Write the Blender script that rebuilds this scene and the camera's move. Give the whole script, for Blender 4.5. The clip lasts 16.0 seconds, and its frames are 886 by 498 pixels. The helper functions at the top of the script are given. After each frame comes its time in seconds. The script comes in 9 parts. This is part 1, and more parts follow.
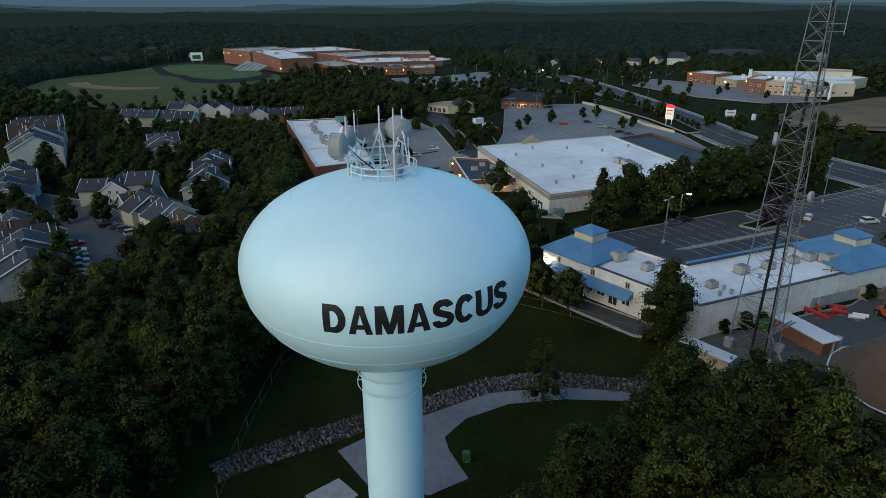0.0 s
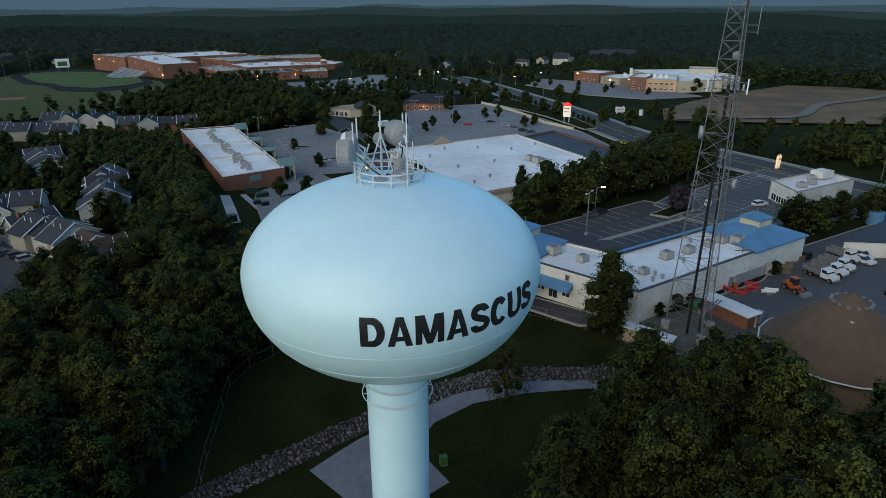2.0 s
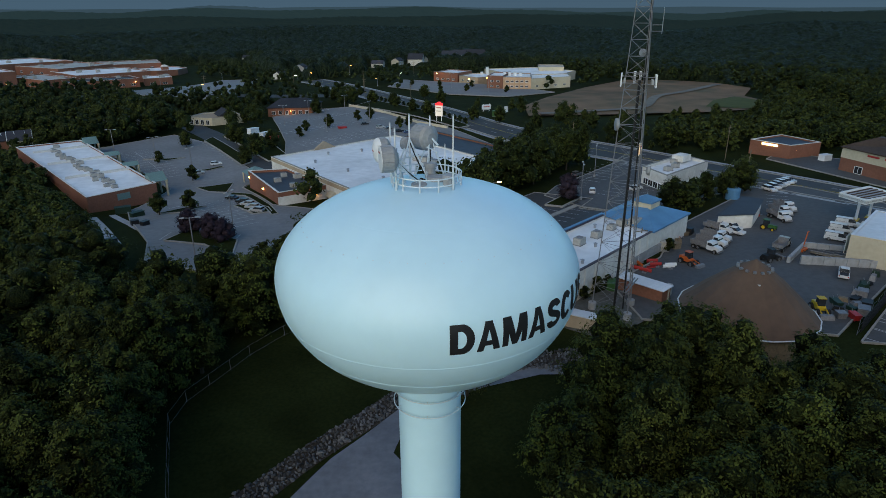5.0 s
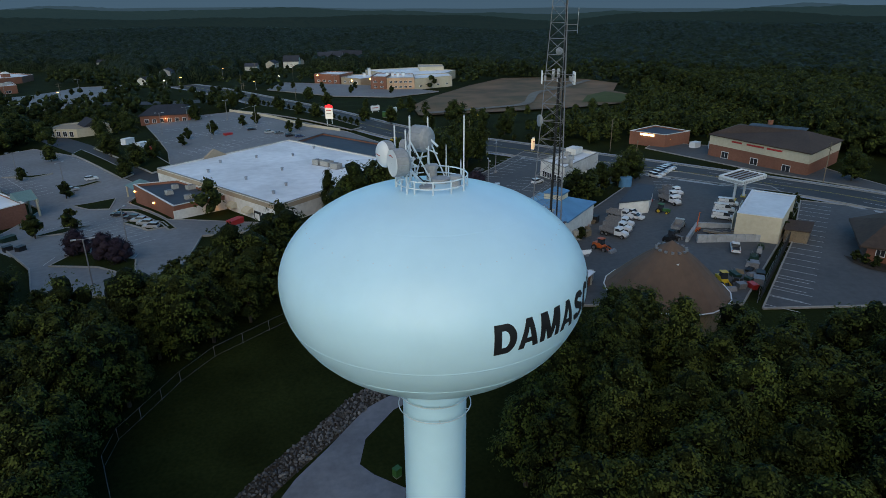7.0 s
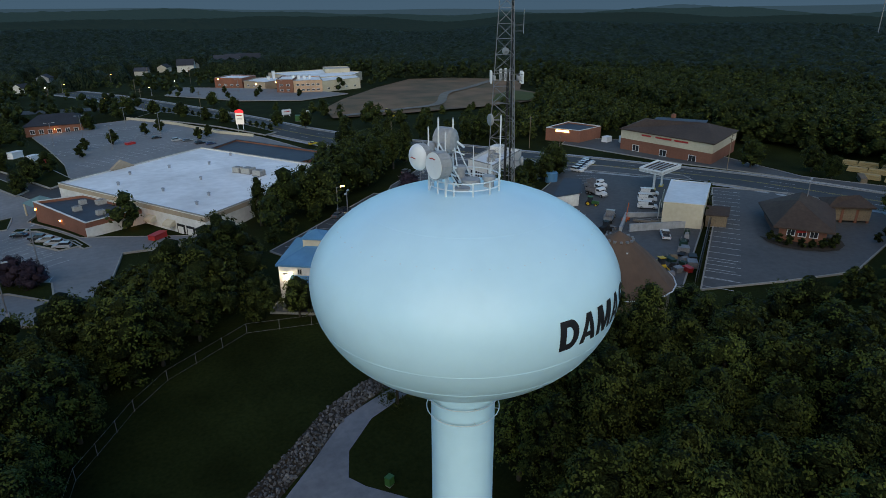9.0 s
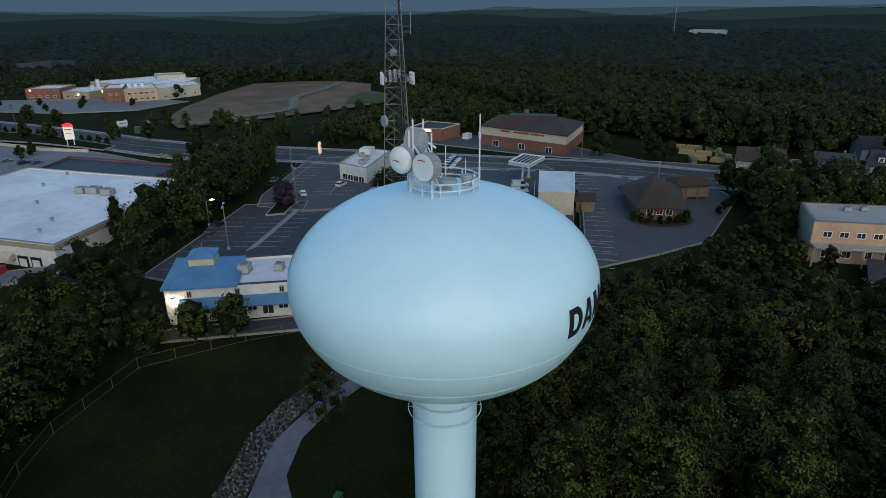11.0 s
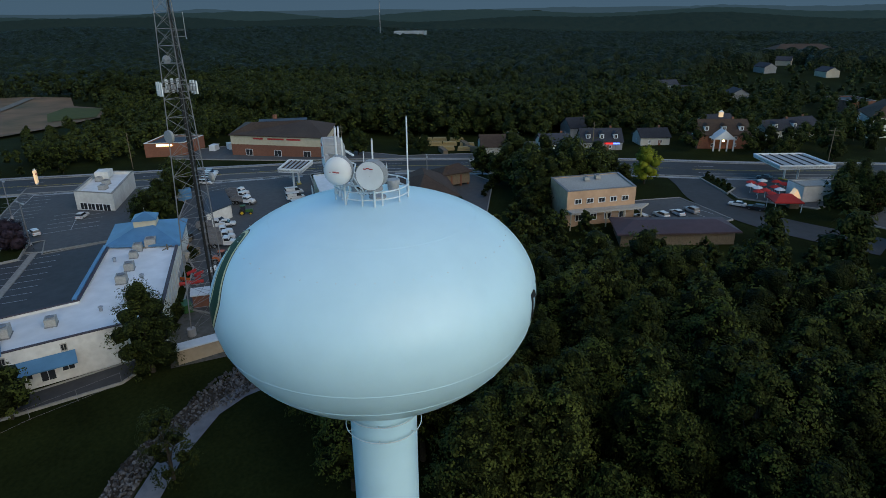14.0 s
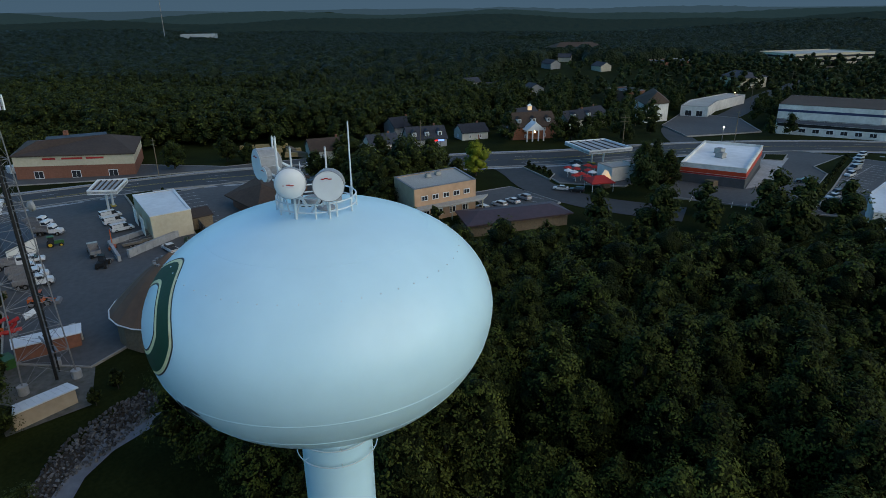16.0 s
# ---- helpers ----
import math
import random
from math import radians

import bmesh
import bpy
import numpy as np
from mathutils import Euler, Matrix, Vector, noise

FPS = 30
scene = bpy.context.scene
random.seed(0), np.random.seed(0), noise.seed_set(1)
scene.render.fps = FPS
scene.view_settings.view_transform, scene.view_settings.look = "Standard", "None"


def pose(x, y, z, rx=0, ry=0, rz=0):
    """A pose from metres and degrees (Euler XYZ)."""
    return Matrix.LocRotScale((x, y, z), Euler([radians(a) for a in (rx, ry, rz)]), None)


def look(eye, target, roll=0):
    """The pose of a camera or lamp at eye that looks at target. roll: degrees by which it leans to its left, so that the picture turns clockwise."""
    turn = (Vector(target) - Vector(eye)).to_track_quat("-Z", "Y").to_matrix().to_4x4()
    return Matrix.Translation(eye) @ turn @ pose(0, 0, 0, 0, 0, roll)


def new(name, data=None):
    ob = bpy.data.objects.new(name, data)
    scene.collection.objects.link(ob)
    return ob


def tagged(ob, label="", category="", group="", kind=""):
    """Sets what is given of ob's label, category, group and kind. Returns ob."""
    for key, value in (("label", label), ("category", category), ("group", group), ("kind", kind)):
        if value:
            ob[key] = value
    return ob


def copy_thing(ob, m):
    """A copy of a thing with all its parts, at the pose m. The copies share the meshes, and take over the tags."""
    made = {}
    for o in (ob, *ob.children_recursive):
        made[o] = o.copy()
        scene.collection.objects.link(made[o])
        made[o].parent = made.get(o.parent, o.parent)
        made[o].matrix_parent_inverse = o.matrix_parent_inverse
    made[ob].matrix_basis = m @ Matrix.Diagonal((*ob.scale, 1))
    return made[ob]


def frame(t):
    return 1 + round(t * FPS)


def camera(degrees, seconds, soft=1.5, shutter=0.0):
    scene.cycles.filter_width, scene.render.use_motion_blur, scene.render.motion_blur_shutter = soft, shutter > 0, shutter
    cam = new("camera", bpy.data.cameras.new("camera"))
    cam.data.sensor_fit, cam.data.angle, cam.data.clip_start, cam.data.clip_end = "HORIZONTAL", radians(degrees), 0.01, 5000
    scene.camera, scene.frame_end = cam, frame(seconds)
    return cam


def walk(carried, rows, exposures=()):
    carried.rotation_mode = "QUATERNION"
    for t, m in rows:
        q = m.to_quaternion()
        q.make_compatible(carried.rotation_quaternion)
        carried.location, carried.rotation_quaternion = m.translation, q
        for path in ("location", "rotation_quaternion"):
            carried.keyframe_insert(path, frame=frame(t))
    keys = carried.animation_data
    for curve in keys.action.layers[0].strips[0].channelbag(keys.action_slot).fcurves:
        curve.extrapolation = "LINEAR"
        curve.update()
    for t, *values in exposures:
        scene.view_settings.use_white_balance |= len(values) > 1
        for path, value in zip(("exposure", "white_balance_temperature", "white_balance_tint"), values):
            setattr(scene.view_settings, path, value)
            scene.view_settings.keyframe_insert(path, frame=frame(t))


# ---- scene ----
cam = camera(71.49, 16.0, soft=0.8)
PATH = [
    (0, pose(13.533, -44.065, 51.461, 68.604, 0.209, 11.392)),
    (0.5, pose(11.408, -44.254, 51.457, 68.641, 0.225, 8.659)),
    (1, pose(9.259, -44.393, 51.457, 68.701, 0.190, 5.960)),
    (1.5, pose(7.114, -44.477, 51.457, 68.746, 0.173, 3.404)),
    (2, pose(4.903, -44.462, 51.443, 68.794, 0.168, 1.214)),
    (2.5, pose(2.720, -44.378, 51.435, 68.826, 0.158, -0.682)),
    (3, pose(0.576, -44.215, 51.458, 68.855, 0.198, -2.493)),
    (5.5, pose(-10.497, -42.137, 51.436, 68.884, 0.211, -15.495)),
    (6, pose(-12.596, -41.367, 51.413, 68.883, 0.204, -18.306)),
    (6.5, pose(-14.708, -40.501, 51.413, 68.892, 0.254, -21.153)),
    (7, pose(-16.807, -39.485, 51.418, 68.900, 0.265, -24.150)),
    (7.5, pose(-18.749, -38.373, 51.402, 68.905, 0.303, -27.107)),
    (8, pose(-20.718, -37.207, 51.381, 68.923, 0.291, -28.934)),
    (10.5, pose(-29.971, -30.246, 51.437, 69.001, 0.387, -43.735)),
    (11, pose(-31.448, -28.453, 51.330, 69.028, 0.403, -47.955)),
    (11.5, pose(-32.839, -26.582, 51.260, 69.048, 0.432, -52.177)),
    (12, pose(-34.097, -24.639, 51.264, 69.052, 0.427, -56.391)),
    (12.5, pose(-35.197, -22.726, 51.289, 69.057, 0.450, -60.644)),
    (13, pose(-36.157, -20.679, 51.301, 69.054, 0.467, -64.885)),
    (13.5, pose(-36.963, -18.535, 51.325, 69.058, 0.504, -69.187)),
    (14, pose(-37.588, -16.331, 51.351, 69.044, 0.511, -73.438)),
    (14.5, pose(-38.046, -14.061, 51.362, 69.062, 0.487, -77.680)),
    (15, pose(-38.305, -11.802, 51.369, 69.055, 0.527, -81.892)),
    (15.5, pose(-38.361, -9.529, 51.366, 69.046, 0.541, -86.270)),
    (16, pose(-38.250, -7.261, 51.345, 69.037, 0.534, -91.435)),
]
walk(cam, PATH, exposures=[(0.0, 1.95, 10400, 6), (5.5, 1.84, 9600, 6), (10.5, 1.8, 9300, 7), (16.0, 1.82, 9400, 6)])

# ---- light: dusk, the sun just under the western horizon ----
SUN_EL, SUN_AZ = 4.5, 214.0          # degrees; compass bearing of the glow
world = bpy.data.worlds.new("dusk_sky")
scene.world = world
world.use_nodes = True
wn = world.node_tree
sky = wn.nodes.new("ShaderNodeTexSky")
sky.sky_type = 'NISHITA'
sky.sun_disc = False
sky.sun_elevation = radians(SUN_EL)
sky.sun_rotation = radians(SUN_AZ)
sky.altitude = 200
sky.air_density, sky.dust_density, sky.ozone_density = 1.0, 0.2, 5.0
wn.links.new(sky.outputs[0], wn.nodes["Background"].inputs[0])
wn.nodes["Background"].inputs[1].default_value = 0.15
sun = new("sun", bpy.data.lights.new("sun", "SUN"))
sun.data.energy, sun.data.angle, sun.data.color = 0.5, radians(70), (0.97, 0.94, 0.9)
sd = Vector((math.sin(radians(SUN_AZ)) * math.cos(radians(28)), math.cos(radians(SUN_AZ)) * math.cos(radians(28)), math.sin(radians(28))))
sun.matrix_world = look(sd * 500, (0, 0, 0))

# ---- materials ----
def mat(name, c1, c2=None, rough=0.8, scale=3.0, large=0.08, bump=0.15, metal=0.0, spec=0.3, rand=0.0, island=0.0, stretch=None, vary=0.16):
    """Two colours mixed by a fine noise, shaded by a large one, with a fine relief."""
    c2 = c2 or tuple(v * 0.8 for v in c1)
    m = bpy.data.materials.new(name)
    m.use_nodes = True
    nt = m.node_tree
    b = nt.nodes["Principled BSDF"]
    tc = nt.nodes.new("ShaderNodeTexCoord")
    src = tc.outputs["Object"]
    if stretch:
        mp = nt.nodes.new("ShaderNodeMapping")
        mp.inputs["Scale"].default_value = stretch
        nt.links.new(src, mp.inputs["Vector"])
        src = mp.outputs[0]
    n1 = nt.nodes.new("ShaderNodeTexNoise")
    n1.inputs["Scale"].default_value, n1.inputs["Detail"].default_value = scale, 5
    n2 = nt.nodes.new("ShaderNodeTexNoise")
    n2.inputs["Scale"].default_value, n2.inputs["Detail"].default_value = large, 4
    nt.links.new(src, n1.inputs["Vector"])
    nt.links.new(src, n2.inputs["Vector"])
    ramp = nt.nodes.new("ShaderNodeMapRange")
    ramp.inputs[1].default_value, ramp.inputs[2].default_value = 0.3, 0.7
    nt.links.new(n1.outputs["Fac"], ramp.inputs[0])
    mix = nt.nodes.new("ShaderNodeMix")
    mix.data_type = 'RGBA'
    mix.inputs[6].default_value, mix.inputs[7].default_value = (*c1, 1), (*c2, 1)
    nt.links.new(ramp.outputs[0], mix.inputs[0])
    hsv = nt.nodes.new("ShaderNodeHueSaturation")
    nt.links.new(mix.outputs[2], hsv.inputs["Color"])
    val = nt.nodes.new("ShaderNodeMapRange")
    val.inputs[1].default_value, val.inputs[2].default_value = 0.3, 0.7
    val.inputs[3].default_value, val.inputs[4].default_value = 1 - vary, 1 + vary * .9
    nt.links.new(n2.outputs["Fac"], val.inputs[0])
    out = val.outputs[0]
    for amount, kind in ((rand, "ShaderNodeObjectInfo"), (island, "ShaderNodeNewGeometry")):
        if amount:
            oi = nt.nodes.new(kind)
            r = oi.outputs["Random"] if kind == "ShaderNodeObjectInfo" else oi.outputs["Random Per Island"]
            mr = nt.nodes.new("ShaderNodeMapRange")
            mr.inputs[3].default_value, mr.inputs[4].default_value = 1 - amount, 1 + amount
            nt.links.new(r, mr.inputs[0])
            mul = nt.nodes.new("ShaderNodeMath")
            mul.operation = 'MULTIPLY'
            nt.links.new(out, mul.inputs[0])
            nt.links.new(mr.outputs[0], mul.inputs[1])
            out = mul.outputs[0]
    nt.links.new(out, hsv.inputs["Value"])
    nt.links.new(hsv.outputs[0], b.inputs["Base Color"])
    b.inputs["Roughness"].default_value, b.inputs["Metallic"].default_value = rough, metal
    b.inputs["Specular IOR Level"].default_value = spec
    if bump:
        bp = nt.nodes.new("ShaderNodeBump")
        bp.inputs["Strength"].default_value, bp.inputs["Distance"].default_value = bump, 0.05
        nt.links.new(n1.outputs["Fac"], bp.inputs["Height"])
        nt.links.new(bp.outputs[0], b.inputs["Normal"])
    return m


def leaf_mat(name, dark, light, tip):
    """Foliage: one tone for each leaf clump, one shift for each tree."""
    m = bpy.data.materials.new(name)
    m.use_nodes = True
    nt = m.node_tree
    b = nt.nodes["Principled BSDF"]
    geo = nt.nodes.new("ShaderNodeNewGeometry")
    oi = nt.nodes.new("ShaderNodeObjectInfo")
    ramp = nt.nodes.new("ShaderNodeValToRGB")
    ramp.color_ramp.elements[0].color, ramp.color_ramp.elements[1].color = (*dark, 1), (*tip, 1)
    mid = ramp.color_ramp.elements.new(0.6)
    mid.color = (*light, 1)
    nt.links.new(geo.outputs["Random Per Island"], ramp.inputs[0])
    tc = nt.nodes.new("ShaderNodeTexCoord")
    n = nt.nodes.new("ShaderNodeTexNoise")
    n.inputs["Scale"].default_value, n.inputs["Detail"].default_value = 0.085, 3
    nt.links.new(geo.outputs["Position"], n.inputs["Vector"])
    hsv = nt.nodes.new("ShaderNodeHueSaturation")
    add = nt.nodes.new("ShaderNodeMath")
    add.operation = 'ADD'
    mr = nt.nodes.new("ShaderNodeMapRange")
    mr.inputs[3].default_value, mr.inputs[4].default_value = -0.28, 0.3
    nt.links.new(oi.outputs["Random"], mr.inputs[0])
    mr2 = nt.nodes.new("ShaderNodeMapRange")
    mr2.inputs[1].default_value, mr2.inputs[2].default_value = 0.25, 0.75
    mr2.inputs[3].default_value, mr2.inputs[4].default_value = 0.6, 1.45
    nt.links.new(n.outputs["Fac"], mr2.inputs[0])
    nt.links.new(mr.outputs[0], add.inputs[0])
    nt.links.new(mr2.outputs[0], add.inputs[1])
    hue = nt.nodes.new("ShaderNodeMapRange")
    hue.inputs[1].default_value, hue.inputs[2].default_value = 0.3, 0.7
    hue.inputs[3].default_value, hue.inputs[4].default_value = 0.525, 0.497
    nt.links.new(n.outputs["Fac"], hue.inputs[0])
    nt.links.new(hue.outputs[0], hsv.inputs["Hue"])
    nt.links.new(add.outputs[0], hsv.inputs["Value"])
    nt.links.new(ramp.outputs[0], hsv.inputs["Color"])
    nt.links.new(hsv.outputs[0], b.inputs["Base Color"])
    b.inputs["Roughness"].default_value = 0.65
    b.inputs["Specular IOR Level"].default_value = 0.06
    return m


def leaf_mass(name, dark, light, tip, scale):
    """A closed crown: leaf-sized cells of many tones with deep relief, its hollows painted dark as shade."""
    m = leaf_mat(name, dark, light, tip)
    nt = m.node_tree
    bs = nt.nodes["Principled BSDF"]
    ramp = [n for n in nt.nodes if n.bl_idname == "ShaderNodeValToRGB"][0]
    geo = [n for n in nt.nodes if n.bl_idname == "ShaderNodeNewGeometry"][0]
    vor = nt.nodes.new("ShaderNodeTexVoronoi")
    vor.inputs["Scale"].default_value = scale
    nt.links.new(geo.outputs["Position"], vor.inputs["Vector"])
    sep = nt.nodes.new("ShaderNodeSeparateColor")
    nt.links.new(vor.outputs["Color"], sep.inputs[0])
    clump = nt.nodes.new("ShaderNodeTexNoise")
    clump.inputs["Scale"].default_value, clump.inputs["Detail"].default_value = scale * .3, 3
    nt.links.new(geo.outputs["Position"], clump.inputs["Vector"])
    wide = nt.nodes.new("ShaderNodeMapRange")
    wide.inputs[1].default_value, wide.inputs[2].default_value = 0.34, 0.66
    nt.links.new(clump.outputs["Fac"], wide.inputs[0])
    # low places of the relief get the dark tones: gap shade as colour
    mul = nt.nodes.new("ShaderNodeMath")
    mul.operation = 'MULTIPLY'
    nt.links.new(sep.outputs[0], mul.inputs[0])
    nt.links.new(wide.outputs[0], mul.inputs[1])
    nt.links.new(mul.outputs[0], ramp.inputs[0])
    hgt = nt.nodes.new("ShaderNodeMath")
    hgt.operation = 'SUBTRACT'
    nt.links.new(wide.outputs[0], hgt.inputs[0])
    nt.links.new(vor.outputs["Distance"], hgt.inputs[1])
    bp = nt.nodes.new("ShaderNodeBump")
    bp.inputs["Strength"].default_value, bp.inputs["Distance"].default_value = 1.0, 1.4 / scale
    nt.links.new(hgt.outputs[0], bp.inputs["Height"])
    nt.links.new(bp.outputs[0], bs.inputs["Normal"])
    return m


def glow(name, color, strength):
    m = bpy.data.materials.new(name)
    m.use_nodes = True
    b = m.node_tree.nodes["Principled BSDF"]
    b.inputs["Base Color"].default_value = (*color, 1)
    b.inputs["Emission Color"].default_value = (*color, 1)
    b.inputs["Emission Strength"].default_value = strength
    return m


M_TANK = mat("tank_paint", (0.52, 0.775, 0.87), (0.50, 0.755, 0.85), rough=0.36, scale=1.2, large=0.35, bump=0.0, spec=0.5, vary=0.03)
M_BLACK = mat("black_lettering", (0.012, 0.012, 0.014), (0.02, 0.02, 0.022), rough=0.5, bump=0.0)
M_GREEN = mat("emblem_green", (0.008, 0.06, 0.036), (0.007, 0.05, 0.03), rough=0.55, bump=0.0, spec=0.1)
M_CREAM = mat("emblem_cream", (0.85, 0.74, 0.42), rough=0.5, bump=0.0)
M_GALV = mat("galvanised_steel", (0.42, 0.44, 0.46), (0.3, 0.31, 0.33), rough=0.5, scale=8, metal=0.6, bump=0.05)
M_STEEL = mat("tower_steel", (0.26, 0.26, 0.27), (0.17, 0.17, 0.18), rough=0.6, scale=4, metal=0.4, bump=0.05)
M_RAIL = mat("painted_rail", (0.62, 0.70, 0.74), (0.55, 0.63, 0.67), rough=0.45, scale=6, bump=0.02)
M_DISH = mat("dish_shroud", (0.33, 0.34, 0.35), (0.26, 0.27, 0.28), rough=0.55, scale=6, bump=0.03)
M_RADOME = mat("white_radome", (0.72, 0.74, 0.75), (0.66, 0.68, 0.7), rough=0.5, scale=2, bump=0.02)
M_RED = mat("red_paint", (0.45, 0.03, 0.03), (0.35, 0.025, 0.025), rough=0.5, bump=0.03)
M_REDCLOTH = mat("red_canvas", (0.5, 0.035, 0.03), (0.42, 0.03, 0.025), rough=0.8, scale=4, bump=0.05)
M_CABLE = mat("black_cable", (0.012, 0.012, 0.013), rough=0.6, bump=0.0)
M_ASPHALT = mat("worn_asphalt", (0.082, 0.086, 0.091), (0.062, 0.066, 0.07), rough=0.85, scale=1.2, large=0.05, bump=0.1)
M_PALEASPH = mat("pale_worn_asphalt", (0.185, 0.192, 0.2), (0.145, 0.152, 0.16), rough=0.85, scale=0.9, large=0.05, bump=0.1)
M_NEWASPH = mat("sealed_asphalt", (0.040, 0.042, 0.046), (0.055, 0.057, 0.06), rough=0.75, scale=0.8, large=0.07, bump=0.08)
M_ROAD = mat("road_asphalt", (0.050, 0.052, 0.055), (0.038, 0.040, 0.043), rough=0.8, scale=0.8, large=0.06, bump=0.08)
M_CONC = mat("pale_concrete", (0.33, 0.34, 0.35), (0.24, 0.25, 0.26), rough=0.9, scale=1.5, large=0.2, bump=0.12)
M_KERB = mat("concrete_kerb", (0.30, 0.29, 0.27), (0.22, 0.215, 0.2), rough=0.9, scale=2, bump=0.1)
M_DRIVE = mat("concrete_drive", (0.17, 0.18, 0.2), (0.13, 0.14, 0.16), rough=0.9, scale=1.5, large=0.25, bump=0.15)
M_GRASS = mat("lawn_grass", (0.019, 0.025, 0.008), (0.011, 0.016, 0.005), rough=0.9, scale=2.5, large=0.12, bump=0.6, spec=0.02, vary=0.3)
M_TURF = mat("sports_turf", (0.075, 0.086, 0.026), (0.058, 0.07, 0.022), rough=0.9, scale=0.3, large=0.01, bump=0.1, spec=0.1)
M_FIELD = mat("bright_turf", (0.075, 0.115, 0.034), (0.062, 0.098, 0.03), rough=0.9, scale=0.3, large=0.03, bump=0.1, spec=0.1)
M_CLAY = mat("infield_clay", (0.24, 0.13, 0.075), (0.19, 0.1, 0.06), rough=0.95, scale=0.2, bump=0.2)
M_FASCIA = mat("red_orange_fascia", (0.55, 0.06, 0.025), (0.48, 0.05, 0.02), rough=0.5, bump=0.02)
M_DIRT = mat("bare_earth", (0.2, 0.108, 0.058), (0.072, 0.058, 0.028), rough=0.95, scale=0.07, large=0.02, bump=0.4)
M_TRACK = mat("dark_track", (0.03, 0.031, 0.034), (0.024, 0.025, 0.028), rough=0.95, scale=0.5, bump=0.05, spec=0.03)
M_SAND = mat("pale_gravel", (0.17, 0.155, 0.13), (0.12, 0.11, 0.09), rough=0.95, scale=0.4, bump=0.2)
M_GRAVEL = mat("gravel_yard", (0.12, 0.12, 0.115), (0.07, 0.075, 0.065), rough=0.95, scale=1.5, large=0.2, bump=0.5)
M_STONE = mat("riprap_stone", (0.17, 0.17, 0.175), (0.06, 0.062, 0.066), rough=0.9, scale=5, bump=0.3, rand=0.5, island=0.6)
M_LINE = mat("road_paint", (0.5, 0.5, 0.5), (0.36, 0.36, 0.36), rough=0.8, scale=2, bump=0.03)
M_YLINE = mat("yellow_road_paint", (0.5, 0.36, 0.06), rough=0.8, scale=2, bump=0.03)
M_BLUEROOF = mat("blue_metal_roof", (0.07, 0.22, 0.38), (0.055, 0.18, 0.32), rough=0.45, scale=1.2, large=0.3, bump=0.04)
M_WHITEROOF = mat("white_membrane_roof", (0.72, 0.74, 0.76), (0.62, 0.64, 0.66), rough=0.7, scale=0.5, large=0.09, bump=0.05)
M_DARKROOF = mat("dark_membrane_roof", (0.045, 0.055, 0.07), (0.035, 0.042, 0.055), rough=0.7, scale=0.5, large=0.1, bump=0.05)
M_WHITEWALL = mat("white_painted_wall", (0.66, 0.65, 0.62), (0.56, 0.55, 0.52), rough=0.85, scale=1.5, large=0.25, bump=0.06)
M_TANBAND = mat("tan_wall_band", (0.38, 0.3, 0.22), (0.32, 0.25, 0.18), rough=0.85, scale=1.5, bump=0.05)
M_CREAMWALL = mat("cream_wall", (0.52, 0.46, 0.35), (0.46, 0.4, 0.3), rough=0.85, scale=1.5, bump=0.06)
M_BRICK = mat("red_brick", (0.235, 0.098, 0.066), (0.18, 0.075, 0.05), rough=0.9, scale=2.5, large=0.1, bump=0.15)
M_PEACH = mat("peach_wall", (0.52, 0.33, 0.22), (0.45, 0.28, 0.18), rough=0.85, scale=1.2, large=0.2, bump=0.06)
M_SIDING = mat("pale_siding", (0.50, 0.48, 0.43), (0.43, 0.41, 0.37), rough=0.7, scale=1.0, bump=0.05, rand=0.2)
M_SHINGLE = mat("dark_shingles", (0.040, 0.044, 0.056), (0.026, 0.029, 0.038), rough=0.9, scale=2.0, large=0.2, bump=0.2, rand=0.3)
M_BROWNROOF = mat("brown_shingles", (0.068, 0.045, 0.034), (0.048, 0.032, 0.025), rough=0.9, scale=1.5, large=0.15, bump=0.2)
M_NAVY = mat("navy_stripe", (0.03, 0.05, 0.12), (0.025, 0.04, 0.1), rough=0.6, bump=0.02)
M_DOME = mat("brown_dome_shingles", (0.125, 0.078, 0.055), (0.1, 0.062, 0.045), rough=0.85, scale=1.0, large=0.12, bump=0.15)
M_METALROOF = mat("white_metal_roof", (0.62, 0.65, 0.68), (0.54, 0.57, 0.6), rough=0.5, scale=1, bump=0.03)
M_PURPLE = mat("maroon_metal_roof", (0.075, 0.048, 0.056), (0.06, 0.04, 0.046), rough=0.6, scale=1, bump=0.04)
M_GLASS = mat("dark_glazing", (0.02, 0.024, 0.03), (0.03, 0.034, 0.04), rough=0.15, scale=0.5, bump=0.0, spec=0.6)
M_WOOD = mat("weathered_wood", (0.2, 0.15, 0.1), (0.13, 0.1, 0.07), rough=0.85, scale=4, bump=0.15)
M_TIMBER = mat("sawn_timber", (0.42, 0.31, 0.15), (0.34, 0.25, 0.12), rough=0.8, scale=3, bump=0.1)
M_BARK = mat("tree_bark", (0.05, 0.04, 0.032), (0.03, 0.025, 0.02), rough=0.95, scale=3, bump=0.4)
M_TYRE = mat("tyre_rubber", (0.015, 0.015, 0.016), rough=0.9, bump=0.0)
M_RIM = mat("wheel_rim", (0.35, 0.36, 0.37), rough=0.4, metal=0.8, bump=0.0)
M_HVAC = mat("hvac_housing", (0.4, 0.39, 0.36), (0.3, 0.29, 0.27), rough=0.7, scale=4, bump=0.05)
M_ORANGE = mat("orange_paint", (0.55, 0.11, 0.03), (0.4, 0.08, 0.02), rough=0.5, bump=0.03)
M_YELLOW = mat("yellow_paint", (0.55, 0.36, 0.03), rough=0.5, bump=0.03)
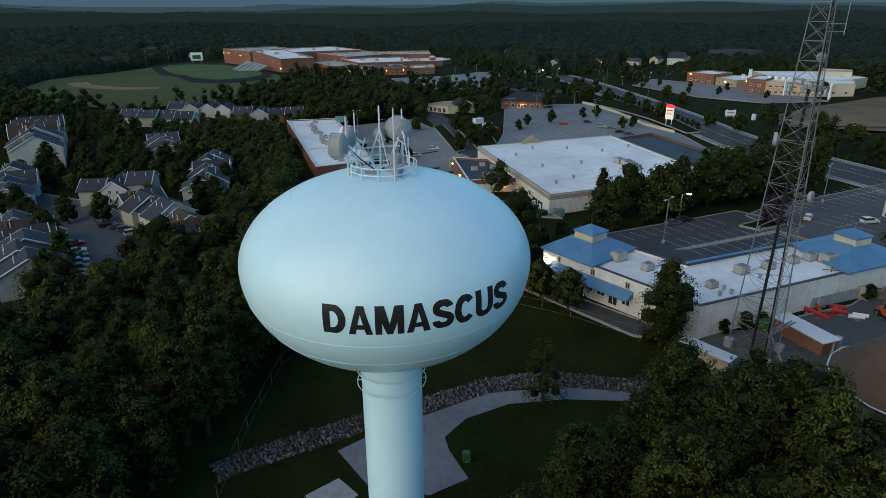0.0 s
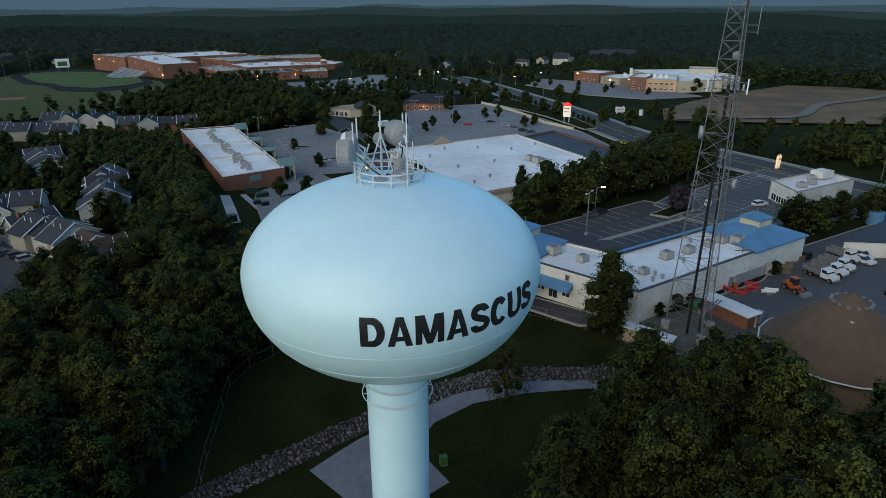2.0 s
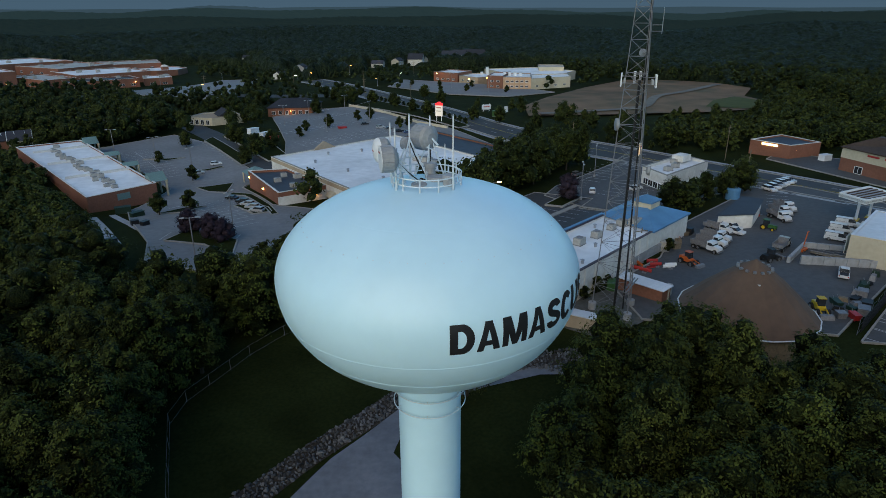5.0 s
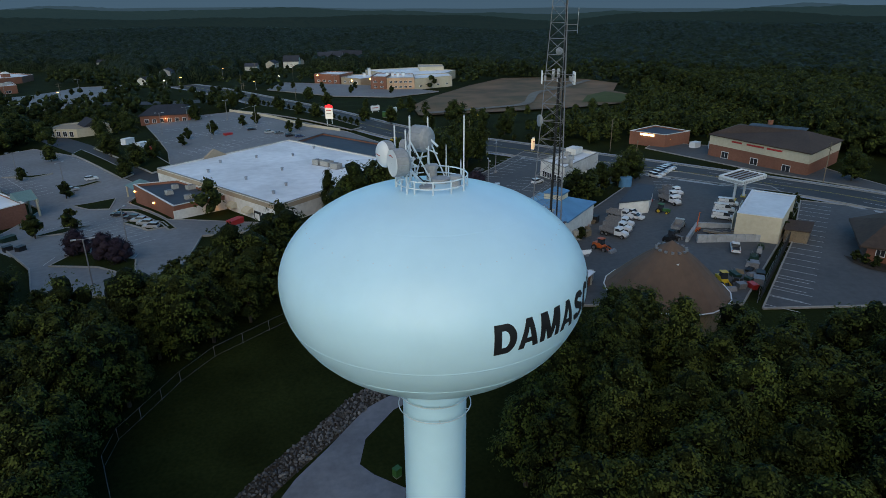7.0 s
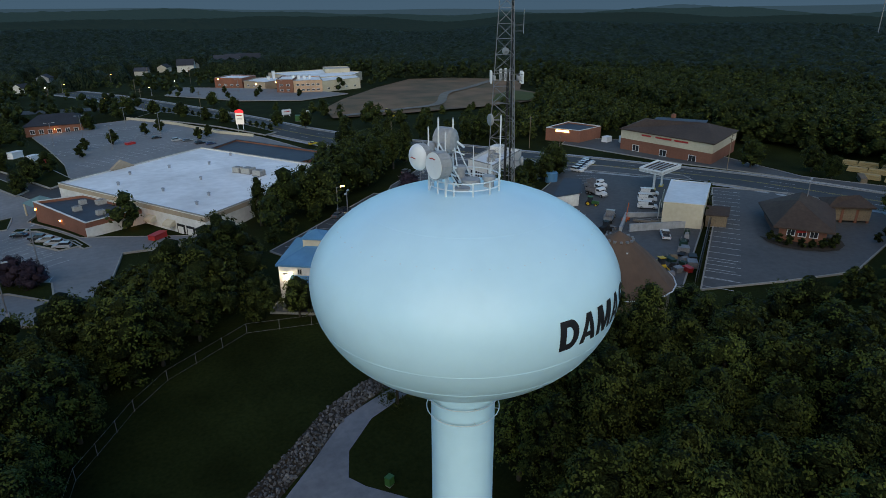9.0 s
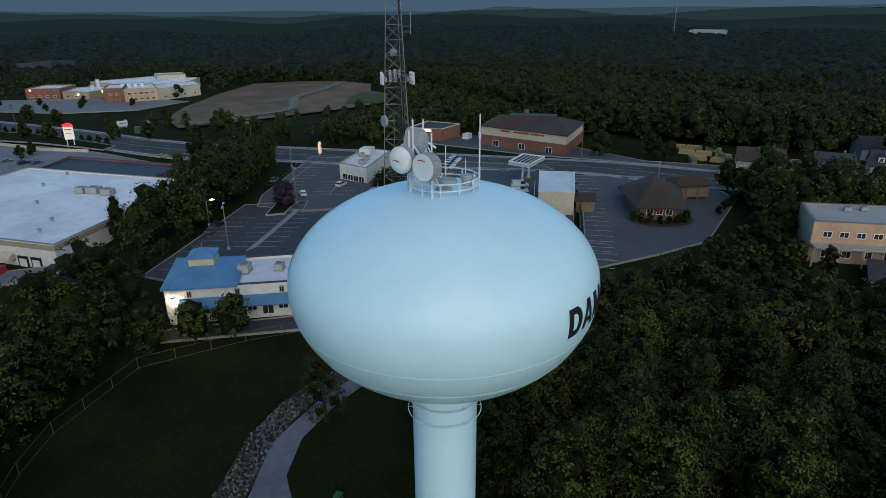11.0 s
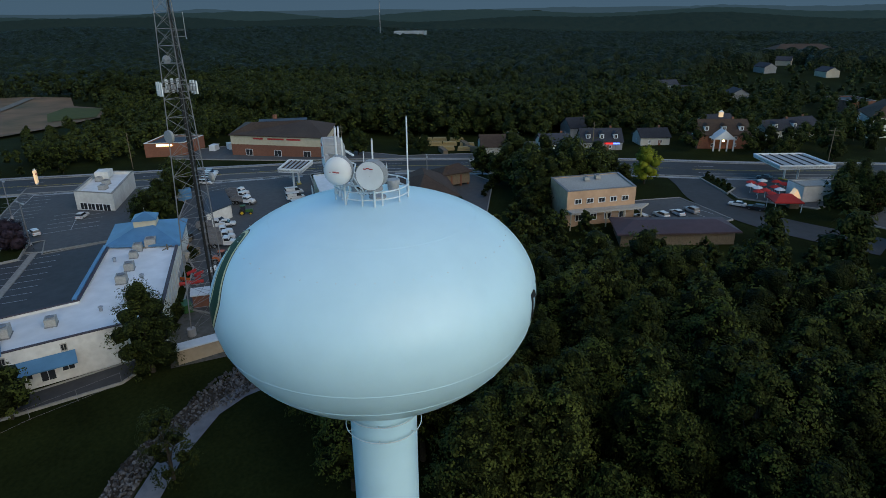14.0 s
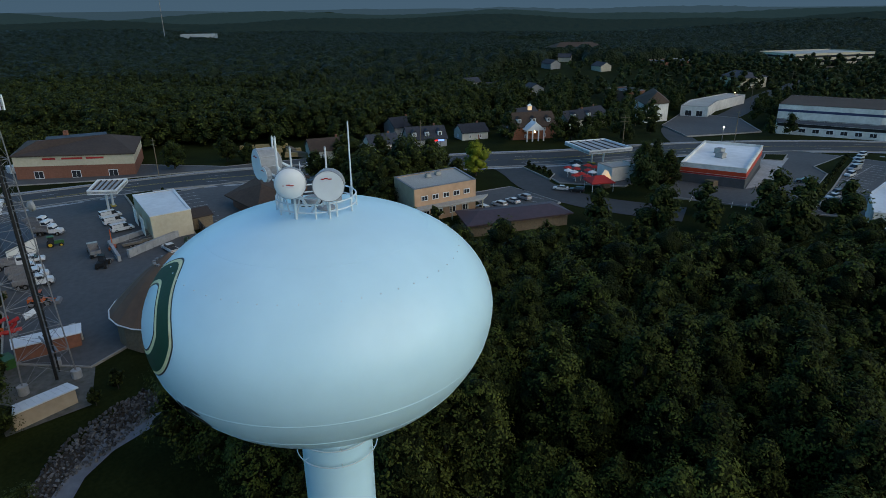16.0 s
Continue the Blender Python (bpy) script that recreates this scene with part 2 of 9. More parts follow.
M_TGREEN = mat("green_paint", (0.03, 0.11, 0.03), rough=0.5, bump=0.03)
M_BIN = mat("dark_green_steel", (0.014, 0.04, 0.025), (0.01, 0.03, 0.02), rough=0.6, bump=0.05)
M_TEAL = mat("teal_metal_roof", (0.12, 0.22, 0.22), (0.1, 0.18, 0.18), rough=0.6, bump=0.03)
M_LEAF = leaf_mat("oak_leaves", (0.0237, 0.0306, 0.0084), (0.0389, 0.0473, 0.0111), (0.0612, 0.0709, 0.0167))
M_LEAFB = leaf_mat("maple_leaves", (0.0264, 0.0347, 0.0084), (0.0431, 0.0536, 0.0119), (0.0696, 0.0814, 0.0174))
M_LEAFY = leaf_mat("yellow_green_leaves", (0.09, 0.105, 0.014), (0.16, 0.175, 0.02), (0.23, 0.23, 0.03))
M_LEAFP = leaf_mat("purple_plum_leaves", (0.016, 0.012, 0.018), (0.024, 0.018, 0.026), (0.034, 0.024, 0.032))
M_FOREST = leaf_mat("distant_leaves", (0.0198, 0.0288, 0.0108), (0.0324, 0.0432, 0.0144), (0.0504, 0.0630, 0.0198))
# inner lobes of crowns: leaf tones darkened, crown shade put into the colour
M_MASS = leaf_mass("shaded_core_leaves", (0.0088, 0.0125, 0.0037), (0.0206, 0.0272, 0.0074), (0.0412, 0.0486, 0.0132), 3.6)
M_MASSFAR = leaf_mass("shaded_far_core_leaves", (0.0131, 0.0197, 0.0066), (0.0295, 0.0385, 0.0115), (0.0541, 0.0656, 0.0180), 1.5)
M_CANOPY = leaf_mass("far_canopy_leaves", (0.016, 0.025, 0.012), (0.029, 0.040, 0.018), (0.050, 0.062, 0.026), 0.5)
M_LAMPW = glow("white_lamp", (1.0, 0.93, 0.8), 14.0)
M_LAMPO = glow("sodium_lamp", (1.0, 0.40, 0.12), 6.0)
M_SIGNW = glow("lit_sign_white", (0.6, 0.58, 0.56), 0.16)
M_SIGNR = glow("lit_sign_red", (0.8, 0.02, 0.03), 0.45)
M_SIGNO = glow("lit_sign_orange", (1.0, 0.7, 0.45), 0.12)
M_SIGNB = glow("lit_sign_blue", (0.06, 0.15, 0.8), 1.2)
M_SIGNY = glow("lit_sign_yellow", (1.0, 0.8, 0.45), 1.3)
M_LANTERN = glow("lit_lantern", (1.0, 0.7, 0.35), 5.0)
# distance haze painted on: an even blue emission over a dark base colour
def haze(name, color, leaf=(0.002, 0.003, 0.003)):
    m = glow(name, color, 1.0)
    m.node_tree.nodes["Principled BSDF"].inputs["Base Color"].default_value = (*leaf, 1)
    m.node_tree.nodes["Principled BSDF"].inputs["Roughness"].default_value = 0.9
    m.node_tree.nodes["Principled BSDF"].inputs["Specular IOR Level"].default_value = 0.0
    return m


M_HAZE0 = haze("wooded_hills_painted_haze", (0.0010, 0.0032, 0.0052), (0.015, 0.021, 0.015))
M_HAZE1 = haze("mid_hills_painted_haze", (0.0024, 0.0068, 0.0112), (0.016, 0.024, 0.018))
M_HAZE2 = haze("far_hills_painted_haze", (0.0075, 0.018, 0.033))
M_DUSK = haze("glowing_sky_band", (0.0125, 0.030, 0.060))

# ---- building helpers ----
SCALE = 1.375        # the plan below is drawn in units of 1.375 m and brought to metres at the end of the file
UNIT = 1 / SCALE      # one metre in units of the plan
HILLS = [(0, 0, -3.3), (10, 12, -3.3), (20, 32, -3.6), (8, 32, -3.6), (-8, 22, -3.5), (-18, 14, -3.4), (-18, 34, -3.6), (30, 24, -2.2), (28, 36, -1.1), (14, 43, -2.2), (33, 38.5, -.85), (46, 28, -.5), (40, 45, -.6), (54, 34, -.3), (20, 47.5, -1.8), (8, 55, -2.1), (46, 2, -.8), (36, -20, -1.4), (30, 52, -1.4), (70, 35, 0), (100, 50, .3), (95, -10, 0), (115, -65, 0), (0, -60, -2.5),
         (-60, -20, -3), (-60, 60, -5), (-10, 90, -6), (8, 108, -7), (35, 150, -7), (-45, 140, -9.5), (-110, 220, -10),
         (50, 215, -4.5), (89, 130, -2.8), (150, 90, -2.3), (165, -30, -.5), (130, 320, -5), (-100, 500, -13),
         (-350, 500, -15), (330, 70, -12), (450, -118, 2), (-40, 280, -8), (55, 70, -1.2), (40, 85, -3), (-120, 60, -8), (230, -100, -3)]
HC = np.array(HILLS, float)


def wave(x, y):
    """Slow uneven waves between -1 and 1, for the far country."""
    return (np.sin(x / 310 + 1.3) * np.cos(y / 270 + .4) + .6 * np.sin((x + y) / 170 + 2) * np.cos((x - y) / 210) + .35 * np.sin(x / 90 - y / 120)) / 1.95


def heights(X, Y):
    """Height of the ground at arrays of places."""
    X, Y = np.asarray(X, float), np.asarray(Y, float)
    num, den = np.zeros(X.shape), np.full(X.shape, 0.3 * 400.0 ** -3)
    for hx, hy, hz in HC:
        d = ((X - hx) ** 2 + (Y - hy) ** 2 + 225) ** -1.5
        num += d * hz
        den += d
    z = num / den
    r = np.hypot(X, Y)
    far = np.clip((r - 450) / 900, 0, 1) ** 1.5
    z = z + far * 20 * wave(X, Y) - np.clip((r - 500) / 300, 0, 1) * 4 + np.clip((r - 1200) / 900, 0, 1) * 10
    z = z + np.clip((r - 1700) / 1700, 0, 1) ** 1.3 * (34 + 42 * wave(X * .6, Y * .6))
    return z


def H(x, y):
    return float(heights(np.array([x]), np.array([y]))[0])


class Shape:
    """Gathers faces of one mesh."""
    def __init__(self):
        self.v, self.f = [], []

    def add(self, verts, faces):
        n = len(self.v)
        self.v += [tuple(p) for p in verts]
        self.f += [tuple(i + n for i in q) for q in faces]
        return self

    def box(self, c, s, rz=0.0, taper=1.0):
        cx, cy, cz = c
        co, si = math.cos(rz), math.sin(rz)
        vs = []
        for k in (-.5, .5):
            t = taper if k > 0 else 1
            for a, b in ((-.5, -.5), (.5, -.5), (.5, .5), (-.5, .5)):
                x, y = a * s[0] * t, b * s[1] * t
                vs.append((cx + x * co - y * si, cy + x * si + y * co, cz + k * s[2]))
        return self.add(vs, [(3, 2, 1, 0), (4, 5, 6, 7), (0, 1, 5, 4), (1, 2, 6, 5), (2, 3, 7, 6), (3, 0, 4, 7)])

    def tube(self, p, q, r, n=8, r2=None):
        p, q = Vector(p), Vector(q)
        r2 = r if r2 is None else r2
        m = (q - p).to_track_quat("Z", "Y").to_matrix()
        vs = []
        for end, rr in ((p, r), (q, r2)):
            vs += [end + m @ Vector((rr * math.cos(2 * math.pi * i / n), rr * math.sin(2 * math.pi * i / n), 0)) for i in range(n)]
        fs = [(i, (i + 1) % n, n + (i + 1) % n, n + i) for i in range(n)]
        return self.add(vs, fs + [tuple(range(n - 1, -1, -1)), tuple(range(n, 2 * n))])

    def prism(self, poly, z0, z1):
        n = len(poly)
        if sum(poly[i][0] * poly[(i + 1) % n][1] - poly[(i + 1) % n][0] * poly[i][1] for i in range(n)) < 0:
            poly = poly[::-1]
        vs = [(x, y, z0) for x, y in poly] + [(x, y, z1) for x, y in poly]
        return self.add(vs, [(i, (i + 1) % n, n + (i + 1) % n, n + i) for i in range(n)] + [tuple(range(n - 1, -1, -1)), tuple(range(n, 2 * n))])

    def lathe(self, prof, n=48, c=(0, 0, 0)):
        vs = [(c[0] + r * math.cos(2 * math.pi * i / n), c[1] + r * math.sin(2 * math.pi * i / n), c[2] + z) for r, z in prof for i in range(n)]
        return self.add(vs, [(k * n + i, k * n + (i + 1) % n, (k + 1) * n + (i + 1) % n, (k + 1) * n + i) for k in range(len(prof) - 1) for i in range(n)])

    def ring(self, c, r, t, n=48, m=6):
        """A hoop of radius r and rod radius t."""
        vs = [(c[0] + (r + t * math.cos(2 * math.pi * j / m)) * math.cos(2 * math.pi * i / n), c[1] + (r + t * math.cos(2 * math.pi * j / m)) * math.sin(2 * math.pi * i / n),
               c[2] + t * math.sin(2 * math.pi * j / m)) for i in range(n) for j in range(m)]
        return self.add(vs, [(i * m + j, ((i + 1) % n) * m + j, ((i + 1) % n) * m + (j + 1) % m, i * m + (j + 1) % m) for i in range(n) for j in range(m)])

    def side(self, prof, w, taper=None):
        """A profile in x, z, drawn out along y by w; taper: narrower above a height, as (height, factor)."""
        n = len(prof)
        vs = []
        for k in (-.5, .5):
            for x, z in prof:
                g = taper[1] if taper and z > taper[0] else 1.0
                vs.append((x, k * w * g, z))
        return self.add(vs, [tuple(range(n)), tuple(range(2 * n - 1, n - 1, -1))] + [((i + 1) % n, i, n + i, n + (i + 1) % n) for i in range(n)])

    def mesh(self, name, material, smooth=False):
        me = bpy.data.meshes.new(name)
        me.from_pydata(self.v, [], self.f)
        me.materials.append(material)
        if smooth:
            me.polygons.foreach_set("use_smooth", [True] * len(me.polygons))
        return me


def part(name, shape, material, parent, label="", smooth=False):
    ob = new(name, shape.mesh(name, material, smooth) if isinstance(shape, Shape) else shape)
    ob.parent = parent
    return tagged(ob, label)


def base(name, x, y, rz=0.0, z=None, label="", category="", group="", kind=""):
    ob = new(name)
    ob.empty_display_size = 0.5
    ob.matrix_world = Matrix.Translation((x, y, H(x, y) if z is None else z)) @ Matrix.Rotation(radians(rz), 4, "Z")
    return tagged(ob, label, category, group, kind)


ROD = Shape().tube((0, 0, 0), (0, 0, 1), 1, 6)
ROD_MESHES = {}


def rod(name, p, q, r, material, parent):
    """A straight bar between two places, on a shared mesh."""
    if material.name not in ROD_MESHES:
        ROD_MESHES[material.name] = ROD.mesh("rod", material)
    ob = new(name, ROD_MESHES[material.name])
    ob.parent = parent
    p, q = Vector(p), Vector(q)
    ob.matrix_local = Matrix.LocRotScale(p, (q - p).to_track_quat("Z", "Y"), (r, r, (q - p).length))
    return ob


def lift(poly):
    """How far a far sheet is raised over the coarser ground out there."""
    return 0.45 * min(1, max(0, (max(math.hypot(x, y) for x, y in poly) - 180) / 150))


def drape(name, poly, up, material, step=4.0, kind="structure", label="", clear=True):
    """A sheet of that outline, laid on the ground."""
    up += 0.0 if name == "road" else lift(poly)
    bm = bmesh.new()
    f = bm.faces.new([bm.verts.new((x, y, 0)) for x, y in poly])
    f.normal_update()
    if f.normal.z < 0:
        f.normal_flip()
    xs, ys = [p[0] for p in poly], [p[1] for p in poly]
    for lo, hi, nrm in ((min(xs), max(xs), (1, 0, 0)), (min(ys), max(ys), (0, 1, 0))):
        k = math.ceil(lo / step) * step
        while k < hi:
            bmesh.ops.bisect_plane(bm, geom=bm.verts[:] + bm.edges[:] + bm.faces[:], plane_co=(k * nrm[0], k * nrm[1], 0), plane_no=nrm)
            k += step
    co = np.array([v.co[:] for v in bm.verts])
    for v, z in zip(bm.verts, heights(co[:, 0], co[:, 1])):
        v.co.z = z + up
    me = bpy.data.meshes.new(name)
    bm.to_mesh(me)
    bm.free()
    me.materials.append(material)
    if clear:
        CLEAR.append(poly)
    return tagged(new(name, me), label, kind=kind)


def ribbon(line, w):
    """The outline of a strip of width w along a line."""
    left, right = [], []
    for i, (x, y) in enumerate(line):
        a, b = line[max(i - 1, 0)], line[min(i + 1, len(line) - 1)]
        d = Vector((b[0] - a[0], b[1] - a[1])).normalized()
        left.append((x - d.y * w / 2, y + d.x * w / 2))
        right.append((x + d.y * w / 2, y - d.x * w / 2))
    return left + right[::-1]


def curve_line(pts, n=6):
    """A smooth line through the points."""
    out = []
    for i in range(len(pts) - 1):
        p0, p1, p2, p3 = pts[max(i - 1, 0)], pts[i], pts[i + 1], pts[min(i + 2, len(pts) - 1)]
        for k in range(n):
            t = k / n
            out.append(tuple(.5 * (2 * b + (c - a) * t + (2 * a - 5 * b + 4 * c - d) * t * t + (3 * b - a - 3 * c + d) * t ** 3) for a, b, c, d in zip(p0, p1, p2, p3)))
    return out + [pts[-1]]


def strip(name, line, w, up, material, h=0.0, label="", kind="structure", parent=None):
    """A band of width w along a line on the ground; with h it is a kerb of that height."""
    s = Shape()
    pts = []
    for i, (x, y) in enumerate(line):
        a, b = line[max(i - 1, 0)], line[min(i + 1, len(line) - 1)]
        d = Vector((b[0] - a[0], b[1] - a[1])).normalized()
        pts.append(((x - d.y * w / 2, y + d.x * w / 2), (x + d.y * w / 2, y - d.x * w / 2)))
    vs, fs = [], []
    for (l, r) in pts:
        zl, zr = H(*l) + up, H(*r) + up
        vs += [(*l, zl + h), (*r, zr + h), (*l, zl - .3), (*r, zr - .3)]
    for i in range(len(pts) - 1):
        k = 4 * i
        fs.append((k + 1, k + 5, k + 4, k))
        if h:
            fs += [(k, k + 4, k + 6, k + 2), (k + 5, k + 1, k + 3, k + 7)]
    s.add(vs, fs)
    ob = part(name, s, material, parent, label)
    if kind:
        tagged(ob, kind=kind)
    return ob


def split_line(pts, step):
    out = []
    for (ax, ay), (bx, by) in zip(pts, pts[1:]):
        n = max(1, int(math.hypot(bx - ax, by - ay) / step))
        out += [(ax + (bx - ax) * k / n, ay + (by - ay) * k / n) for k in range(n)]
    return out + [pts[-1]]


CLEAR = []      # outlines on which no tree grows

# ---- ground ----
def make_ground():
    radii = [0.01] + list(np.arange(3, 420, 3.4)) + list(420 * 1.03 ** np.arange(0, 90))
    radii = [r for r in radii if r < 3500] + [3500]
    n = 420
    a = np.linspace(0, 2 * np.pi, n, endpoint=False)
    R, A = np.meshgrid(radii, a, indexing="ij")
    X, Y = R * np.cos(A), R * np.sin(A)
    Z = heights(X, Y)
    V = np.stack([X, Y, Z], -1).reshape(-1, 3)
    k, i = np.meshgrid(np.arange(len(radii) - 1), np.arange(n), indexing="ij")
    F = np.stack([k * n + i, (k + 1) * n + i, (k + 1) * n + (i + 1) % n, k * n + (i + 1) % n], -1).reshape(-1, 4)
    me = bpy.data.meshes.new("ground")
    me.from_pydata(V.tolist(), [], F.tolist())
    me.materials.append(M_GRASS)
    me.polygons.foreach_set("use_smooth", [True] * len(me.polygons))
    return tagged(new("ground", me), "dark grassy ground rolling to the far horizon", kind="structure")


make_ground()

HIGHWAY = curve_line([(0, 420), (20, 360), (38, 300), (52, 245), (64, 195), (80, 150), (98, 112), (113, 75), (124, 45), (133, 15), (138, -15), (141, -45), (150, -80), (155, -115), (152, -150), (140, -220)])
drape("road", ribbon(HIGHWAY, 15), 0.10, M_ROAD, 6, label="dark asphalt main road with painted lines")
SIDE = curve_line([(139, -24), (124, -28), (109, -31), (97, -40), (88, -56)])
drape("road", ribbon(SIDE, 9), 0.12, M_ROAD, 6, label="asphalt side street")
CROSS = curve_line([(152, -84), (175, -88), (198, -98), (223, -128), (280, -172), (346, -236), (420, -320)])
drape("road", ribbon(CROSS, 9), 0.12, M_ROAD, 6, label="asphalt side street")
ENTRY = curve_line([(-110, 372), (-78, 302), (-54, 250), (-34, 200), (-20, 166), (-16, 152)])
drape("road", ribbon(ENTRY, 9), 0.12, M_ROAD, 6, label="asphalt access road between the shop lots")
NORTH = curve_line([(-240, 372), (-110, 366), (-5, 331), (33, 320)])
drape("road", ribbon(NORTH, 11), 0.11, M_ROAD, 6, label="asphalt road past the school")

LOTS = {
    "blue": ([(13, 79), (39, 97), (46, 102), (56, 92), (50, 86), (58, 77), (46, 68), (28, 57), (15, 68.5)], M_NEWASPH, "freshly sealed asphalt car park beside the blue-roofed building"),
    "white": ([(47, 98.5), (53, 106), (86, 131), (99, 107), (93, 90), (72, 83), (60, 76), (51, 87)], M_ASPHALT, "asphalt car park round the small white restaurant"),
    "yard": ([(37, 46), (50, 54), (62, 68), (84, 82), (98, 96), (107, 88), (113, 66), (104, 52), (83, 39.5), (57, 24.5), (36, 35)], M_ASPHALT, "worn asphalt works yard full of trucks"),
    "bank": ([(58.5, 22.5), (84.5, 38.3), (107, 54), (118, 42), (123, 28), (114, 18), (84, 13), (72, 17)], M_ASPHALT, "asphalt car park round the bank"),
    "main": ([(-13, 192), (-20, 262), (2, 276), (18, 274), (38, 225), (49, 195), (59, 155), (54, 151), (37, 190), (22, 178), (-13, 158)], M_PALEASPH, "large asphalt car park of the supermarket"),
    "retail": ([(-82, 212), (-44, 148), (-50, 126), (-46, 112), (-38, 92), (-36, 80), (-24, 71), (-14, 80), (-9, 100), (10, 97), (5, 104), (-15, 115), (-24, 140), (-19, 150), (-40, 200), (-56, 226)], M_PALEASPH, "asphalt car park of the shops"),
    "school": ([(-112, 385), (-66, 490), (-30, 480), (-44, 336), (-75, 328)], M_PALEASPH, "asphalt car park of the brick school"),
    "clinic": ([(45, 350), (60, 385), (115, 330), (130, 295), (98, 282), (72, 300)], M_PALEASPH, "asphalt car park of the school by the main road"),
    "store": ([(114, -60), (99, -57), (87, -80), (83, -97), (100, -110), (128, -132), (147, -112), (141, -80)], M_ASPHALT, "asphalt car park of the striped shop"),
    "tan": ([(96, -16), (104, -14), (110, -24), (97, -33), (88, -24)], M_ASPHALT, "small asphalt car park beside the tan building"),
    "court": ([(-57, 34), (-68, 44), (-82, 60), (-92, 72), (-124, 88), (-120, 96), (-98, 90), (-82, 79), (-70, 70), (-62, 60), (-58, 50), (-53, 40)], M_ASPHALT, "asphalt court lined with parked cars"),
    "front": ([(6.5, 56), (4.5, 53.5), (12, 47.5), (20, 41), (24, 40.5), (25.5, 42)], M_NEWASPH, "narrow asphalt strip along the office front"),
    "gas": ([(113, -36), (134, -31), (140, -60), (122, -64), (108, -50)], M_ASPHALT, "forecourt of the filling station"),
    "pet": ([(122, 118), (131, 124), (152, 100), (146, 76), (138, 50), (150, 20), (166, 20), (170, 8), (147, -2), (140, 24), (127, 78)], M_ASPHALT, "asphalt strip of lots along the main road"),
    "houses": ([(172, -90), (200, -92), (232, -112), (214, -128), (182, -120)], M_ASPHALT, "asphalt lot between white shops"),
}
LOT = {}
for key, (outline, material, text) in LOTS.items():
    LOT[key] = drape("parking_lot", outline, 0.16, material, 4 if key not in ("main", "retail", "school") else 8, label=text)
    line = split_line(outline + outline[:1], 5)
    strip("kerb", line, 0.24, 0.16 + lift(outline), M_KERB, h=0.12, label="pale concrete kerb round a car park")

DRIVE = [(30, 20.5), (27, 25), (23.5, 27.8), (18.7, 28.8), (11.6, 28.7), (5.3, 27.0), (2.9, 26.1), (-2.6, 21.5), (-6.2, 18.7), (-8.0, 16.7), (-10.2, 14.1), (-5.8, 10.1), (0, 9.9), (3.1, 12.6),
         (0.6, 16.1), (-0.2, 18.0), (1.4, 21.3), (5.6, 24.6), (11.6, 26.4), (18.5, 27.0), (22, 26), (25.5, 23.5), (28, 19.5)]
drape("driveway", DRIVE, 0.07, M_DRIVE, 2, label="curving pale concrete driveway widening at the tower")
drape("concrete_pad", [(-10.9, 7.7), (-8.7, 10.4), (-6.2, 8.7), (-8.2, 5.6)], 0.16, M_CONC, 2, label="pale concrete slab beside the tower")
drape("sports_field", [(-300, 275), (-254, 232), (-195, 222), (-150, 292), (-172, 350), (-200, 400), (-345, 560), (-400, 545), (-392, 421)], 0.3, M_TURF, 8, label="mown grass of the school sports fields")
drape("running_track", [(-393.2, 523.9), (-292.1, 404.1), (-229.5, 333.0), (-204.1, 326.8), (-191.5, 346.6), (-195.9, 381.5), (-216.9, 420.7), (-306.5, 555.2), (-349.4, 587.3), (-389.4, 587.8), (-403.7, 559.3)], 0.5, M_TRACK, 8, label="dark running track round the football field")
drape("football_field", [(-383.4, 525.8), (-313.3, 444.3), (-241.9, 357.0), (-215.7, 346.7), (-205.4, 365.3), (-207.4, 390.7), (-224.5, 420.7), (-300.9, 535.6), (-338.7, 562.8), (-375.4, 565.4), (-390.9, 549.8)], 0.8, M_FIELD, 8, label="brighter mown grass of the football field")
strip("infield", curve_line([(-300, 320), (-278, 300), (-245, 292), (-228, 300)], 5), 12, 0.8, M_CLAY, label="tan earth infield of the baseball diamond")
drape("earth_bank", [(86, 216), (94, 244), (118, 274), (155, 310), (196, 340), (222, 328), (238, 306), (240, 277), (212, 246), (208, 222), (184, 203), (159, 201), (120, 207)], 0.35, M_DIRT, 6, label="cleared brown earth of a building site")
drape("gravel_track", ribbon(curve_line([(92, 218), (120, 218), (142, 222), (169, 256), (193, 270), (233, 297)]), 4.5), 0.7, M_SAND, 6, label="pale gravel track across the site")
drape("meadow", [(183, 204), (206, 223), (204, 243), (186, 234), (168, 214)], 0.7, M_TURF, 6, label="rough grass beside the building site")
drape("gravel_yard", [(24, 37.5), (30, 43), (36.5, 45), (44, 42), (36, 34.5), (29, 31.5)], 0.12, M_GRAVEL, 3, label="gravel round the foot of the lattice mast")
drape("sidewalk", ribbon([(-57, 121.8), (-43.5, 91)], 2.4), 0.09, M_CONC, 4, label="concrete sidewalk")
drape("sidewalk", ribbon([(-53, 124), (-42, 103)], 1.6), 0.09, M_CONC, 4, label="concrete sidewalk")


def offset_line(line, d):
    out = []
    for i, (x, y) in enumerate(line):
        a, b = line[max(i - 1, 0)], line[min(i + 1, len(line) - 1)]
        t = Vector((b[0] - a[0], b[1] - a[1])).normalized()
        out.append((x - t.y * d, y + t.x * d))
    return out


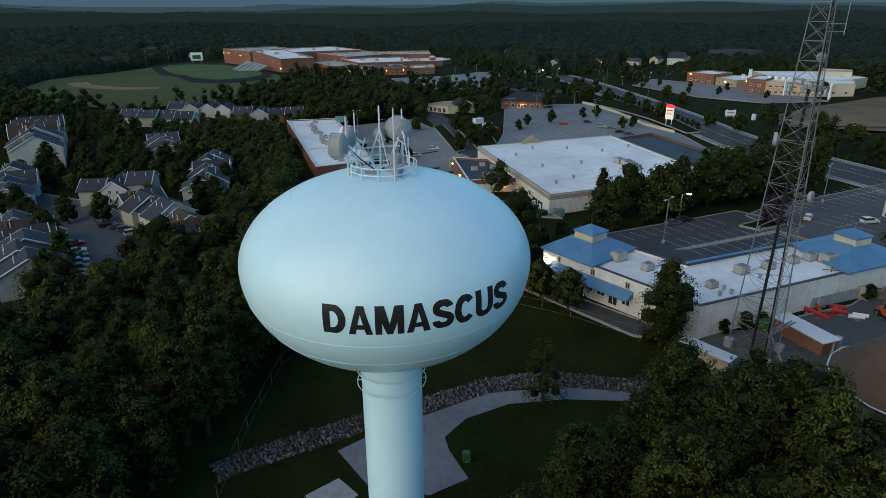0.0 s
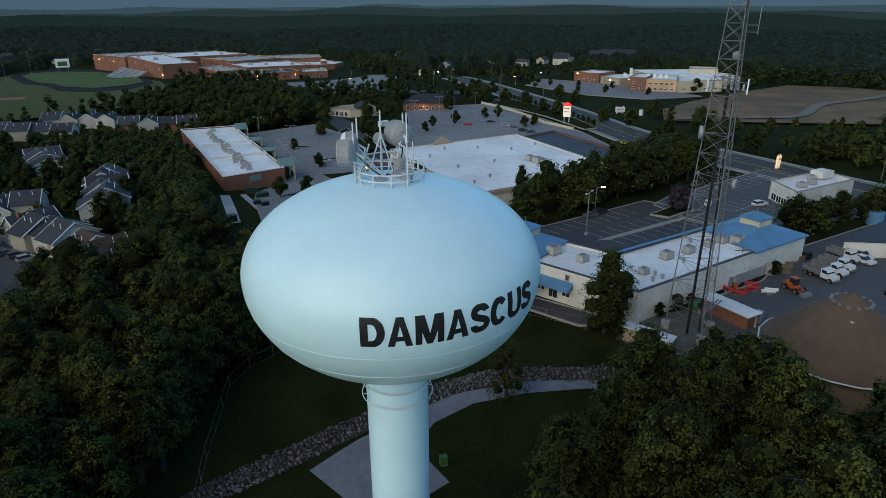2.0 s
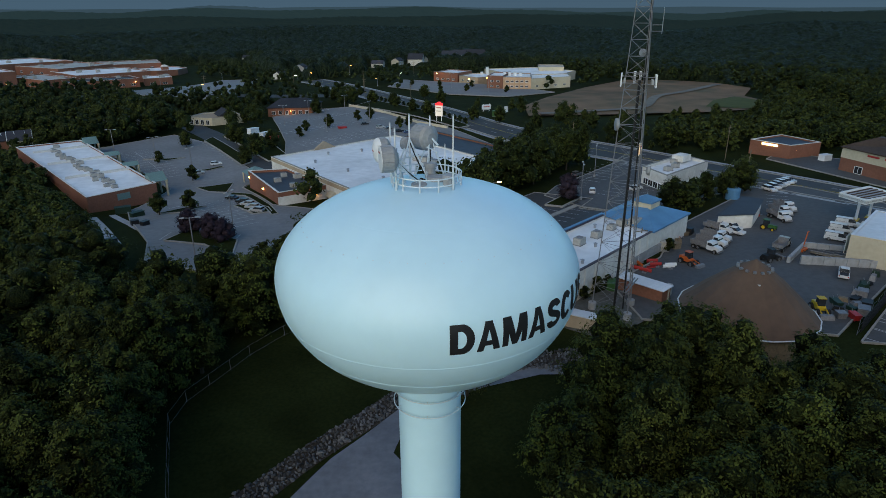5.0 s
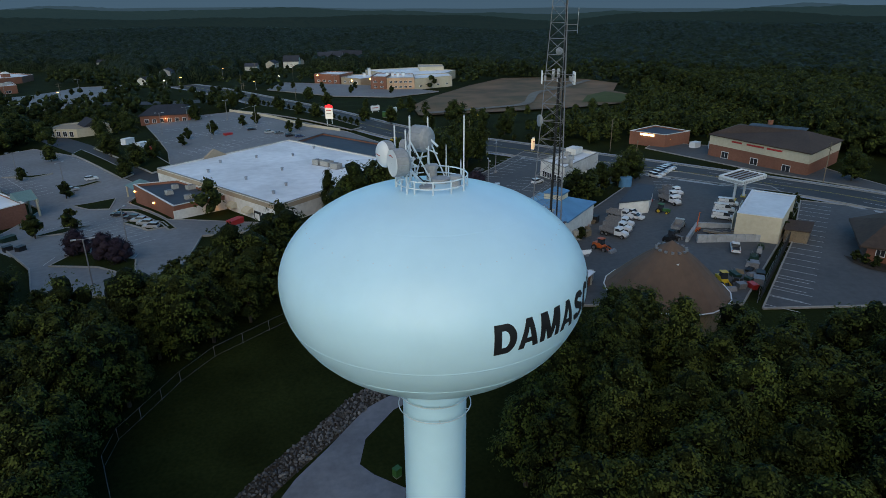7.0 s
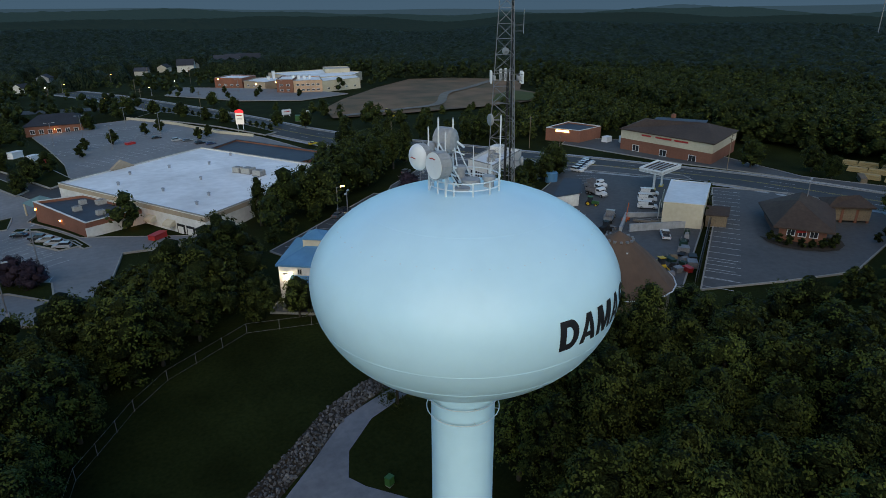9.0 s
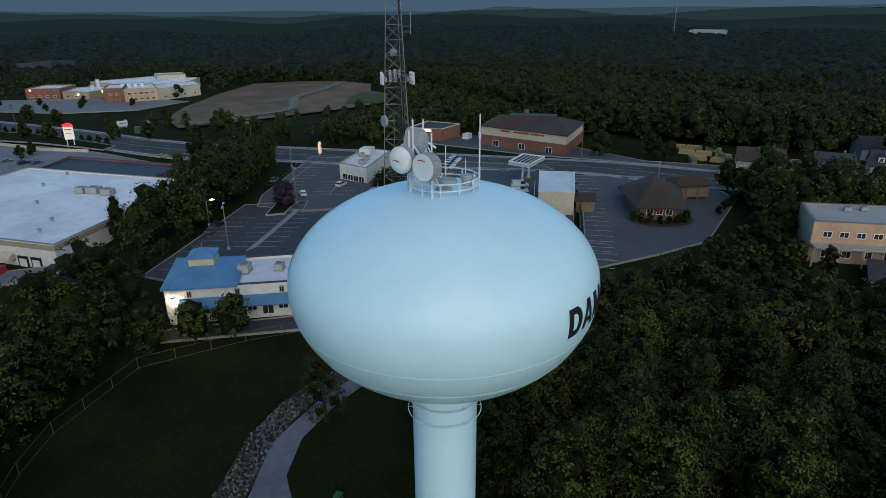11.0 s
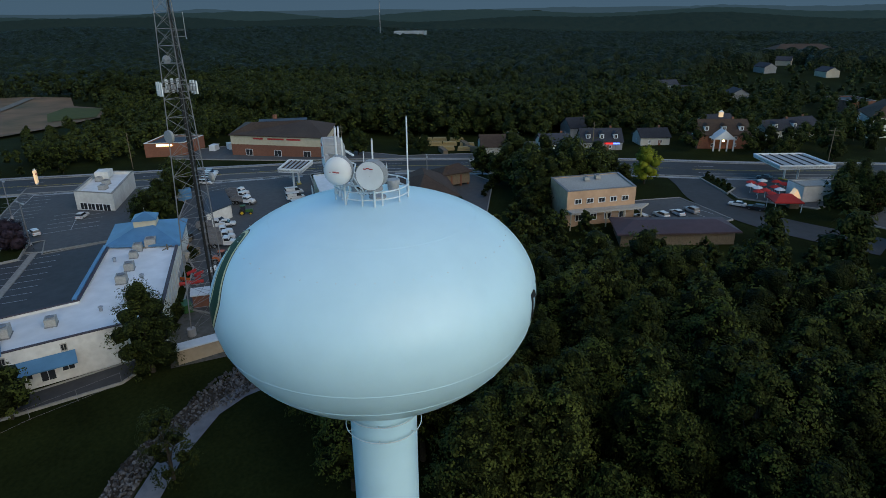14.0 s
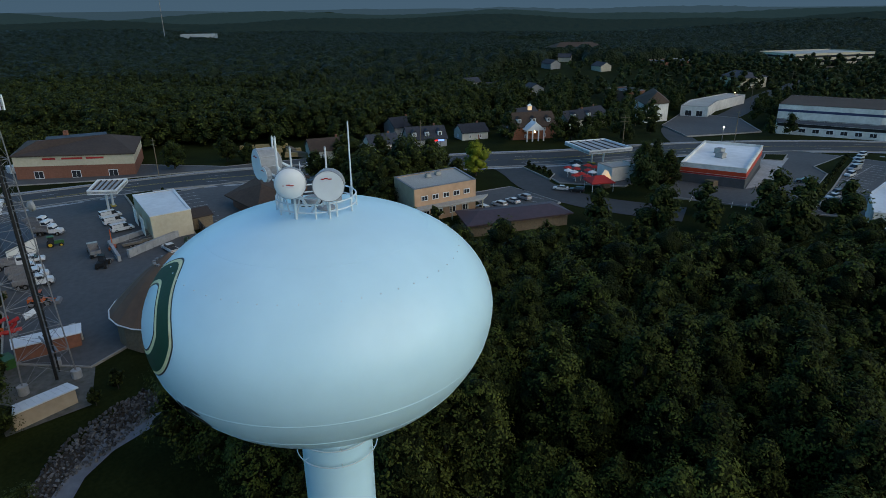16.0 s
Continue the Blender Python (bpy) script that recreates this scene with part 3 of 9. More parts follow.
for d in (-7.9, 7.9):
    strip("kerb", split_line(offset_line(HIGHWAY, d), 6), 0.5, 0.10, M_KERB, h=0.14, label="pale concrete kerb of the main road")
strip("road_marking", offset_line(HIGHWAY, 0.25), 0.15, 0.112, M_YLINE, label="yellow centre line")
strip("road_marking", offset_line(HIGHWAY, -0.25), 0.15, 0.112, M_YLINE, label="yellow centre line")
for d in (-3.6, 3.6):
    lane = split_line(offset_line(HIGHWAY, d), 3)
    for i in range(0, len(lane) - 1, 4):
        strip("lane_dash", lane[i:i + 2], 0.16, 0.112, M_LINE, label="white lane dash")
strip("sidewalk", split_line(offset_line(HIGHWAY, 9.6), 6), 1.6, 0.16, M_CONC, label="pale concrete sidewalk along the main road")
strip("sidewalk", split_line(offset_line(HIGHWAY, -9.6), 6), 1.6, 0.16, M_CONC, label="pale concrete sidewalk along the main road")

for key, outline, text in (("island", [(-37, 147), (-27, 147), (-28, 137), (-33, 141)], "grass island with a kerb"), ("island", [(-42, 119), (-36, 124), (-31, 121), (-36, 117)], "grass island with a kerb"),
                           ("island", [(-35, 92), (-31, 99), (-21, 90), (-21, 80), (-27, 88)], "grass island with a kerb"), ("island", [(-21, 119), (-16, 113), (-15, 109), (-19, 108), (-24, 117)], "grass island with a kerb"),
                           ("island", [(-27, 133), (-22.5, 128), (-16.5, 112), (-15, 106.5), (-13.6, 107), (-15.4, 114), (-21, 129), (-26, 135)], "long grass island beside parked cars"), ("island", [(-40, 164.5), (-36, 163), (-31.5, 165.5), (-32.5, 166.8), (-36, 165)], "narrow kerbed island under a lamp post"), ("island", [(-58, 182), (-50, 178), (-45, 180.5), (-50, 180.5)], "narrow kerbed island with a small tree"), ("verge", [(-42, 205), (-26, 165), (-23, 168), (-40, 212)], "grass verge beside the access road"), ("verge", [(-36, 212), (-18, 166), (-12, 170), (-26, 222)], "grass verge beside the access road"),
                           ("verge", [(19, 276), (41, 226), (51, 197), (56, 200), (48, 240), (30, 290)], "grass bank beside the main road"),
                           ("island", [(44, 90.5), (51, 96.5), (54, 93.5), (47, 88)], "grass island with a kerb"), ("verge", [(96, 56), (107, 63), (110, 58), (106, 55.5)], "grass patch by the road")):
    drape(key, outline, 0.5, M_GRASS, 4, label=text)
    strip("kerb", split_line(outline + outline[:1], 3), 0.3, 0.42 + lift(outline), M_KERB, h=0.12, label="pale concrete kerb round a grass island")

CLEAR += [ribbon(HIGHWAY, 30), [(-350, 575), (-200, 398), (-100, 380), (-60, 505), (-90, 545), (-330, 680)], [(86, -14), (112, -10), (134, -4), (150, -60), (112, -58), (97, -38), (86, -30)], [(120, 128), (160, 118), (170, 60), (140, 20), (120, 78)]]

CLEAR += [[(62, 250), (112, 252), (142, 290), (112, 336), (60, 352), (50, 300)], [(-58, 132), (-62, 122), (-46, 90), (-38, 78), (-36, 92), (-50, 128)]]

drape("pavement", [(104, -76), (108, -85.5), (124, -95), (136.5, -104), (141, -100), (131.5, -93), (124.5, -90)], 0.24, M_CONC, 3, label="pale concrete pavement beside the corner shop")
for key, outline, material, text in (("island", [(141.2, -99.8), (140.8, -106), (132.5, -100.2), (133.6, -95.2)], M_GRASS, "grass bed beside the corner shop"), ("island", [(112, -84.6), (110.6, -87), (103.6, -81), (104.4, -78.6)], M_GRASS, "grass bed beside the corner shop"),
                                     ("island", [(125.5, -104.4), (131.8, -112), (139.4, -120.8), (136, -122.4), (121, -109.5), (105.4, -97), (89.4, -83.2), (90.6, -80.8), (106, -93.6), (117.5, -103)], M_GRASS, "planted strip between two car parks"),
                                     ("verge", [(129.5, -29.7), (132.7, -32), (121, -36.4), (116, -34.2)], M_GRASS, "planted corner by the filling station")):
    drape(key, outline, 0.34, material, 3, label=text)
    strip("kerb", split_line(outline + outline[:1], 3), 0.3, 0.26, M_KERB, h=0.16, label="pale concrete kerb round a planted bed")

# ---- the water tower ----
ZC, RT = 24.07, 8.3
TOP, BOT = 4.95, 6.1


def tank_r(z):
    """Radius of the tank at height z."""
    s = (z - ZC) / (TOP if z > ZC else BOT)
    return RT * max(0.0, 1 - abs(s) ** 2.0) ** 0.5


def on_tank(az, z, out=0.012):
    """Place on the tank's skin; az in degrees from east, anticlockwise."""
    r = tank_r(z) + out
    return (r * math.cos(radians(az)), r * math.sin(radians(az)), z)


def make_water_tower():
    t = base("water_tower", 0, 0, z=0, label="pale blue painted spheroid water tower on a single pedestal", category="water tower")
    prof = []
    for i in range(49):
        a = math.pi / 2 - i * math.pi / 48 * 0.955
        b = TOP if a > 0 else BOT
        prof.append((RT * math.cos(a) + 1e-3, ZC + b * math.sin(a)))
    prof = [(r, z) for r, z in prof if not (z < ZC and r < 2.6)]
    part("tank", Shape().lathe(prof, 128), M_TANK, t, "pale blue glossy steel tank with faint weld seams", smooth=True)
    zn = prof[-1][1]
    neck = [(2.62, zn + .02), (2.35, zn - .25), (2.12, zn - .7), (1.97, zn - 1.4), (1.9, zn - 2.2), (1.9, .7), (2.1, -.7), (2.8, -2.3), (3.6, -3.2), (3.7, -4.0)]
    part("pedestal", Shape().lathe(neck, 64), M_TANK, t, "pale blue cylindrical steel pedestal", smooth=True)
    for z in (27.95, 22.52, 21.05):
        part("weld_seam", Shape().ring((0, 0, z), tank_r(z) + 0.002, 0.009, 160, 4), M_TANK, t)
    part("weld_seam", Shape().ring((0, 0, zn - 0.75), 2.13, 0.03, 64, 5), M_TANK, t)
    part("weld_seam", Shape().ring((0, 0, zn - 1.0), 2.06, 0.02, 64, 5), M_TANK, t)
    lug = Shape().tube((0, 0, 0), (0.05, 0, 0.012), 0.024, 6).mesh("lug", M_RAIL)
    for k in range(52):
        az = k * 360 / 52 + 2
        ob = part("lug", lug, None, t)
        ob.matrix_local = Matrix.Translation(on_tank(az, 27.05, 0)) @ Matrix.Rotation(radians(az), 4, "Z")
    for z in (zn - 0.75, zn - 1.75, zn - 2.75):
        hoop = part("hoop", Shape().ring((0, 0, z), 2.16, 0.03, 64, 6), M_RAIL, t, "thin white hoop round the neck")
        for k in range(6):
            a = radians(60 * k + 15)
            rod("standoff", (1.88 * math.cos(a), 1.88 * math.sin(a), z), (2.16 * math.cos(a), 2.16 * math.sin(a), z), 0.02, M_RAIL, t)
    # lettering, wrapped round the skin: strokes in a unit-high letter box
    def arc(cx, cy, rx, ry, a0, a1, n=14):
        return [(cx + rx * math.cos(radians(a0 + (a1 - a0) * k / n)), cy + ry * math.sin(radians(a0 + (a1 - a0) * k / n))) for k in range(n + 1)]
    w = 0.235
    S_LINE = arc(.33, .73, .225, .17, 5, 180, 12) + arc(.33, .71, .225, .17, 195, 245, 4) + arc(.34, .29, .24, .19, 70, 10, 5) + arc(.34, .28, .24, .18, -5, -185, 12)
    GLYPHS = {"D": (.70, [[(.1, 0), (.1, 1)], [(.1, .9), (.3, .9)] + arc(.3, .5, .29, .4, 90, -90) + [(.1, .1)]]),
              "A": (.74, []),
              "M": (.86, []),
              "S": (.66, [S_LINE]),
              "C": (.70, [arc(.36, .5, .26, .4, 40, 320, 22)]),
              "U": (.70, [[(.1, 1), (.1, .36)] + arc(.35, .36, .25, .26, 180, 360, 14) + [(.6, 1)]])}
    SLABS = {"A": [[(0, 0), (.21, 0), (.43, 1), (.26, 1)], [(.53, 0), (.74, 0), (.48, 1), (.31, 1)], [(.14, .19), (.60, .19), (.55, .36), (.19, .36)]],
             "M": [[(0, 0), (.2, 0), (.2, 1), (0, 1)], [(.66, 0), (.86, 0), (.86, 1), (.66, 1)], [(.34, 0), (.52, 0), (.28, 1), (.02, 1)], [(.34, 0), (.52, 0), (.84, 1), (.58, 1)]]}
    adv = [(c, GLYPHS[c][0]) for c in "DAMASCUS"]
    total = sum(v for _, v in adv) + .07 * 7
    for c, wide, pen, az0, span, z0, high in [(c, wd, sum(v for _, v in adv[:i]) + .07 * i, *spot) for spot in ((-94.6, 67.3, 23.33, 1.46), (81.0, 67.3, 21.2, 1.3)) for i, (c, wd) in enumerate(adv)]:
        s = Shape()
        for line in GLYPHS[c][1]:
            line = split_line(line, 0.09)
            pts = []
            for i, (x, y) in enumerate(line):
                p0, p1 = line[max(i - 1, 0)], line[min(i + 1, len(line) - 1)]
                d = Vector((p1[0] - p0[0], p1[1] - p0[1]))
                d = d.normalized() if d.length > 1e-6 else Vector((0, 1))
                for k in (-.5, -.17, .17, .5):
                    pts.append((x - d.y * w * k, min(1, max(0, y + d.x * w * k)) if len(line) else y))
            s.add([on_tank(az0 + span * (pen + x) / total, z0 + high * y, 0.016) for x, y in pts],
                  [(4 * i + q, 4 * i + q + 1, 4 * i + q + 5, 4 * i + q + 4) for i in range(len(line) - 1) for q in range(3)])
        for (ax, ay), (bx, by), (cx, cy), (dx, dy) in SLABS.get(c, []):
            grid = [(u / 4, v / 8) for v in range(9) for u in range(5)]
            s.add([on_tank(az0 + span * (pen + (ax + (bx - ax) * u) * (1 - v) + (dx + (cx - dx) * u) * v) / total, z0 + high * (ay + (dy - ay) * v), 0.016) for u, v in grid],
                  [(5 * j + i, 5 * j + i + 1, 5 * j + i + 6, 5 * j + i + 5) for j in range(8) for i in range(4)])
        part("letter", s, M_BLACK, t, "bold black painted capital letter " + c)
    # emblem: a tall ring with pale and dark outlines
    for name, o1, i1, out, m in (("emblem_outline", 1.10, 0.60, 0.008, M_BLACK), ("emblem_border", 1.075, 0.635, 0.013, M_CREAM), ("emblem_field", 1.02, 0.70, 0.018, M_GREEN)):
        vs, fs, n = [], [], 64
        for k in range(n):
            a = 2 * math.pi * k / n
            for q in range(5):
                rr = i1 + (o1 - i1) * q / 4
                px = 24.5 * rr * math.cos(a) * (1 - .42 * max(0.0, math.sin(a)) ** 1.3)
                pz = 2.05 * rr * math.sin(a)
                vs.append(on_tank(116 + px, 25.2 + pz, out))
        for k in range(n):
            for q in range(4):
                fs.append((k * 5 + q, k * 5 + q + 1, ((k + 1) % n) * 5 + q + 1, ((k + 1) % n) * 5 + q))
        part(name, Shape().add(vs, fs), m, t, "painted oval emblem, dark green with cream and black edges")
    # railing on the crown
    zt, rr = 28.78, 1.83
    for h in (0.05, 0.4, 0.76):
        part("rail", Shape().ring((0, 0, zt + h), rr, 0.035, 64, 6), M_RAIL, t)
    for k in range(12):
        a = radians(30 * k + 8)
        rod("rail_post", (rr * math.cos(a), rr * math.sin(a), zt - 0.15), (rr * math.cos(a), rr * math.sin(a), zt + 0.8), 0.045, M_RAIL, t)
    for x, y, r, h in ((0.55, 0.2, 0.5, 0.45), (1.0, -0.75, 0.34, 0.75), (0.4, 1.0, 0.36, 1.0), (-0.5, -0.5, 0.42, 0.3)):
        hv = part("hatch", Shape().lathe([(0.01, h), (r * .96, h), (r, h - .05), (r, h - .2), (r * .8, h - .22), (r * .8, -.3)], 20, (x, y, zt)), M_DISH, t, "grey capped vent on the crown", smooth=False)
    # cable loops on the crown
    for k in range(3):
        pts = curve_line([(-0.9 + .3 * k, -0.6, .05), (-0.2, 0.1 + .3 * k, .25), (0.5, 0.4 - .4 * k, .1), (1.2, -0.2 + .3 * k, .06)], 5)
        s = Shape()
        for p, q in zip(pts, pts[1:]):
            s.tube((p[0], p[1], p[2] + zt), (q[0], q[1], q[2] + zt), 0.03, 5)
        part("cable", s, M_CABLE, t)
    return t


make_water_tower()
ZT = 28.85


def make_dish(x, y, z, az, r, depth, domed, text):
    """A round microwave dish that faces az (degrees from east) at height z."""
    d = base("microwave_dish", x, y, rz=az, z=z, label=text, category="antenna", group="dishes on the tower")
    m = Matrix.Rotation(radians(90), 4, "Y")
    def turn(shape):
        shape.v = [tuple(m @ Vector(p)) for p in shape.v]
        return shape
    part("shroud", turn(Shape().lathe([(0.05, -.45 * r), (.45 * r, -.42 * r), (.85 * r, -.2 * r), (r, 0), (r, depth), (r * 1.03, depth), (r * 1.03, depth + .05), (r, depth + .05)], 40)), M_DISH, d, "grey ribbed shroud", smooth=False)
    if domed:
        part("radome", turn(Shape().lathe([(r * 1.01, depth + .04)] + [(r * math.cos(a * .1745) + 1e-3, depth + .05 + r * .5 * math.sin(a * .1745)) for a in range(0, 10)], 40)), M_RADOME, d, "white domed cover with a small red mark", smooth=True)
    else:
        part("radome", turn(Shape().lathe([(r * .99, depth + .03), (r * .97, depth + .075), (0.01, depth + .08)], 40)), M_RADOME, d, "flat pale cover with a small red mark")
    off = depth + (.05 + r * .5 if domed else .085)
    s = Shape()
    for a, b in ((-.35, .0), (-.1, .03), (.15, .0)):
        s.box((off + .005 - (a * a * .5 * r if domed else 0), a * r * .9, r * (.0 if domed else .5) + b), (.02, .24 * r, .07 * r))
    part("mark", s, M_RED, d)
    for k in range(10):
        a = 2 * math.pi * k / 10
        rod("rib", (0, r * 1.01 * math.cos(a), r * 1.01 * math.sin(a)), (depth, r * 1.01 * math.cos(a), r * 1.01 * math.sin(a)), 0.02, M_GALV, d)
    rod("mount_arm", (-.4 * r, 0, 0), (-.4 * r - .45, 0, -.3), 0.06, M_RAIL, d)
    rod("mount_arm", (-.2 * r, 0.3, -.6 * r), (-.4 * r - .45, 0, -.7), 0.04, M_RAIL, d)
    return d


def make_whip(x, y, h, r, text, z=None):
    w = base("whip_antenna", x, y, z=ZT if z is None else z, label=text, category="antenna", group="whips on the tower")
    rod("mast", (0, 0, -0.2), (0, 0, 1.2), r * 1.05, M_RAIL, w)
    rod("whip", (0, 0, 1.2), (0, 0, h), r * .75, M_RADOME, w)
    part("cap", Shape().tube((0, 0, h), (0, 0, h + .08), r * .9, 8, r * .3), M_GALV, w)
    return w

# ---- buildings: helpers ----
WIN = {}


def window(parent, x, y, z, w, h, face, name="window", frame_mat=None, pane_mat=None):
    """A window set in a wall; face: degrees of its outward way in the building's own axes."""
    fm, pm = frame_mat or M_RADOME, pane_mat or M_GLASS
    key = (round(w, 2), round(h, 2), fm.name, pm.name)
    if key not in WIN:
        f = Shape()
        for dy, dz, sy, sz in ((0, h / 2, w, .1), (0, -h / 2, w, .1), (-w / 2, 0, .1, h + .1), (w / 2, 0, .1, h + .1), (0, 0, .05, h)):
            f.box((0.03, dy, dz), (.12, sy, sz))
        WIN[key] = (f.mesh("window_frame", fm), Shape().box((0.0, 0, 0), (.06, w, h)).mesh("pane", pm))
    fr, pn = WIN[key]
    o = new(name, fr)
    o.parent = parent
    o.matrix_local = Matrix.Translation((x, y, z)) @ Matrix.Rotation(radians(face), 4, "Z")
    p = new("pane", pn)
    p.parent = o
    return o


def windows_on(parent, a, b, z, w, h, n, pad=1.0, pane_mat=None, frame_mat=None):
    """n windows along the wall from a to b, outward to the right of that way."""
    d = Vector((b[0] - a[0], b[1] - a[1]))
    L = d.length
    d.normalize()
    face = math.degrees(math.atan2(-d.x, d.y))
    for k in range(n):
        s = pad + (L - 2 * pad) * ((k + .5) / n)
        window(parent, a[0] + d.x * s + d.y * .02, a[1] + d.y * s - d.x * .02, z, w, h, face, pane_mat=pane_mat, frame_mat=frame_mat)


def shrink(poly, d):
    """The outline moved inward by d (outline anticlockwise)."""
    n = len(poly)
    out = []
    for i in range(n):
        p, a, b = Vector(poly[i]), Vector(poly[i - 1]), Vector(poly[(i + 1) % n])
        e1, e2 = (p - a).normalized(), (b - p).normalized()
        n1, n2 = Vector((-e1.y, e1.x)), Vector((-e2.y, e2.x))
        m = (n1 + n2)
        k = d / max(.35, 1 + n1.dot(n2)) 
        out.append((p.x + m.x * k, p.y + m.y * k))
    return out


def ccw(poly):
    n = len(poly)
    return poly if sum(poly[i][0] * poly[(i + 1) % n][1] - poly[(i + 1) % n][0] * poly[i][1] for i in range(n)) > 0 else poly[::-1]


def flat_building(name, poly, z0, z1, wall, roof, label, parapet=.5, category="building", band=None, coping=None, group=""):
    """Walls with a parapet round a flat roof; outline in world metres."""
    poly = ccw(poly)
    cx, cy = sum(p[0] for p in poly) / len(poly), sum(p[1] for p in poly) / len(poly)
    b = base(name, cx, cy, z=z0, label=label, category=category, group=group)
    loc = [(x - cx, y - cy) for x, y in poly]
    CLEAR.append([(cx + x * 1.04, cy + y * 1.04) for x, y in loc])
    h = z1 - z0
    inn = shrink(loc, .35)
    n = len(loc)
    s = Shape()
    vs = [(x, y, -2.5) for x, y in loc] + [(x, y, h) for x, y in loc] + [(x, y, h) for x, y in inn] + [(x, y, h - parapet - .3) for x, y in inn]
    fs = []
    for i in range(n):
        j = (i + 1) % n
        fs += [(i, j, n + j, n + i), (n + i, n + j, 2 * n + j, 2 * n + i), (2 * n + i, 2 * n + j, 3 * n + j, 3 * n + i)]
    part("wall", s.add(vs, fs), wall, b)
    part("roof", Shape().prism(shrink(loc, .33), h - parapet - .25, h - parapet), roof, b)
    if coping is None:
        coping = M_KERB
    o1 = shrink(loc, -.06)
    i1 = shrink(loc, .41)
    vs = [(x, y, z) for z in (h + .004, h + .1) for ring_ in (o1, i1) for x, y in ring_]
    fs = []
    for i in range(n):
        j = (i + 1) % n
        fs += [(2 * n + i, 2 * n + j, 3 * n + j, 3 * n + i), (i, j, 2 * n + j, 2 * n + i), (n + j, n + i, 3 * n + i, 3 * n + j)]
    part("coping", Shape().add(vs, fs), coping, b)
    if band:
        o2 = shrink(loc, -.04)
        vs = [(x, y, z) for z in (h - band[1], h - band[0]) for ring_ in (loc, o2) for x, y in ring_]
        fs = []
        for i in range(n):
            j = (i + 1) % n
            fs += [(n + i, n + j, 3 * n + j, 3 * n + i), (2 * n + i, 2 * n + j, 3 * n + j, 3 * n + i)]
        part("wall_band", Shape().add(vs, fs), band[2], b)
    b["h"] = h
    return b, loc, h


def hvac(parent_z, x, y, s, rz, h, label="grey rooftop air unit with louvred sides"):
    u = base("hvac_unit", x, y, rz=rz, z=parent_z, label=label, category="air unit", group="rooftop units")
    part("housing", Shape().box((0, 0, h / 2 + .12), (s, s * .8, h)), M_HVAC, u)
    part("skid", Shape().box((0, 0, .06), (s * 1.08, s * .88, .14)), M_STEEL, u)
    part("fan_guard", Shape().lathe([(s * .3, h + .12), (s * .3, h + .25), (s * .27, h + .25), (s * .02, h + .2)], 14), M_STEEL, u)
    for k in range(3):
        part("louvre", Shape().box((s * .505, 0, .3 + h * .25 * k), (.03, s * .7, .08)), M_STEEL, u)
    return u


def hip(poly, z, apex, over=.4):
    """Hip roof from an outline to one ridge line apex=[(x,y,z),(x,y,z)]; outline of four corners from the ridge's first end on."""
    p = shrink(ccw(poly), -over)
    (ax, ay, az), (bx, by, bz) = apex
    vs = [(x, y, z) for x, y in p] + [(x, y, z - .25) for x, y in p] + [(ax, ay, az), (bx, by, bz)]
    return Shape().add(vs, [(0, 1, 9, 8), (1, 2, 9), (2, 3, 8, 9), (3, 0, 8), (0, 4, 5, 1), (1, 5, 6, 2), (2, 6, 7, 3), (3, 7, 4, 0), (7, 6, 5, 4)])


def lamp_on(x, y, z, material, power=0.0, color=(1, .5, .15), label="small lit wall lamp", r=.16):
    l = base("wall_lamp", x, y, z=z, label=label, category="lamp")
    part("bulb", Shape().lathe([(.01, -r), (r * .7, -r * .7), (r, 0), (r * .7, r * .7), (.01, r)], 10), material, l)
    part("hood", Shape().box((0, 0, r + .04), (r * 2.2, r * 2.2, .06)), M_STEEL, l)
    if power:
        d = bpy.data.lights.new("wall_lamp_light", "POINT")
        d.energy, d.color, d.shadow_soft_size = power * SCALE ** 2, color, .2
        o = new("wall_lamp_light", d)
        o.location = (x, y, z - .35)
    return l


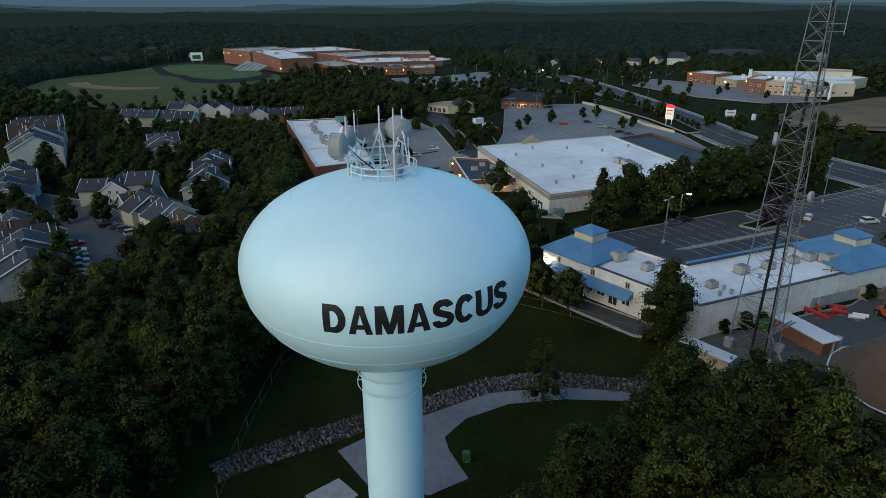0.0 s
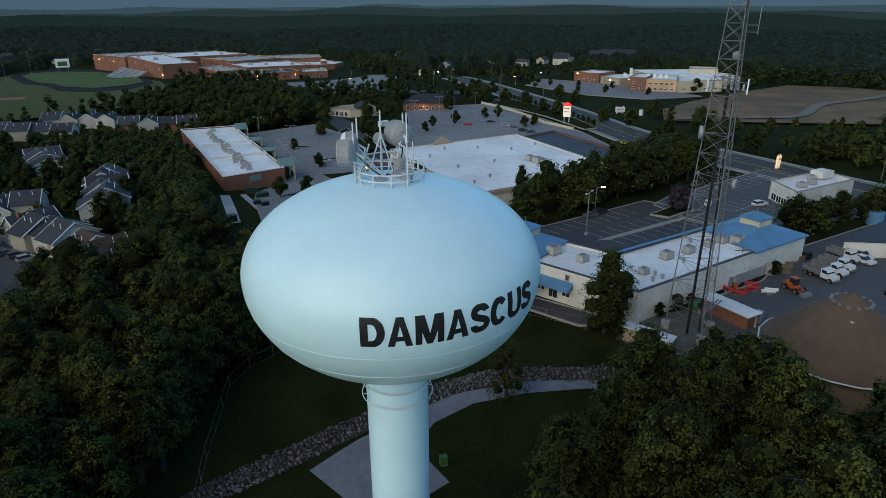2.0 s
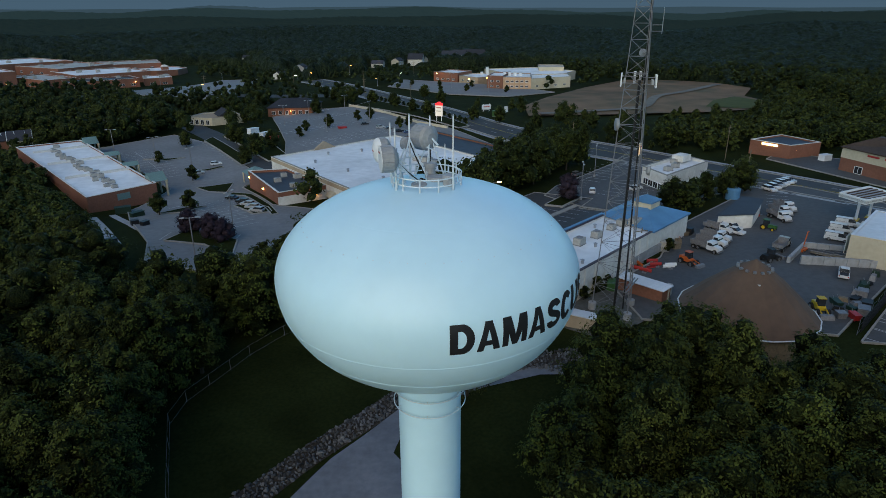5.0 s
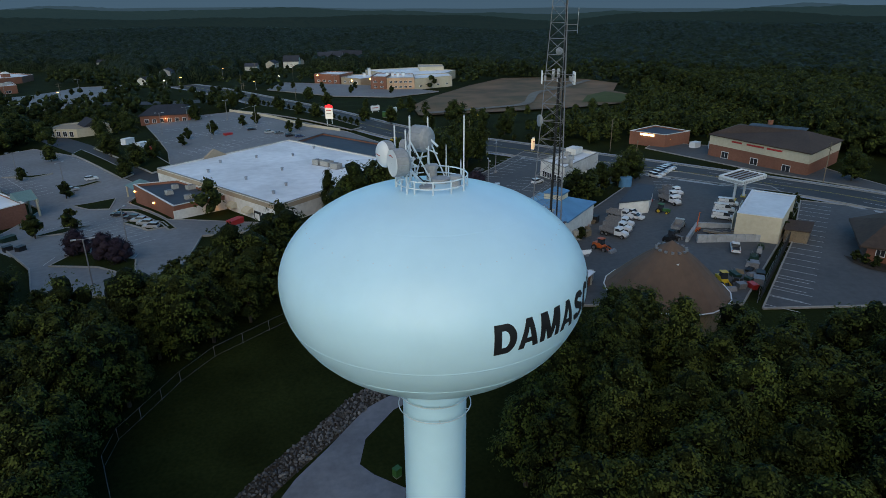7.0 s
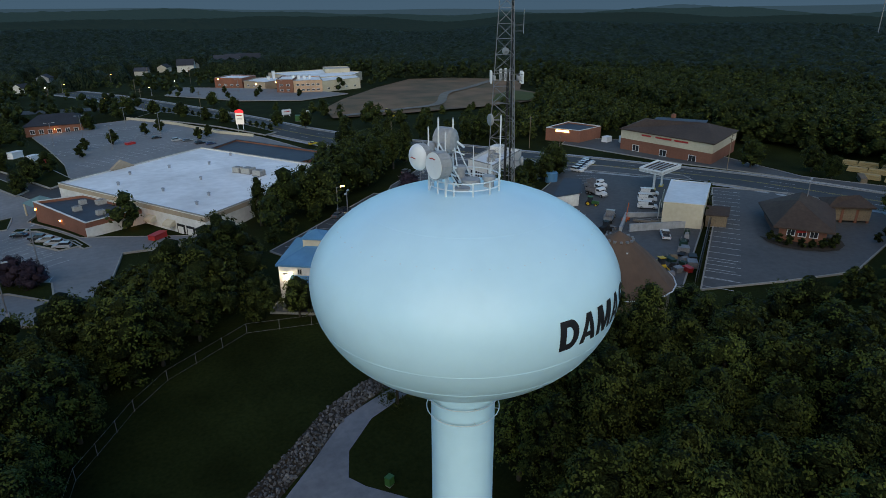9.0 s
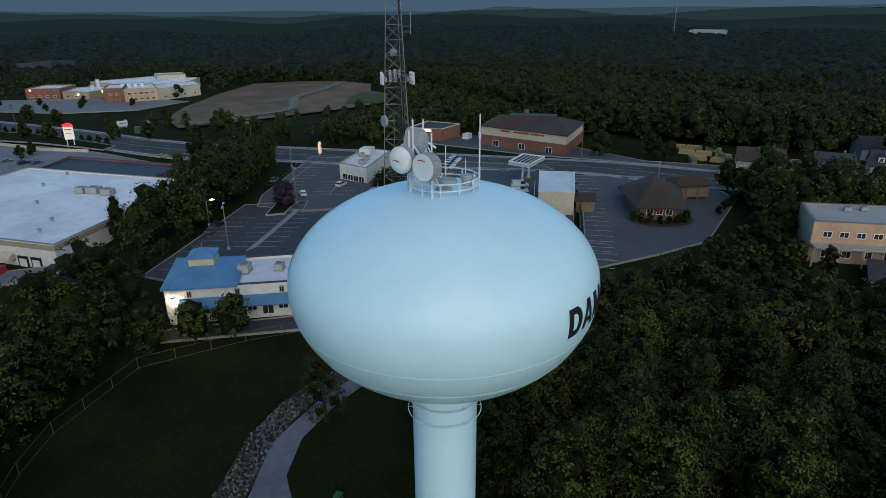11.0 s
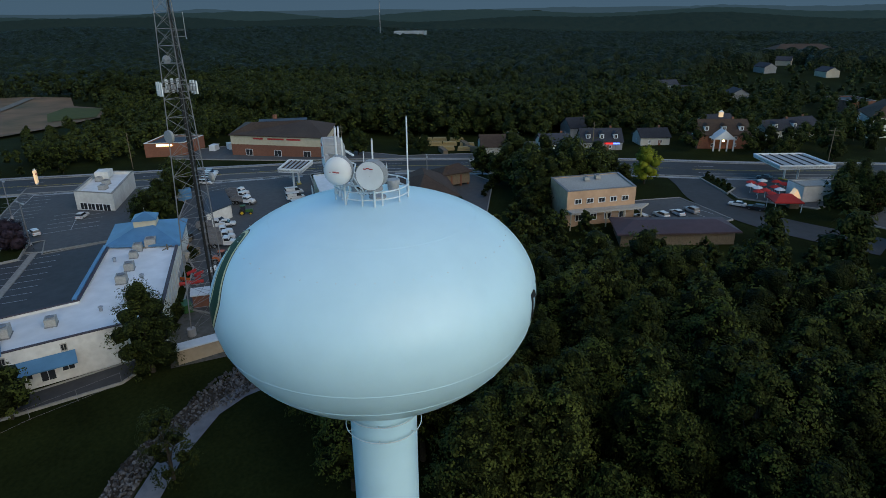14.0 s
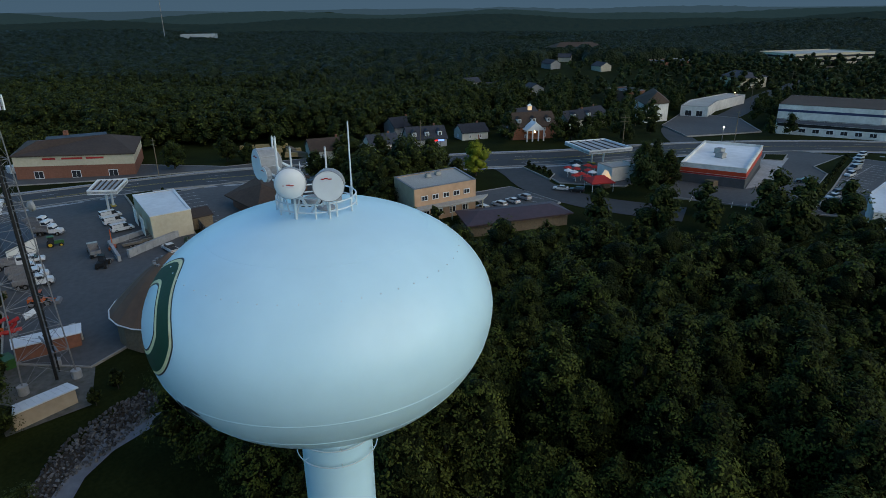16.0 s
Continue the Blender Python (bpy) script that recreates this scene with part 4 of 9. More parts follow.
# ---- the blue-roofed building ----
def make_blue_building():
    outline = [(7.5, 57.4), (27.4, 40.8), (49.1, 55.5), (60.5, 63), (54.5, 72.5), (45.3, 65.9), (28, 54.3), (21, 59.7), (14, 66.3)]
    z0 = -1.6
    b, loc, h = flat_building("office_building", outline, z0, 3.1, M_WHITEWALL, M_WHITEROOF, "long white office building with blue hipped end roofs", parapet=.35, coping=M_PURPLE)
    ox, oy = b.location.x, b.location.y
    def L(p):
        return (p[0] - ox, p[1] - oy)
    for quad, cup in (([(7.5, 57.4), (14.6, 51.4), (21, 59.7), (14, 66.3)], (14.4, 58.9)), ([(49.1, 55.5), (60.5, 63), (54.5, 72.5), (45.3, 65.9)], (52.6, 64.3))):
        cx, cy = L(cup)
        roof = part("hip_roof", hip([L(p) for p in quad], h + .12, [(cx, cy, h + 2.2), (cx + .01, cy, h + 2.2)], .35), M_BLUEROOF, b, "blue standing-seam hip roof")
        d = Vector((quad[1][0] - quad[0][0], quad[1][1] - quad[0][1]))
        rz = math.atan2(d.y, d.x)
        c = part("cupola", Shape().box((cx, cy, h + 2.0), (3.4, 3.4, 1.5), rz), M_CREAMWALL, b, "cream boxed cupola")
        q = [(cx + u * math.cos(rz) - v * math.sin(rz), cy + u * math.sin(rz) + v * math.cos(rz)) for u, v in ((-1.75, -1.75), (1.75, -1.75), (1.75, 1.75), (-1.75, 1.75))]
        part("cupola_roof", hip(q, h + 2.85, [(cx, cy, h + 3.75), (cx + .01, cy, h + 3.75)], .12), M_BLUEROOF, b, "blue pyramid roof")
        part("cupola_trim", Shape().prism(shrink(ccw(q), -.06), h + 2.66, h + 2.76), M_STEEL, b)
        rod("finial", (cx, cy, h + 3.7), (cx, cy, h + 4.4), .04, M_GALV, b)
    # front: awning, windows, doors along the south-west wall
    a, e = Vector(L((7.5, 57.4))), Vector(L((27.4, 40.8)))
    d = (e - a).normalized()
    nrm = Vector((-d.y, d.x)) * -1
    if nrm.x > 0 and nrm.y > 0:
        nrm = -nrm
    zw = h - 2.55
    vs = []
    for s_ in (1.8, 16.4):
        p = a + d * s_
        for dist, z in ((.02, zw + 1.0), (.02, zw), (1.5, zw - .1), (1.5, zw + .05)):
            vs.append((p.x + nrm.x * dist, p.y + nrm.y * dist, z))
    part("awning", Shape().add(vs, [(0, 3, 7, 4), (0, 1, 2, 3), (4, 7, 6, 5), (3, 2, 6, 7), (1, 5, 6, 2)]), M_BLUEROOF, b, "sloping blue metal awning")
    face = math.degrees(math.atan2(nrm.y, nrm.x))
    for k in range(7):
        p = a + d * (2.8 + 2.1 * k) + nrm * .03
        if k in (2, 5):
            window(b, p.x, p.y, zw - 1.05, 1.5, 2.0, face, name="glazed_door", frame_mat=M_WHITEWALL)
        else:
            window(b, p.x, p.y, zw - .8, 1.3, 1.1, face, frame_mat=M_WHITEWALL)
    for s_ in (3.2, 9.5, 15.4):
        p = a + d * s_ + nrm * .03
        window(b, p.x, p.y, h - .95, .6, .85, face, frame_mat=M_HVAC)
    # downpipes and buttresses on the south-east wall
    a2, e2 = Vector(L((27.4, 40.8))), Vector(L((49.1, 55.5)))
    d2 = (e2 - a2).normalized()
    for k in range(9):
        p = a2 + d2 * (2 + 2.8 * k) + Vector((d2.y, -d2.x)) * .07
        rod("downpipe", (p.x, p.y, -1), (p.x, p.y, h - .1), .06, M_WHITEWALL, b)
    part("parapet_cap", Shape().prism([L((28, 54.3)), L((45.3, 65.9)), L((45.0, 66.3)), L((27.7, 54.75))], h - .1, h + .28), M_BLUEROOF, b, "blue coping along the roof edge")
    zr = z0 + h - .35
    for x, y, s_, rz in ((18.5, 55.3, 1.9, 40), (35, 53.6, 1.7, 35), (30, 47.8, 1.3, 35), (39.1, 56, 1.6, 35), (43.3, 59, 1.4, 35), (46.0, 60.6, 1.6, 35), (48.2, 60.0, 2.0, 35), (22.3, 52.3, 1.5, 40)):
        hvac(zr, x, y, s_, rz, s_ * .6)
    for x, y in ((30.5, 45.2), (32.1, 46.1), (31.4, 47.2), (37, 52), (27, 49.5), (41, 60.5)):
        v = base("roof_vent", x, y, z=zr, label="small metal roof vent pipe", category="vent", group="roof vents")
        part("pipe", Shape().tube((0, 0, -.05), (0, 0, .5), .22, 10), M_GALV, v)
        part("cowl", Shape().lathe([(.3, .5), (.32, .6), (.02, .75)], 12), M_GALV, v)
    lamp_on(8.1, 56.2, z0 + 3.2, M_LAMPW, 14, (1, .9, .72), "bright white flood lamp on the white wall", .3)


make_blue_building()


# ---- supermarket ----
def make_supermarket():
    out = [(-16.2, 149.3), (7.0, 101), (46.5, 126), (23.5, 174)]
    b, loc, h = flat_building("supermarket", out, -7.2, -1.2, M_WHITEWALL, M_WHITEROOF, "large white supermarket with a pale flat roof", parapet=.35, band=(.2, 1.2, M_TANBAND))
    ox, oy = b.location.x, b.location.y
    # entrance gable on the north side, dock doors on the west side
    gx, gy = -1.0 - ox, 159.2 - oy
    part("gable", Shape().add([(gx - 3.4, gy - 2.1, h - .3), (gx + 3.4, gy + 2.1, h - .3), (gx, gy, h + 2.0), (gx - 3.0, gy - 2.9, h - .3), (gx + 3.8, gy + 1.3, h - .3), (gx + .4, gy - .8, h + 2.0)],
                              [(0, 2, 1), (3, 4, 5), (0, 3, 5, 2), (1, 2, 5, 4), (0, 1, 4, 3)]), M_TANBAND, b, "tan entrance gable above the roof edge")
    a, e = Vector((-16.2 - ox, 149.3 - oy)), Vector((7 - ox, 101 - oy))
    d = (e - a).normalized()
    nrm = Vector((d.y, -d.x))
    if nrm.x > 0:
        nrm = -nrm
    face = math.degrees(math.atan2(nrm.y, nrm.x))
    for s_ in (45.5, 48.6):
        p = a + d * s_ + nrm * .06
        part("dock_door", Shape().box((p.x, p.y, 1.6), (.2, 2.4, 3.0), radians(face)), M_BLACK, b, "black dock door surround")
        part("dock_door_panel", Shape().box((p.x + nrm.x * .1, p.y + nrm.y * .1, 1.4), (.12, 1.7, 2.4), radians(face)), M_WHITEWALL, b)
    for s_ in (36, 42.5):
        p = a + d * s_
        sh = Shape()
        vs = [(p.x + d.x * u + nrm.x * v, p.y + d.y * u + nrm.y * v, z) for u in (-1.3, 1.3) for v, z in ((0, 3.6), (.8, 3.4), (1.4, 2.9), (1.5, 2.4), (0, 2.4))]
        part("canopy", sh.add(vs, [(0, 1, 6, 5), (1, 2, 7, 6), (2, 3, 8, 7), (0, 4, 3, 2, 1), (5, 6, 7, 8, 9)]), M_CREAMWALL, b, "rounded cream door canopy")
    part("wall_door", Shape().box((*(a + d * 33 + nrm * .05), 1.1), (.1, 1.1, 2.2), radians(face)), M_TANBAND, b)
    zr = -1.55
    for x, y, s_, rz in ((26, 134, 3.0, -60), (27.5, 130, 2.6, -60), (24, 136.5, 2.2, -60)):
        hvac(zr, x, y, s_, rz, 1.3)
    for x, y in ((-4, 140), (4, 128), (12, 118), (20, 150), (10, 152), (28, 158), (0, 150), (14, 134), (8, 112)):
        v = base("roof_vent", x, y, z=zr, label="small metal roof vent pipe", category="vent", group="roof vents")
        part("pipe", Shape().tube((0, 0, -.05), (0, 0, .6), .3, 10), M_GALV, v)
        part("cowl", Shape().lathe([(.42, .6), (.45, .75), (.02, .95)], 12), M_GALV, v)
    r, loc2, h2 = flat_building("brick_annex", [(-22, 139.5), (-13.5, 115), (-2.2, 119.7), (-11.6, 139.3)], -7.6, -2.6, M_BRICK, M_DARKROOF, "red brick annex with a dark flat roof", parapet=.6, coping=M_WHITEWALL)
    rx, ry = r.location.x, r.location.y
    for x, y, s_ in ((-14, 128, 1.6), (-10, 122, 1.6), (-9, 131, 2.0), (-12.5, 133, 1.4)):
        hvac(-3.2, x, y, s_, 20, .9)
    part("white_end_wall", Shape().prism([(-13.6 - rx, 114.7 - ry), (-2.0 - rx, 119.4 - ry), (-2.1 - rx, 119.65 - ry), (-13.7 - rx, 114.95 - ry)], -.5, 3.9), M_WHITEWALL, r, "white loading wall")
    part("teal_canopy", Shape().add([(-24.5 - rx, 146.5 - ry, 3.3), (-19 - rx, 149 - ry, 3.3), (-16.5 - rx, 143 - ry, 3.3), (-22 - rx, 140.5 - ry, 3.3), (-20.5 - rx, 144.8 - ry, 5.0)],
                                    [(0, 1, 4), (1, 2, 4), (2, 3, 4), (3, 0, 4), (3, 2, 1, 0)]), M_TEAL, r, "pale teal entrance roof")
    for px, py in ((-24, 146), (-19.2, 148.3)):
        rod("post", (px - rx, py - ry, -.5), (px - rx, py - ry, 3.3), .2, M_CREAMWALL, r)
    k, loc3, h3 = flat_building("dark_roofed_wing", [(23.6, 174.4), (39.9, 141.2), (56.5, 149), (38, 187.6)], -7.2, -2.6, M_BRICK, M_DARKROOF, "brick shop wing with a dark flat roof", parapet=.5, coping=M_DARKROOF)
    for x, y, z, pw in ((8.6, 103.5, -3.4, 5), (22, 110, -3.2, 5), (-4.6, 117.8, -4.2, 4), (-17.7, 126.5, -4.4, 2.5), (-21.9, 138.6, -4.2, 2), (51, 145.9, -4.2, 4)):
        lamp_on(x, y, z, M_LAMPO, pw, label="sodium wall lamp glowing orange", r=.22)


make_supermarket()


def make_retail():
    out = [(-100.5, 198.5), (-59, 127.5), (-45.3, 138.3), (-83, 206.5)]
    b, loc, h = flat_building("shop_row", out, -9.6, -4.2, M_BRICK, M_WHITEROOF, "row of brick shops with a long pale flat roof", parapet=.4, coping=M_WHITEWALL)
    ox, oy = b.location.x, b.location.y
    d = Vector((-37.7, 68.2)).normalized()
    n = Vector((d.y, -d.x))
    for k in range(3):
        c0 = Vector((-45.3, 138.3)) + d * (22 + 22 * k)
        c1 = c0 - n * 16.5
        part("roof_divider", Shape().prism([(c0.x - ox, c0.y - oy), (c1.x - ox, c1.y - oy), (c1.x - ox + d.x * .4, c1.y - oy + d.y * .4), (c0.x - ox + d.x * .4, c0.y - oy + d.y * .4)], h - .6, h + .25), M_WHITEWALL, b)
    for k, (along, wide) in enumerate(((5, 3.0), (27, 1.5), (46, 1.5), (72, 3.0))):
        c = Vector((-45.3, 138.3)) + d * along + n * 1.6
        q = [(c.x - ox + d.x * u + n.x * v, c.y - oy + d.y * u + n.y * v) for u, v in ((-wide, -2), (wide, -2), (wide, 2), (-wide, 2))]
        zr = h - .1 + wide * .62
        ridge = [(c.x - ox - n.x * 2.4, c.y - oy - n.y * 2.4, zr), (c.x - ox + n.x * 2.0, c.y - oy + n.y * 2.0, zr)]
        vs = [(*p, h - .2) for p in q] + ridge
        porch = part("entrance_roof", Shape().add(vs, [(0, 3, 5, 4), (1, 4, 5, 2), (0, 4, 1), (3, 2, 1, 0)]), M_TEAL, b, "teal gabled entrance roof")
        f0, f1 = [Vector((c.x - ox + d.x * u + n.x * 2.03, c.y - oy + d.y * u + n.y * 2.03)) for u in (-wide, wide)]
        part("gable", Shape().add([(*f0, h - 1.1), (*f1, h - 1.1), (*f1, h - .15), (*((f0 + f1) / 2), zr + .05), (*f0, h - .15)], [(0, 1, 2, 3, 4), (4, 3, 2, 1, 0)]), M_CREAMWALL, b, "cream gable of the entrance")
        for u in (-wide + .3, wide - .3):
            rod("column", (c.x - ox + d.x * u + n.x * 1.7, c.y - oy + d.y * u + n.y * 1.7, -.5), (c.x - ox + d.x * u + n.x * 1.7, c.y - oy + d.y * u + n.y * 1.7, h - .1), .28, M_CREAMWALL, b)
    part("wall_panel", Shape().box((-52 - ox - .1, 133.0 - oy - .15, h - 1.6), (.12, 3.2, 1.6), math.atan2(10.8, 13.7) - math.pi / 2), M_TEAL, b, "grey green sign panel")
    rr = random.Random(3)
    for k in range(26):
        c = Vector((-53, 135)) + d * (3 + 2.75 * k) - n * rr.uniform(0, 3)
        hvac(-4.6, c.x, c.y, rr.uniform(.8, 1.8), 30, rr.uniform(.5, 1.1))


make_retail()


# ---- works yard ----
def make_dome():
    d = base("salt_dome", 46, 28, z=-.1, label="brown shingled conical salt storage dome", category="storage building")
    CLEAR.append([(46 + 9.5 * math.cos(k * .52), 28 + 9.5 * math.sin(k * .52)) for k in range(12)])
    n, r, ze, za = 20, 8.0, 2.7, 9.4
    part("wall", Shape().lathe([(7.5, -1), (7.5, ze + .1)], n), M_WOOD, d, "low timber wall")
    prof = [(r + .15, ze - .25), (r, ze), (r * .72, ze + (za - ze) * .33), (r * .45, ze + (za - ze) * .62), (r * .2, ze + (za - ze) * .85), (.02, za)]
    part("roof", Shape().lathe(prof, n), M_DOME, d, "brown shingled cone")
    part("eave_trim", Shape().ring((0, 0, ze - .12), r + .16, .09, n, 5), M_METALROOF, d, "pale metal eave edge")
    h = part("roof_hatch", Shape().box((-1.1, -2.3, 6.95), (.9, .9, .7), .3), M_METALROOF, d, "small metal hatch box")
    for k in range(14):
        a = 2 * math.pi * k / 14
        part("vent_cap", Shape().box((r * .24 * math.cos(a), r * .24 * math.sin(a), ze + (za - ze) * .84), (.35, .35, .25), a), M_STEEL, d)
    part("door_hood", Shape().add([(1.5, 7.2, 2.9), (6.5, 6.4, 2.9), (5.2, 3.2, 4.6), (2.4, 3.6, 5.0), (1.5, 7.2, 2.7), (6.5, 6.4, 2.7)], [(0, 1, 2, 3), (0, 4, 5, 1), (4, 0, 3), (1, 5, 2)]), M_METALROOF, d, "pale metal hood over the dome's doorway")


make_dome()


def shed(name, poly, z1, slope, wall, roof, label, over=.25, doors=0):
    """A lean-to shed: outline of four corners, the first edge is the low one."""
    poly = ccw(poly)
    cx, cy = sum(p[0] for p in poly) / 4, sum(p[1] for p in poly) / 4
    z0 = H(cx, cy)
    b = base(name, cx, cy, z=z0, label=label, category="shed")
    CLEAR.append([(cx + (x - cx) * 1.2, cy + (y - cy) * 1.2) for x, y in poly])
    loc = [(x - cx, y - cy) for x, y in poly]
    hs = [z1 - slope, z1 - slope, z1, z1]
    vs = [(x, y, -.6) for x, y in loc] + [(x, y, hh) for (x, y), hh in zip(loc, hs)]
    part("wall", Shape().add(vs, [(0, 1, 5, 4), (1, 2, 6, 5), (2, 3, 7, 6), (3, 0, 4, 7)]), wall, b)
    o = shrink(loc, -over)
    vs = [(x, y, hh + .02) for (x, y), hh in zip(o, hs)] + [(x, y, hh + .16) for (x, y), hh in zip(o, hs)]
    part("roof", Shape().add(vs, [(3, 2, 1, 0), (4, 5, 6, 7), (0, 1, 5, 4), (1, 2, 6, 5), (2, 3, 7, 6), (3, 0, 4, 7)]), roof, b)
    e = Vector((o[1][0] - o[0][0], o[1][1] - o[0][1]))
    n = int(e.length / .6)
    for k in range(1, n):
        p, q = Vector(o[0]).lerp(Vector(o[1]), k / n), Vector(o[3]).lerp(Vector(o[2]), k / n)
        rod("roof_rib", (p.x, p.y, hs[0] + .17), (q.x, q.y, hs[2] + .17), .03, roof, b)
    windows_on(b, loc[0], loc[1], 1.1, .9, 1.6, doors, .5, pane_mat=M_WOOD, frame_mat=M_WOOD)
    return b


shed("storage_shed", [(24.8, 37.0), (29.4, 33.1), (30.4, 34.6), (26.0, 38.3)], 1.7, -.2, M_TANBAND, M_METALROOF, "small cream shed with a ribbed metal roof", doors=0)
shed("equipment_shed", [(37.3, 44.3), (40.9, 38.5), (42.8, 39.5), (39.0, 45.5)], 2.05, .12, M_BRICK, M_METALROOF, "open red shed under a white metal roof")
g1, gl, gh = flat_building("garage", [(76.6, 44.0), (80.9, 38.4), (95.3, 47.0), (91.2, 53.5)], 0.1, 4.3, M_CREAMWALL, M_METALROOF, "cream block garage with a white metal roof", parapet=.05, coping=M_METALROOF)
for k in range(2):
    part("roller_door", Shape().box((gl[0][0] + 2.0 + 6 * k + 1.2, gl[0][1] + 3.1 + 3.9 * k, 1.6), (3.4, .1, 3.0), math.atan2(9.5, 14.6)), M_WHITEWALL, g1)
shed("wooden_store", [(83.2, 39.2), (85.6, 36.4), (89.6, 38.8), (87.2, 41.6)], 2.6, .4, M_WOOD, M_BROWNROOF, "brown timber store beside the garage")
shed("yard_garage", [(67.7, 64.2), (74.6, 63.4), (81.6, 70), (79.6, 73)], 3.3, .4, M_WHITEWALL, M_DARKROOF, "white garage with a dark flat roof")


def make_canopy(name, poly, z1, label, posts, red=True):
    poly = ccw(poly)
    cx, cy = sum(p[0] for p in poly) / 4, sum(p[1] for p in poly) / 4
    b = base(name, cx, cy, label=label, category="canopy")
    loc = [(x - cx, y - cy) for x, y in poly]
    zz = z1 - b.location.z
    part("roof", Shape().prism(loc, zz - .75, zz - .3), M_DISH, b)
    o, i = loc, shrink(loc, .3)
    vs = [(x, y, z) for z in (zz - .9, zz) for ring_ in (o, i) for x, y in ring_]
    fs = []
    for k in range(4):
        j = (k + 1) % 4
        fs += [(k, j, 8 + j, 8 + k), (4 + j, 4 + k, 12 + k, 12 + j), (8 + k, 8 + j, 12 + j, 12 + k), (j, k, 4 + k, 4 + j)]
    part("fascia", Shape().add(vs, fs), M_RADOME, b, "white canopy fascia")
    for k in range(5):
        a, c = Vector(i[0]).lerp(Vector(i[1]), (k + .5) / 5), Vector(i[3]).lerp(Vector(i[2]), (k + .5) / 5)
        rod("roof_beam", (a.x, a.y, zz - .27), (c.x, c.y, zz - .27), .16, M_BROWNROOF if red else M_METALROOF, b)
    for x, y in posts:
        rod("post", (x - cx, y - cy, -.4), (x - cx, y - cy, zz - .7), .25, M_METALROOF, b)
        part("pump_island", Shape().box((x - cx, y - cy, .1), (2.4, 1.0, .35), .6), M_YELLOW, b)
    return b


make_canopy("fuel_canopy", [(92.4, 63), (92.8, 57.3), (102.2, 59.3), (101.6, 65.4)], 5.0, "white canopy of a former filling station", [(95.5, 61), (99.5, 62)])


# ---- along the main road ----
def hip_building(name, poly, z0, z1, ridge, wall, roof, label, over=.5, wins=(), category="building", band=None):
    """Walls under a hip roof; ridge: two ends in world metres with its height over the eaves."""
    poly = ccw(poly)
    cx, cy = sum(p[0] for p in poly) / 4, sum(p[1] for p in poly) / 4
    b = base(name, cx, cy, z=z0, label=label, category=category)
    CLEAR.append([(cx + (x - cx) * 1.15, cy + (y - cy) * 1.15) for x, y in poly])
    loc = [(x - cx, y - cy) for x, y in poly]
    h = z1 - z0
    part("wall", Shape().prism(loc, -2, h - .02), wall, b)
    (ax, ay), (bx, by), rh = ridge
    part("roof", hip(loc, h + .1, [(ax - cx, ay - cy, h + rh), (bx - cx, by - cy, h + rh)], over), roof, b)
    if band:
        o2 = shrink(loc, -.06)
        part("fascia_band", Shape().prism(o2, h - band[0], h - .16), band[1], b)
    for side, z, w, hh, n in wins:
        windows_on(b, loc[side], loc[(side + 1) % 4], z, w, hh, n)
    return b, loc, h


pet, pl, ph = hip_building("supply_store", [(130.8, 101.8), (133, 72), (156, 80), (152, 110)], -2.4, 4.0, ((138, 99), (147, 84), 2.6), M_BRICK, M_BROWNROOF, "brick supply store with a brown hip roof", wins=((0, 1.4, 2.2, 1.8, 3),), band=(2.7, M_CREAMWALL))
d_ = Vector((pl[1][0] - pl[0][0], pl[1][1] - pl[0][1])).normalized()
bars = Shape()
for k, wdt in enumerate((3.2, 5.2, 4.4)):
    c = Vector(pl[0]).lerp(Vector(pl[1]), .3 + .19 * k)
    bars.box((c.x + d_.y * .14, c.y - d_.x * .14, ph - .85), (wdt, .1, .45), math.atan2(d_.y, d_.x))
part("sign_bar", bars, M_RED, pet, "dark red fascia lettering shown as plain bars")
part("roof_panel", Shape().box((4.5, 2.5, ph + 2.2), (5, 15, .12), .5), M_DARKROOF, pet, "dark panels on the roof")
part("chimney", Shape().box((5.5, 6, ph + 2.4), (1, 1, 2.2)), M_BRICK, pet)
s2, sl, sh_ = flat_building("roadside_shop", [(122.9, 126.8), (127.6, 116), (139.5, 118), (137, 131)], -2.8, 1.6, M_BRICK, M_DARKROOF, "brick shop with a lit sign and a dark roof", parapet=.4, coping=M_WHITEWALL)
part("lit_sign", Shape().box((sl[0][0] * .5 + sl[1][0] * .5 - .2, sl[0][1] * .5 + sl[1][1] * .5 - .1, sh_ - .6), (4.6, .15, .6), math.atan2(-10.8, 4.7)), M_SIGNY, s2, "glowing yellow sign strip")
wb, wl, wh = flat_building("restaurant", [(73.7, 102.3), (74.4, 92.6), (92.5, 103.3), (90.4, 111.9)], -2.8, 1.9, M_WHITEWALL, M_WHITEROOF, "small white restaurant with a parapet and roof units", parapet=.7)
part("parapet_tower", Shape().box((4.5, 4.5, wh + .4), (4, 3, 1.6), .5), M_WHITEWALL, wb)
windows_on(wb, wl[0], wl[1], 1.5, 1.8, 1.5, 4)
for x, y, s_ in ((79, 99.5, 1.8), (82.5, 102, 1.6), (84.5, 106, 1.4)):
    hvac(1.2, x, y, s_, 15, .9)

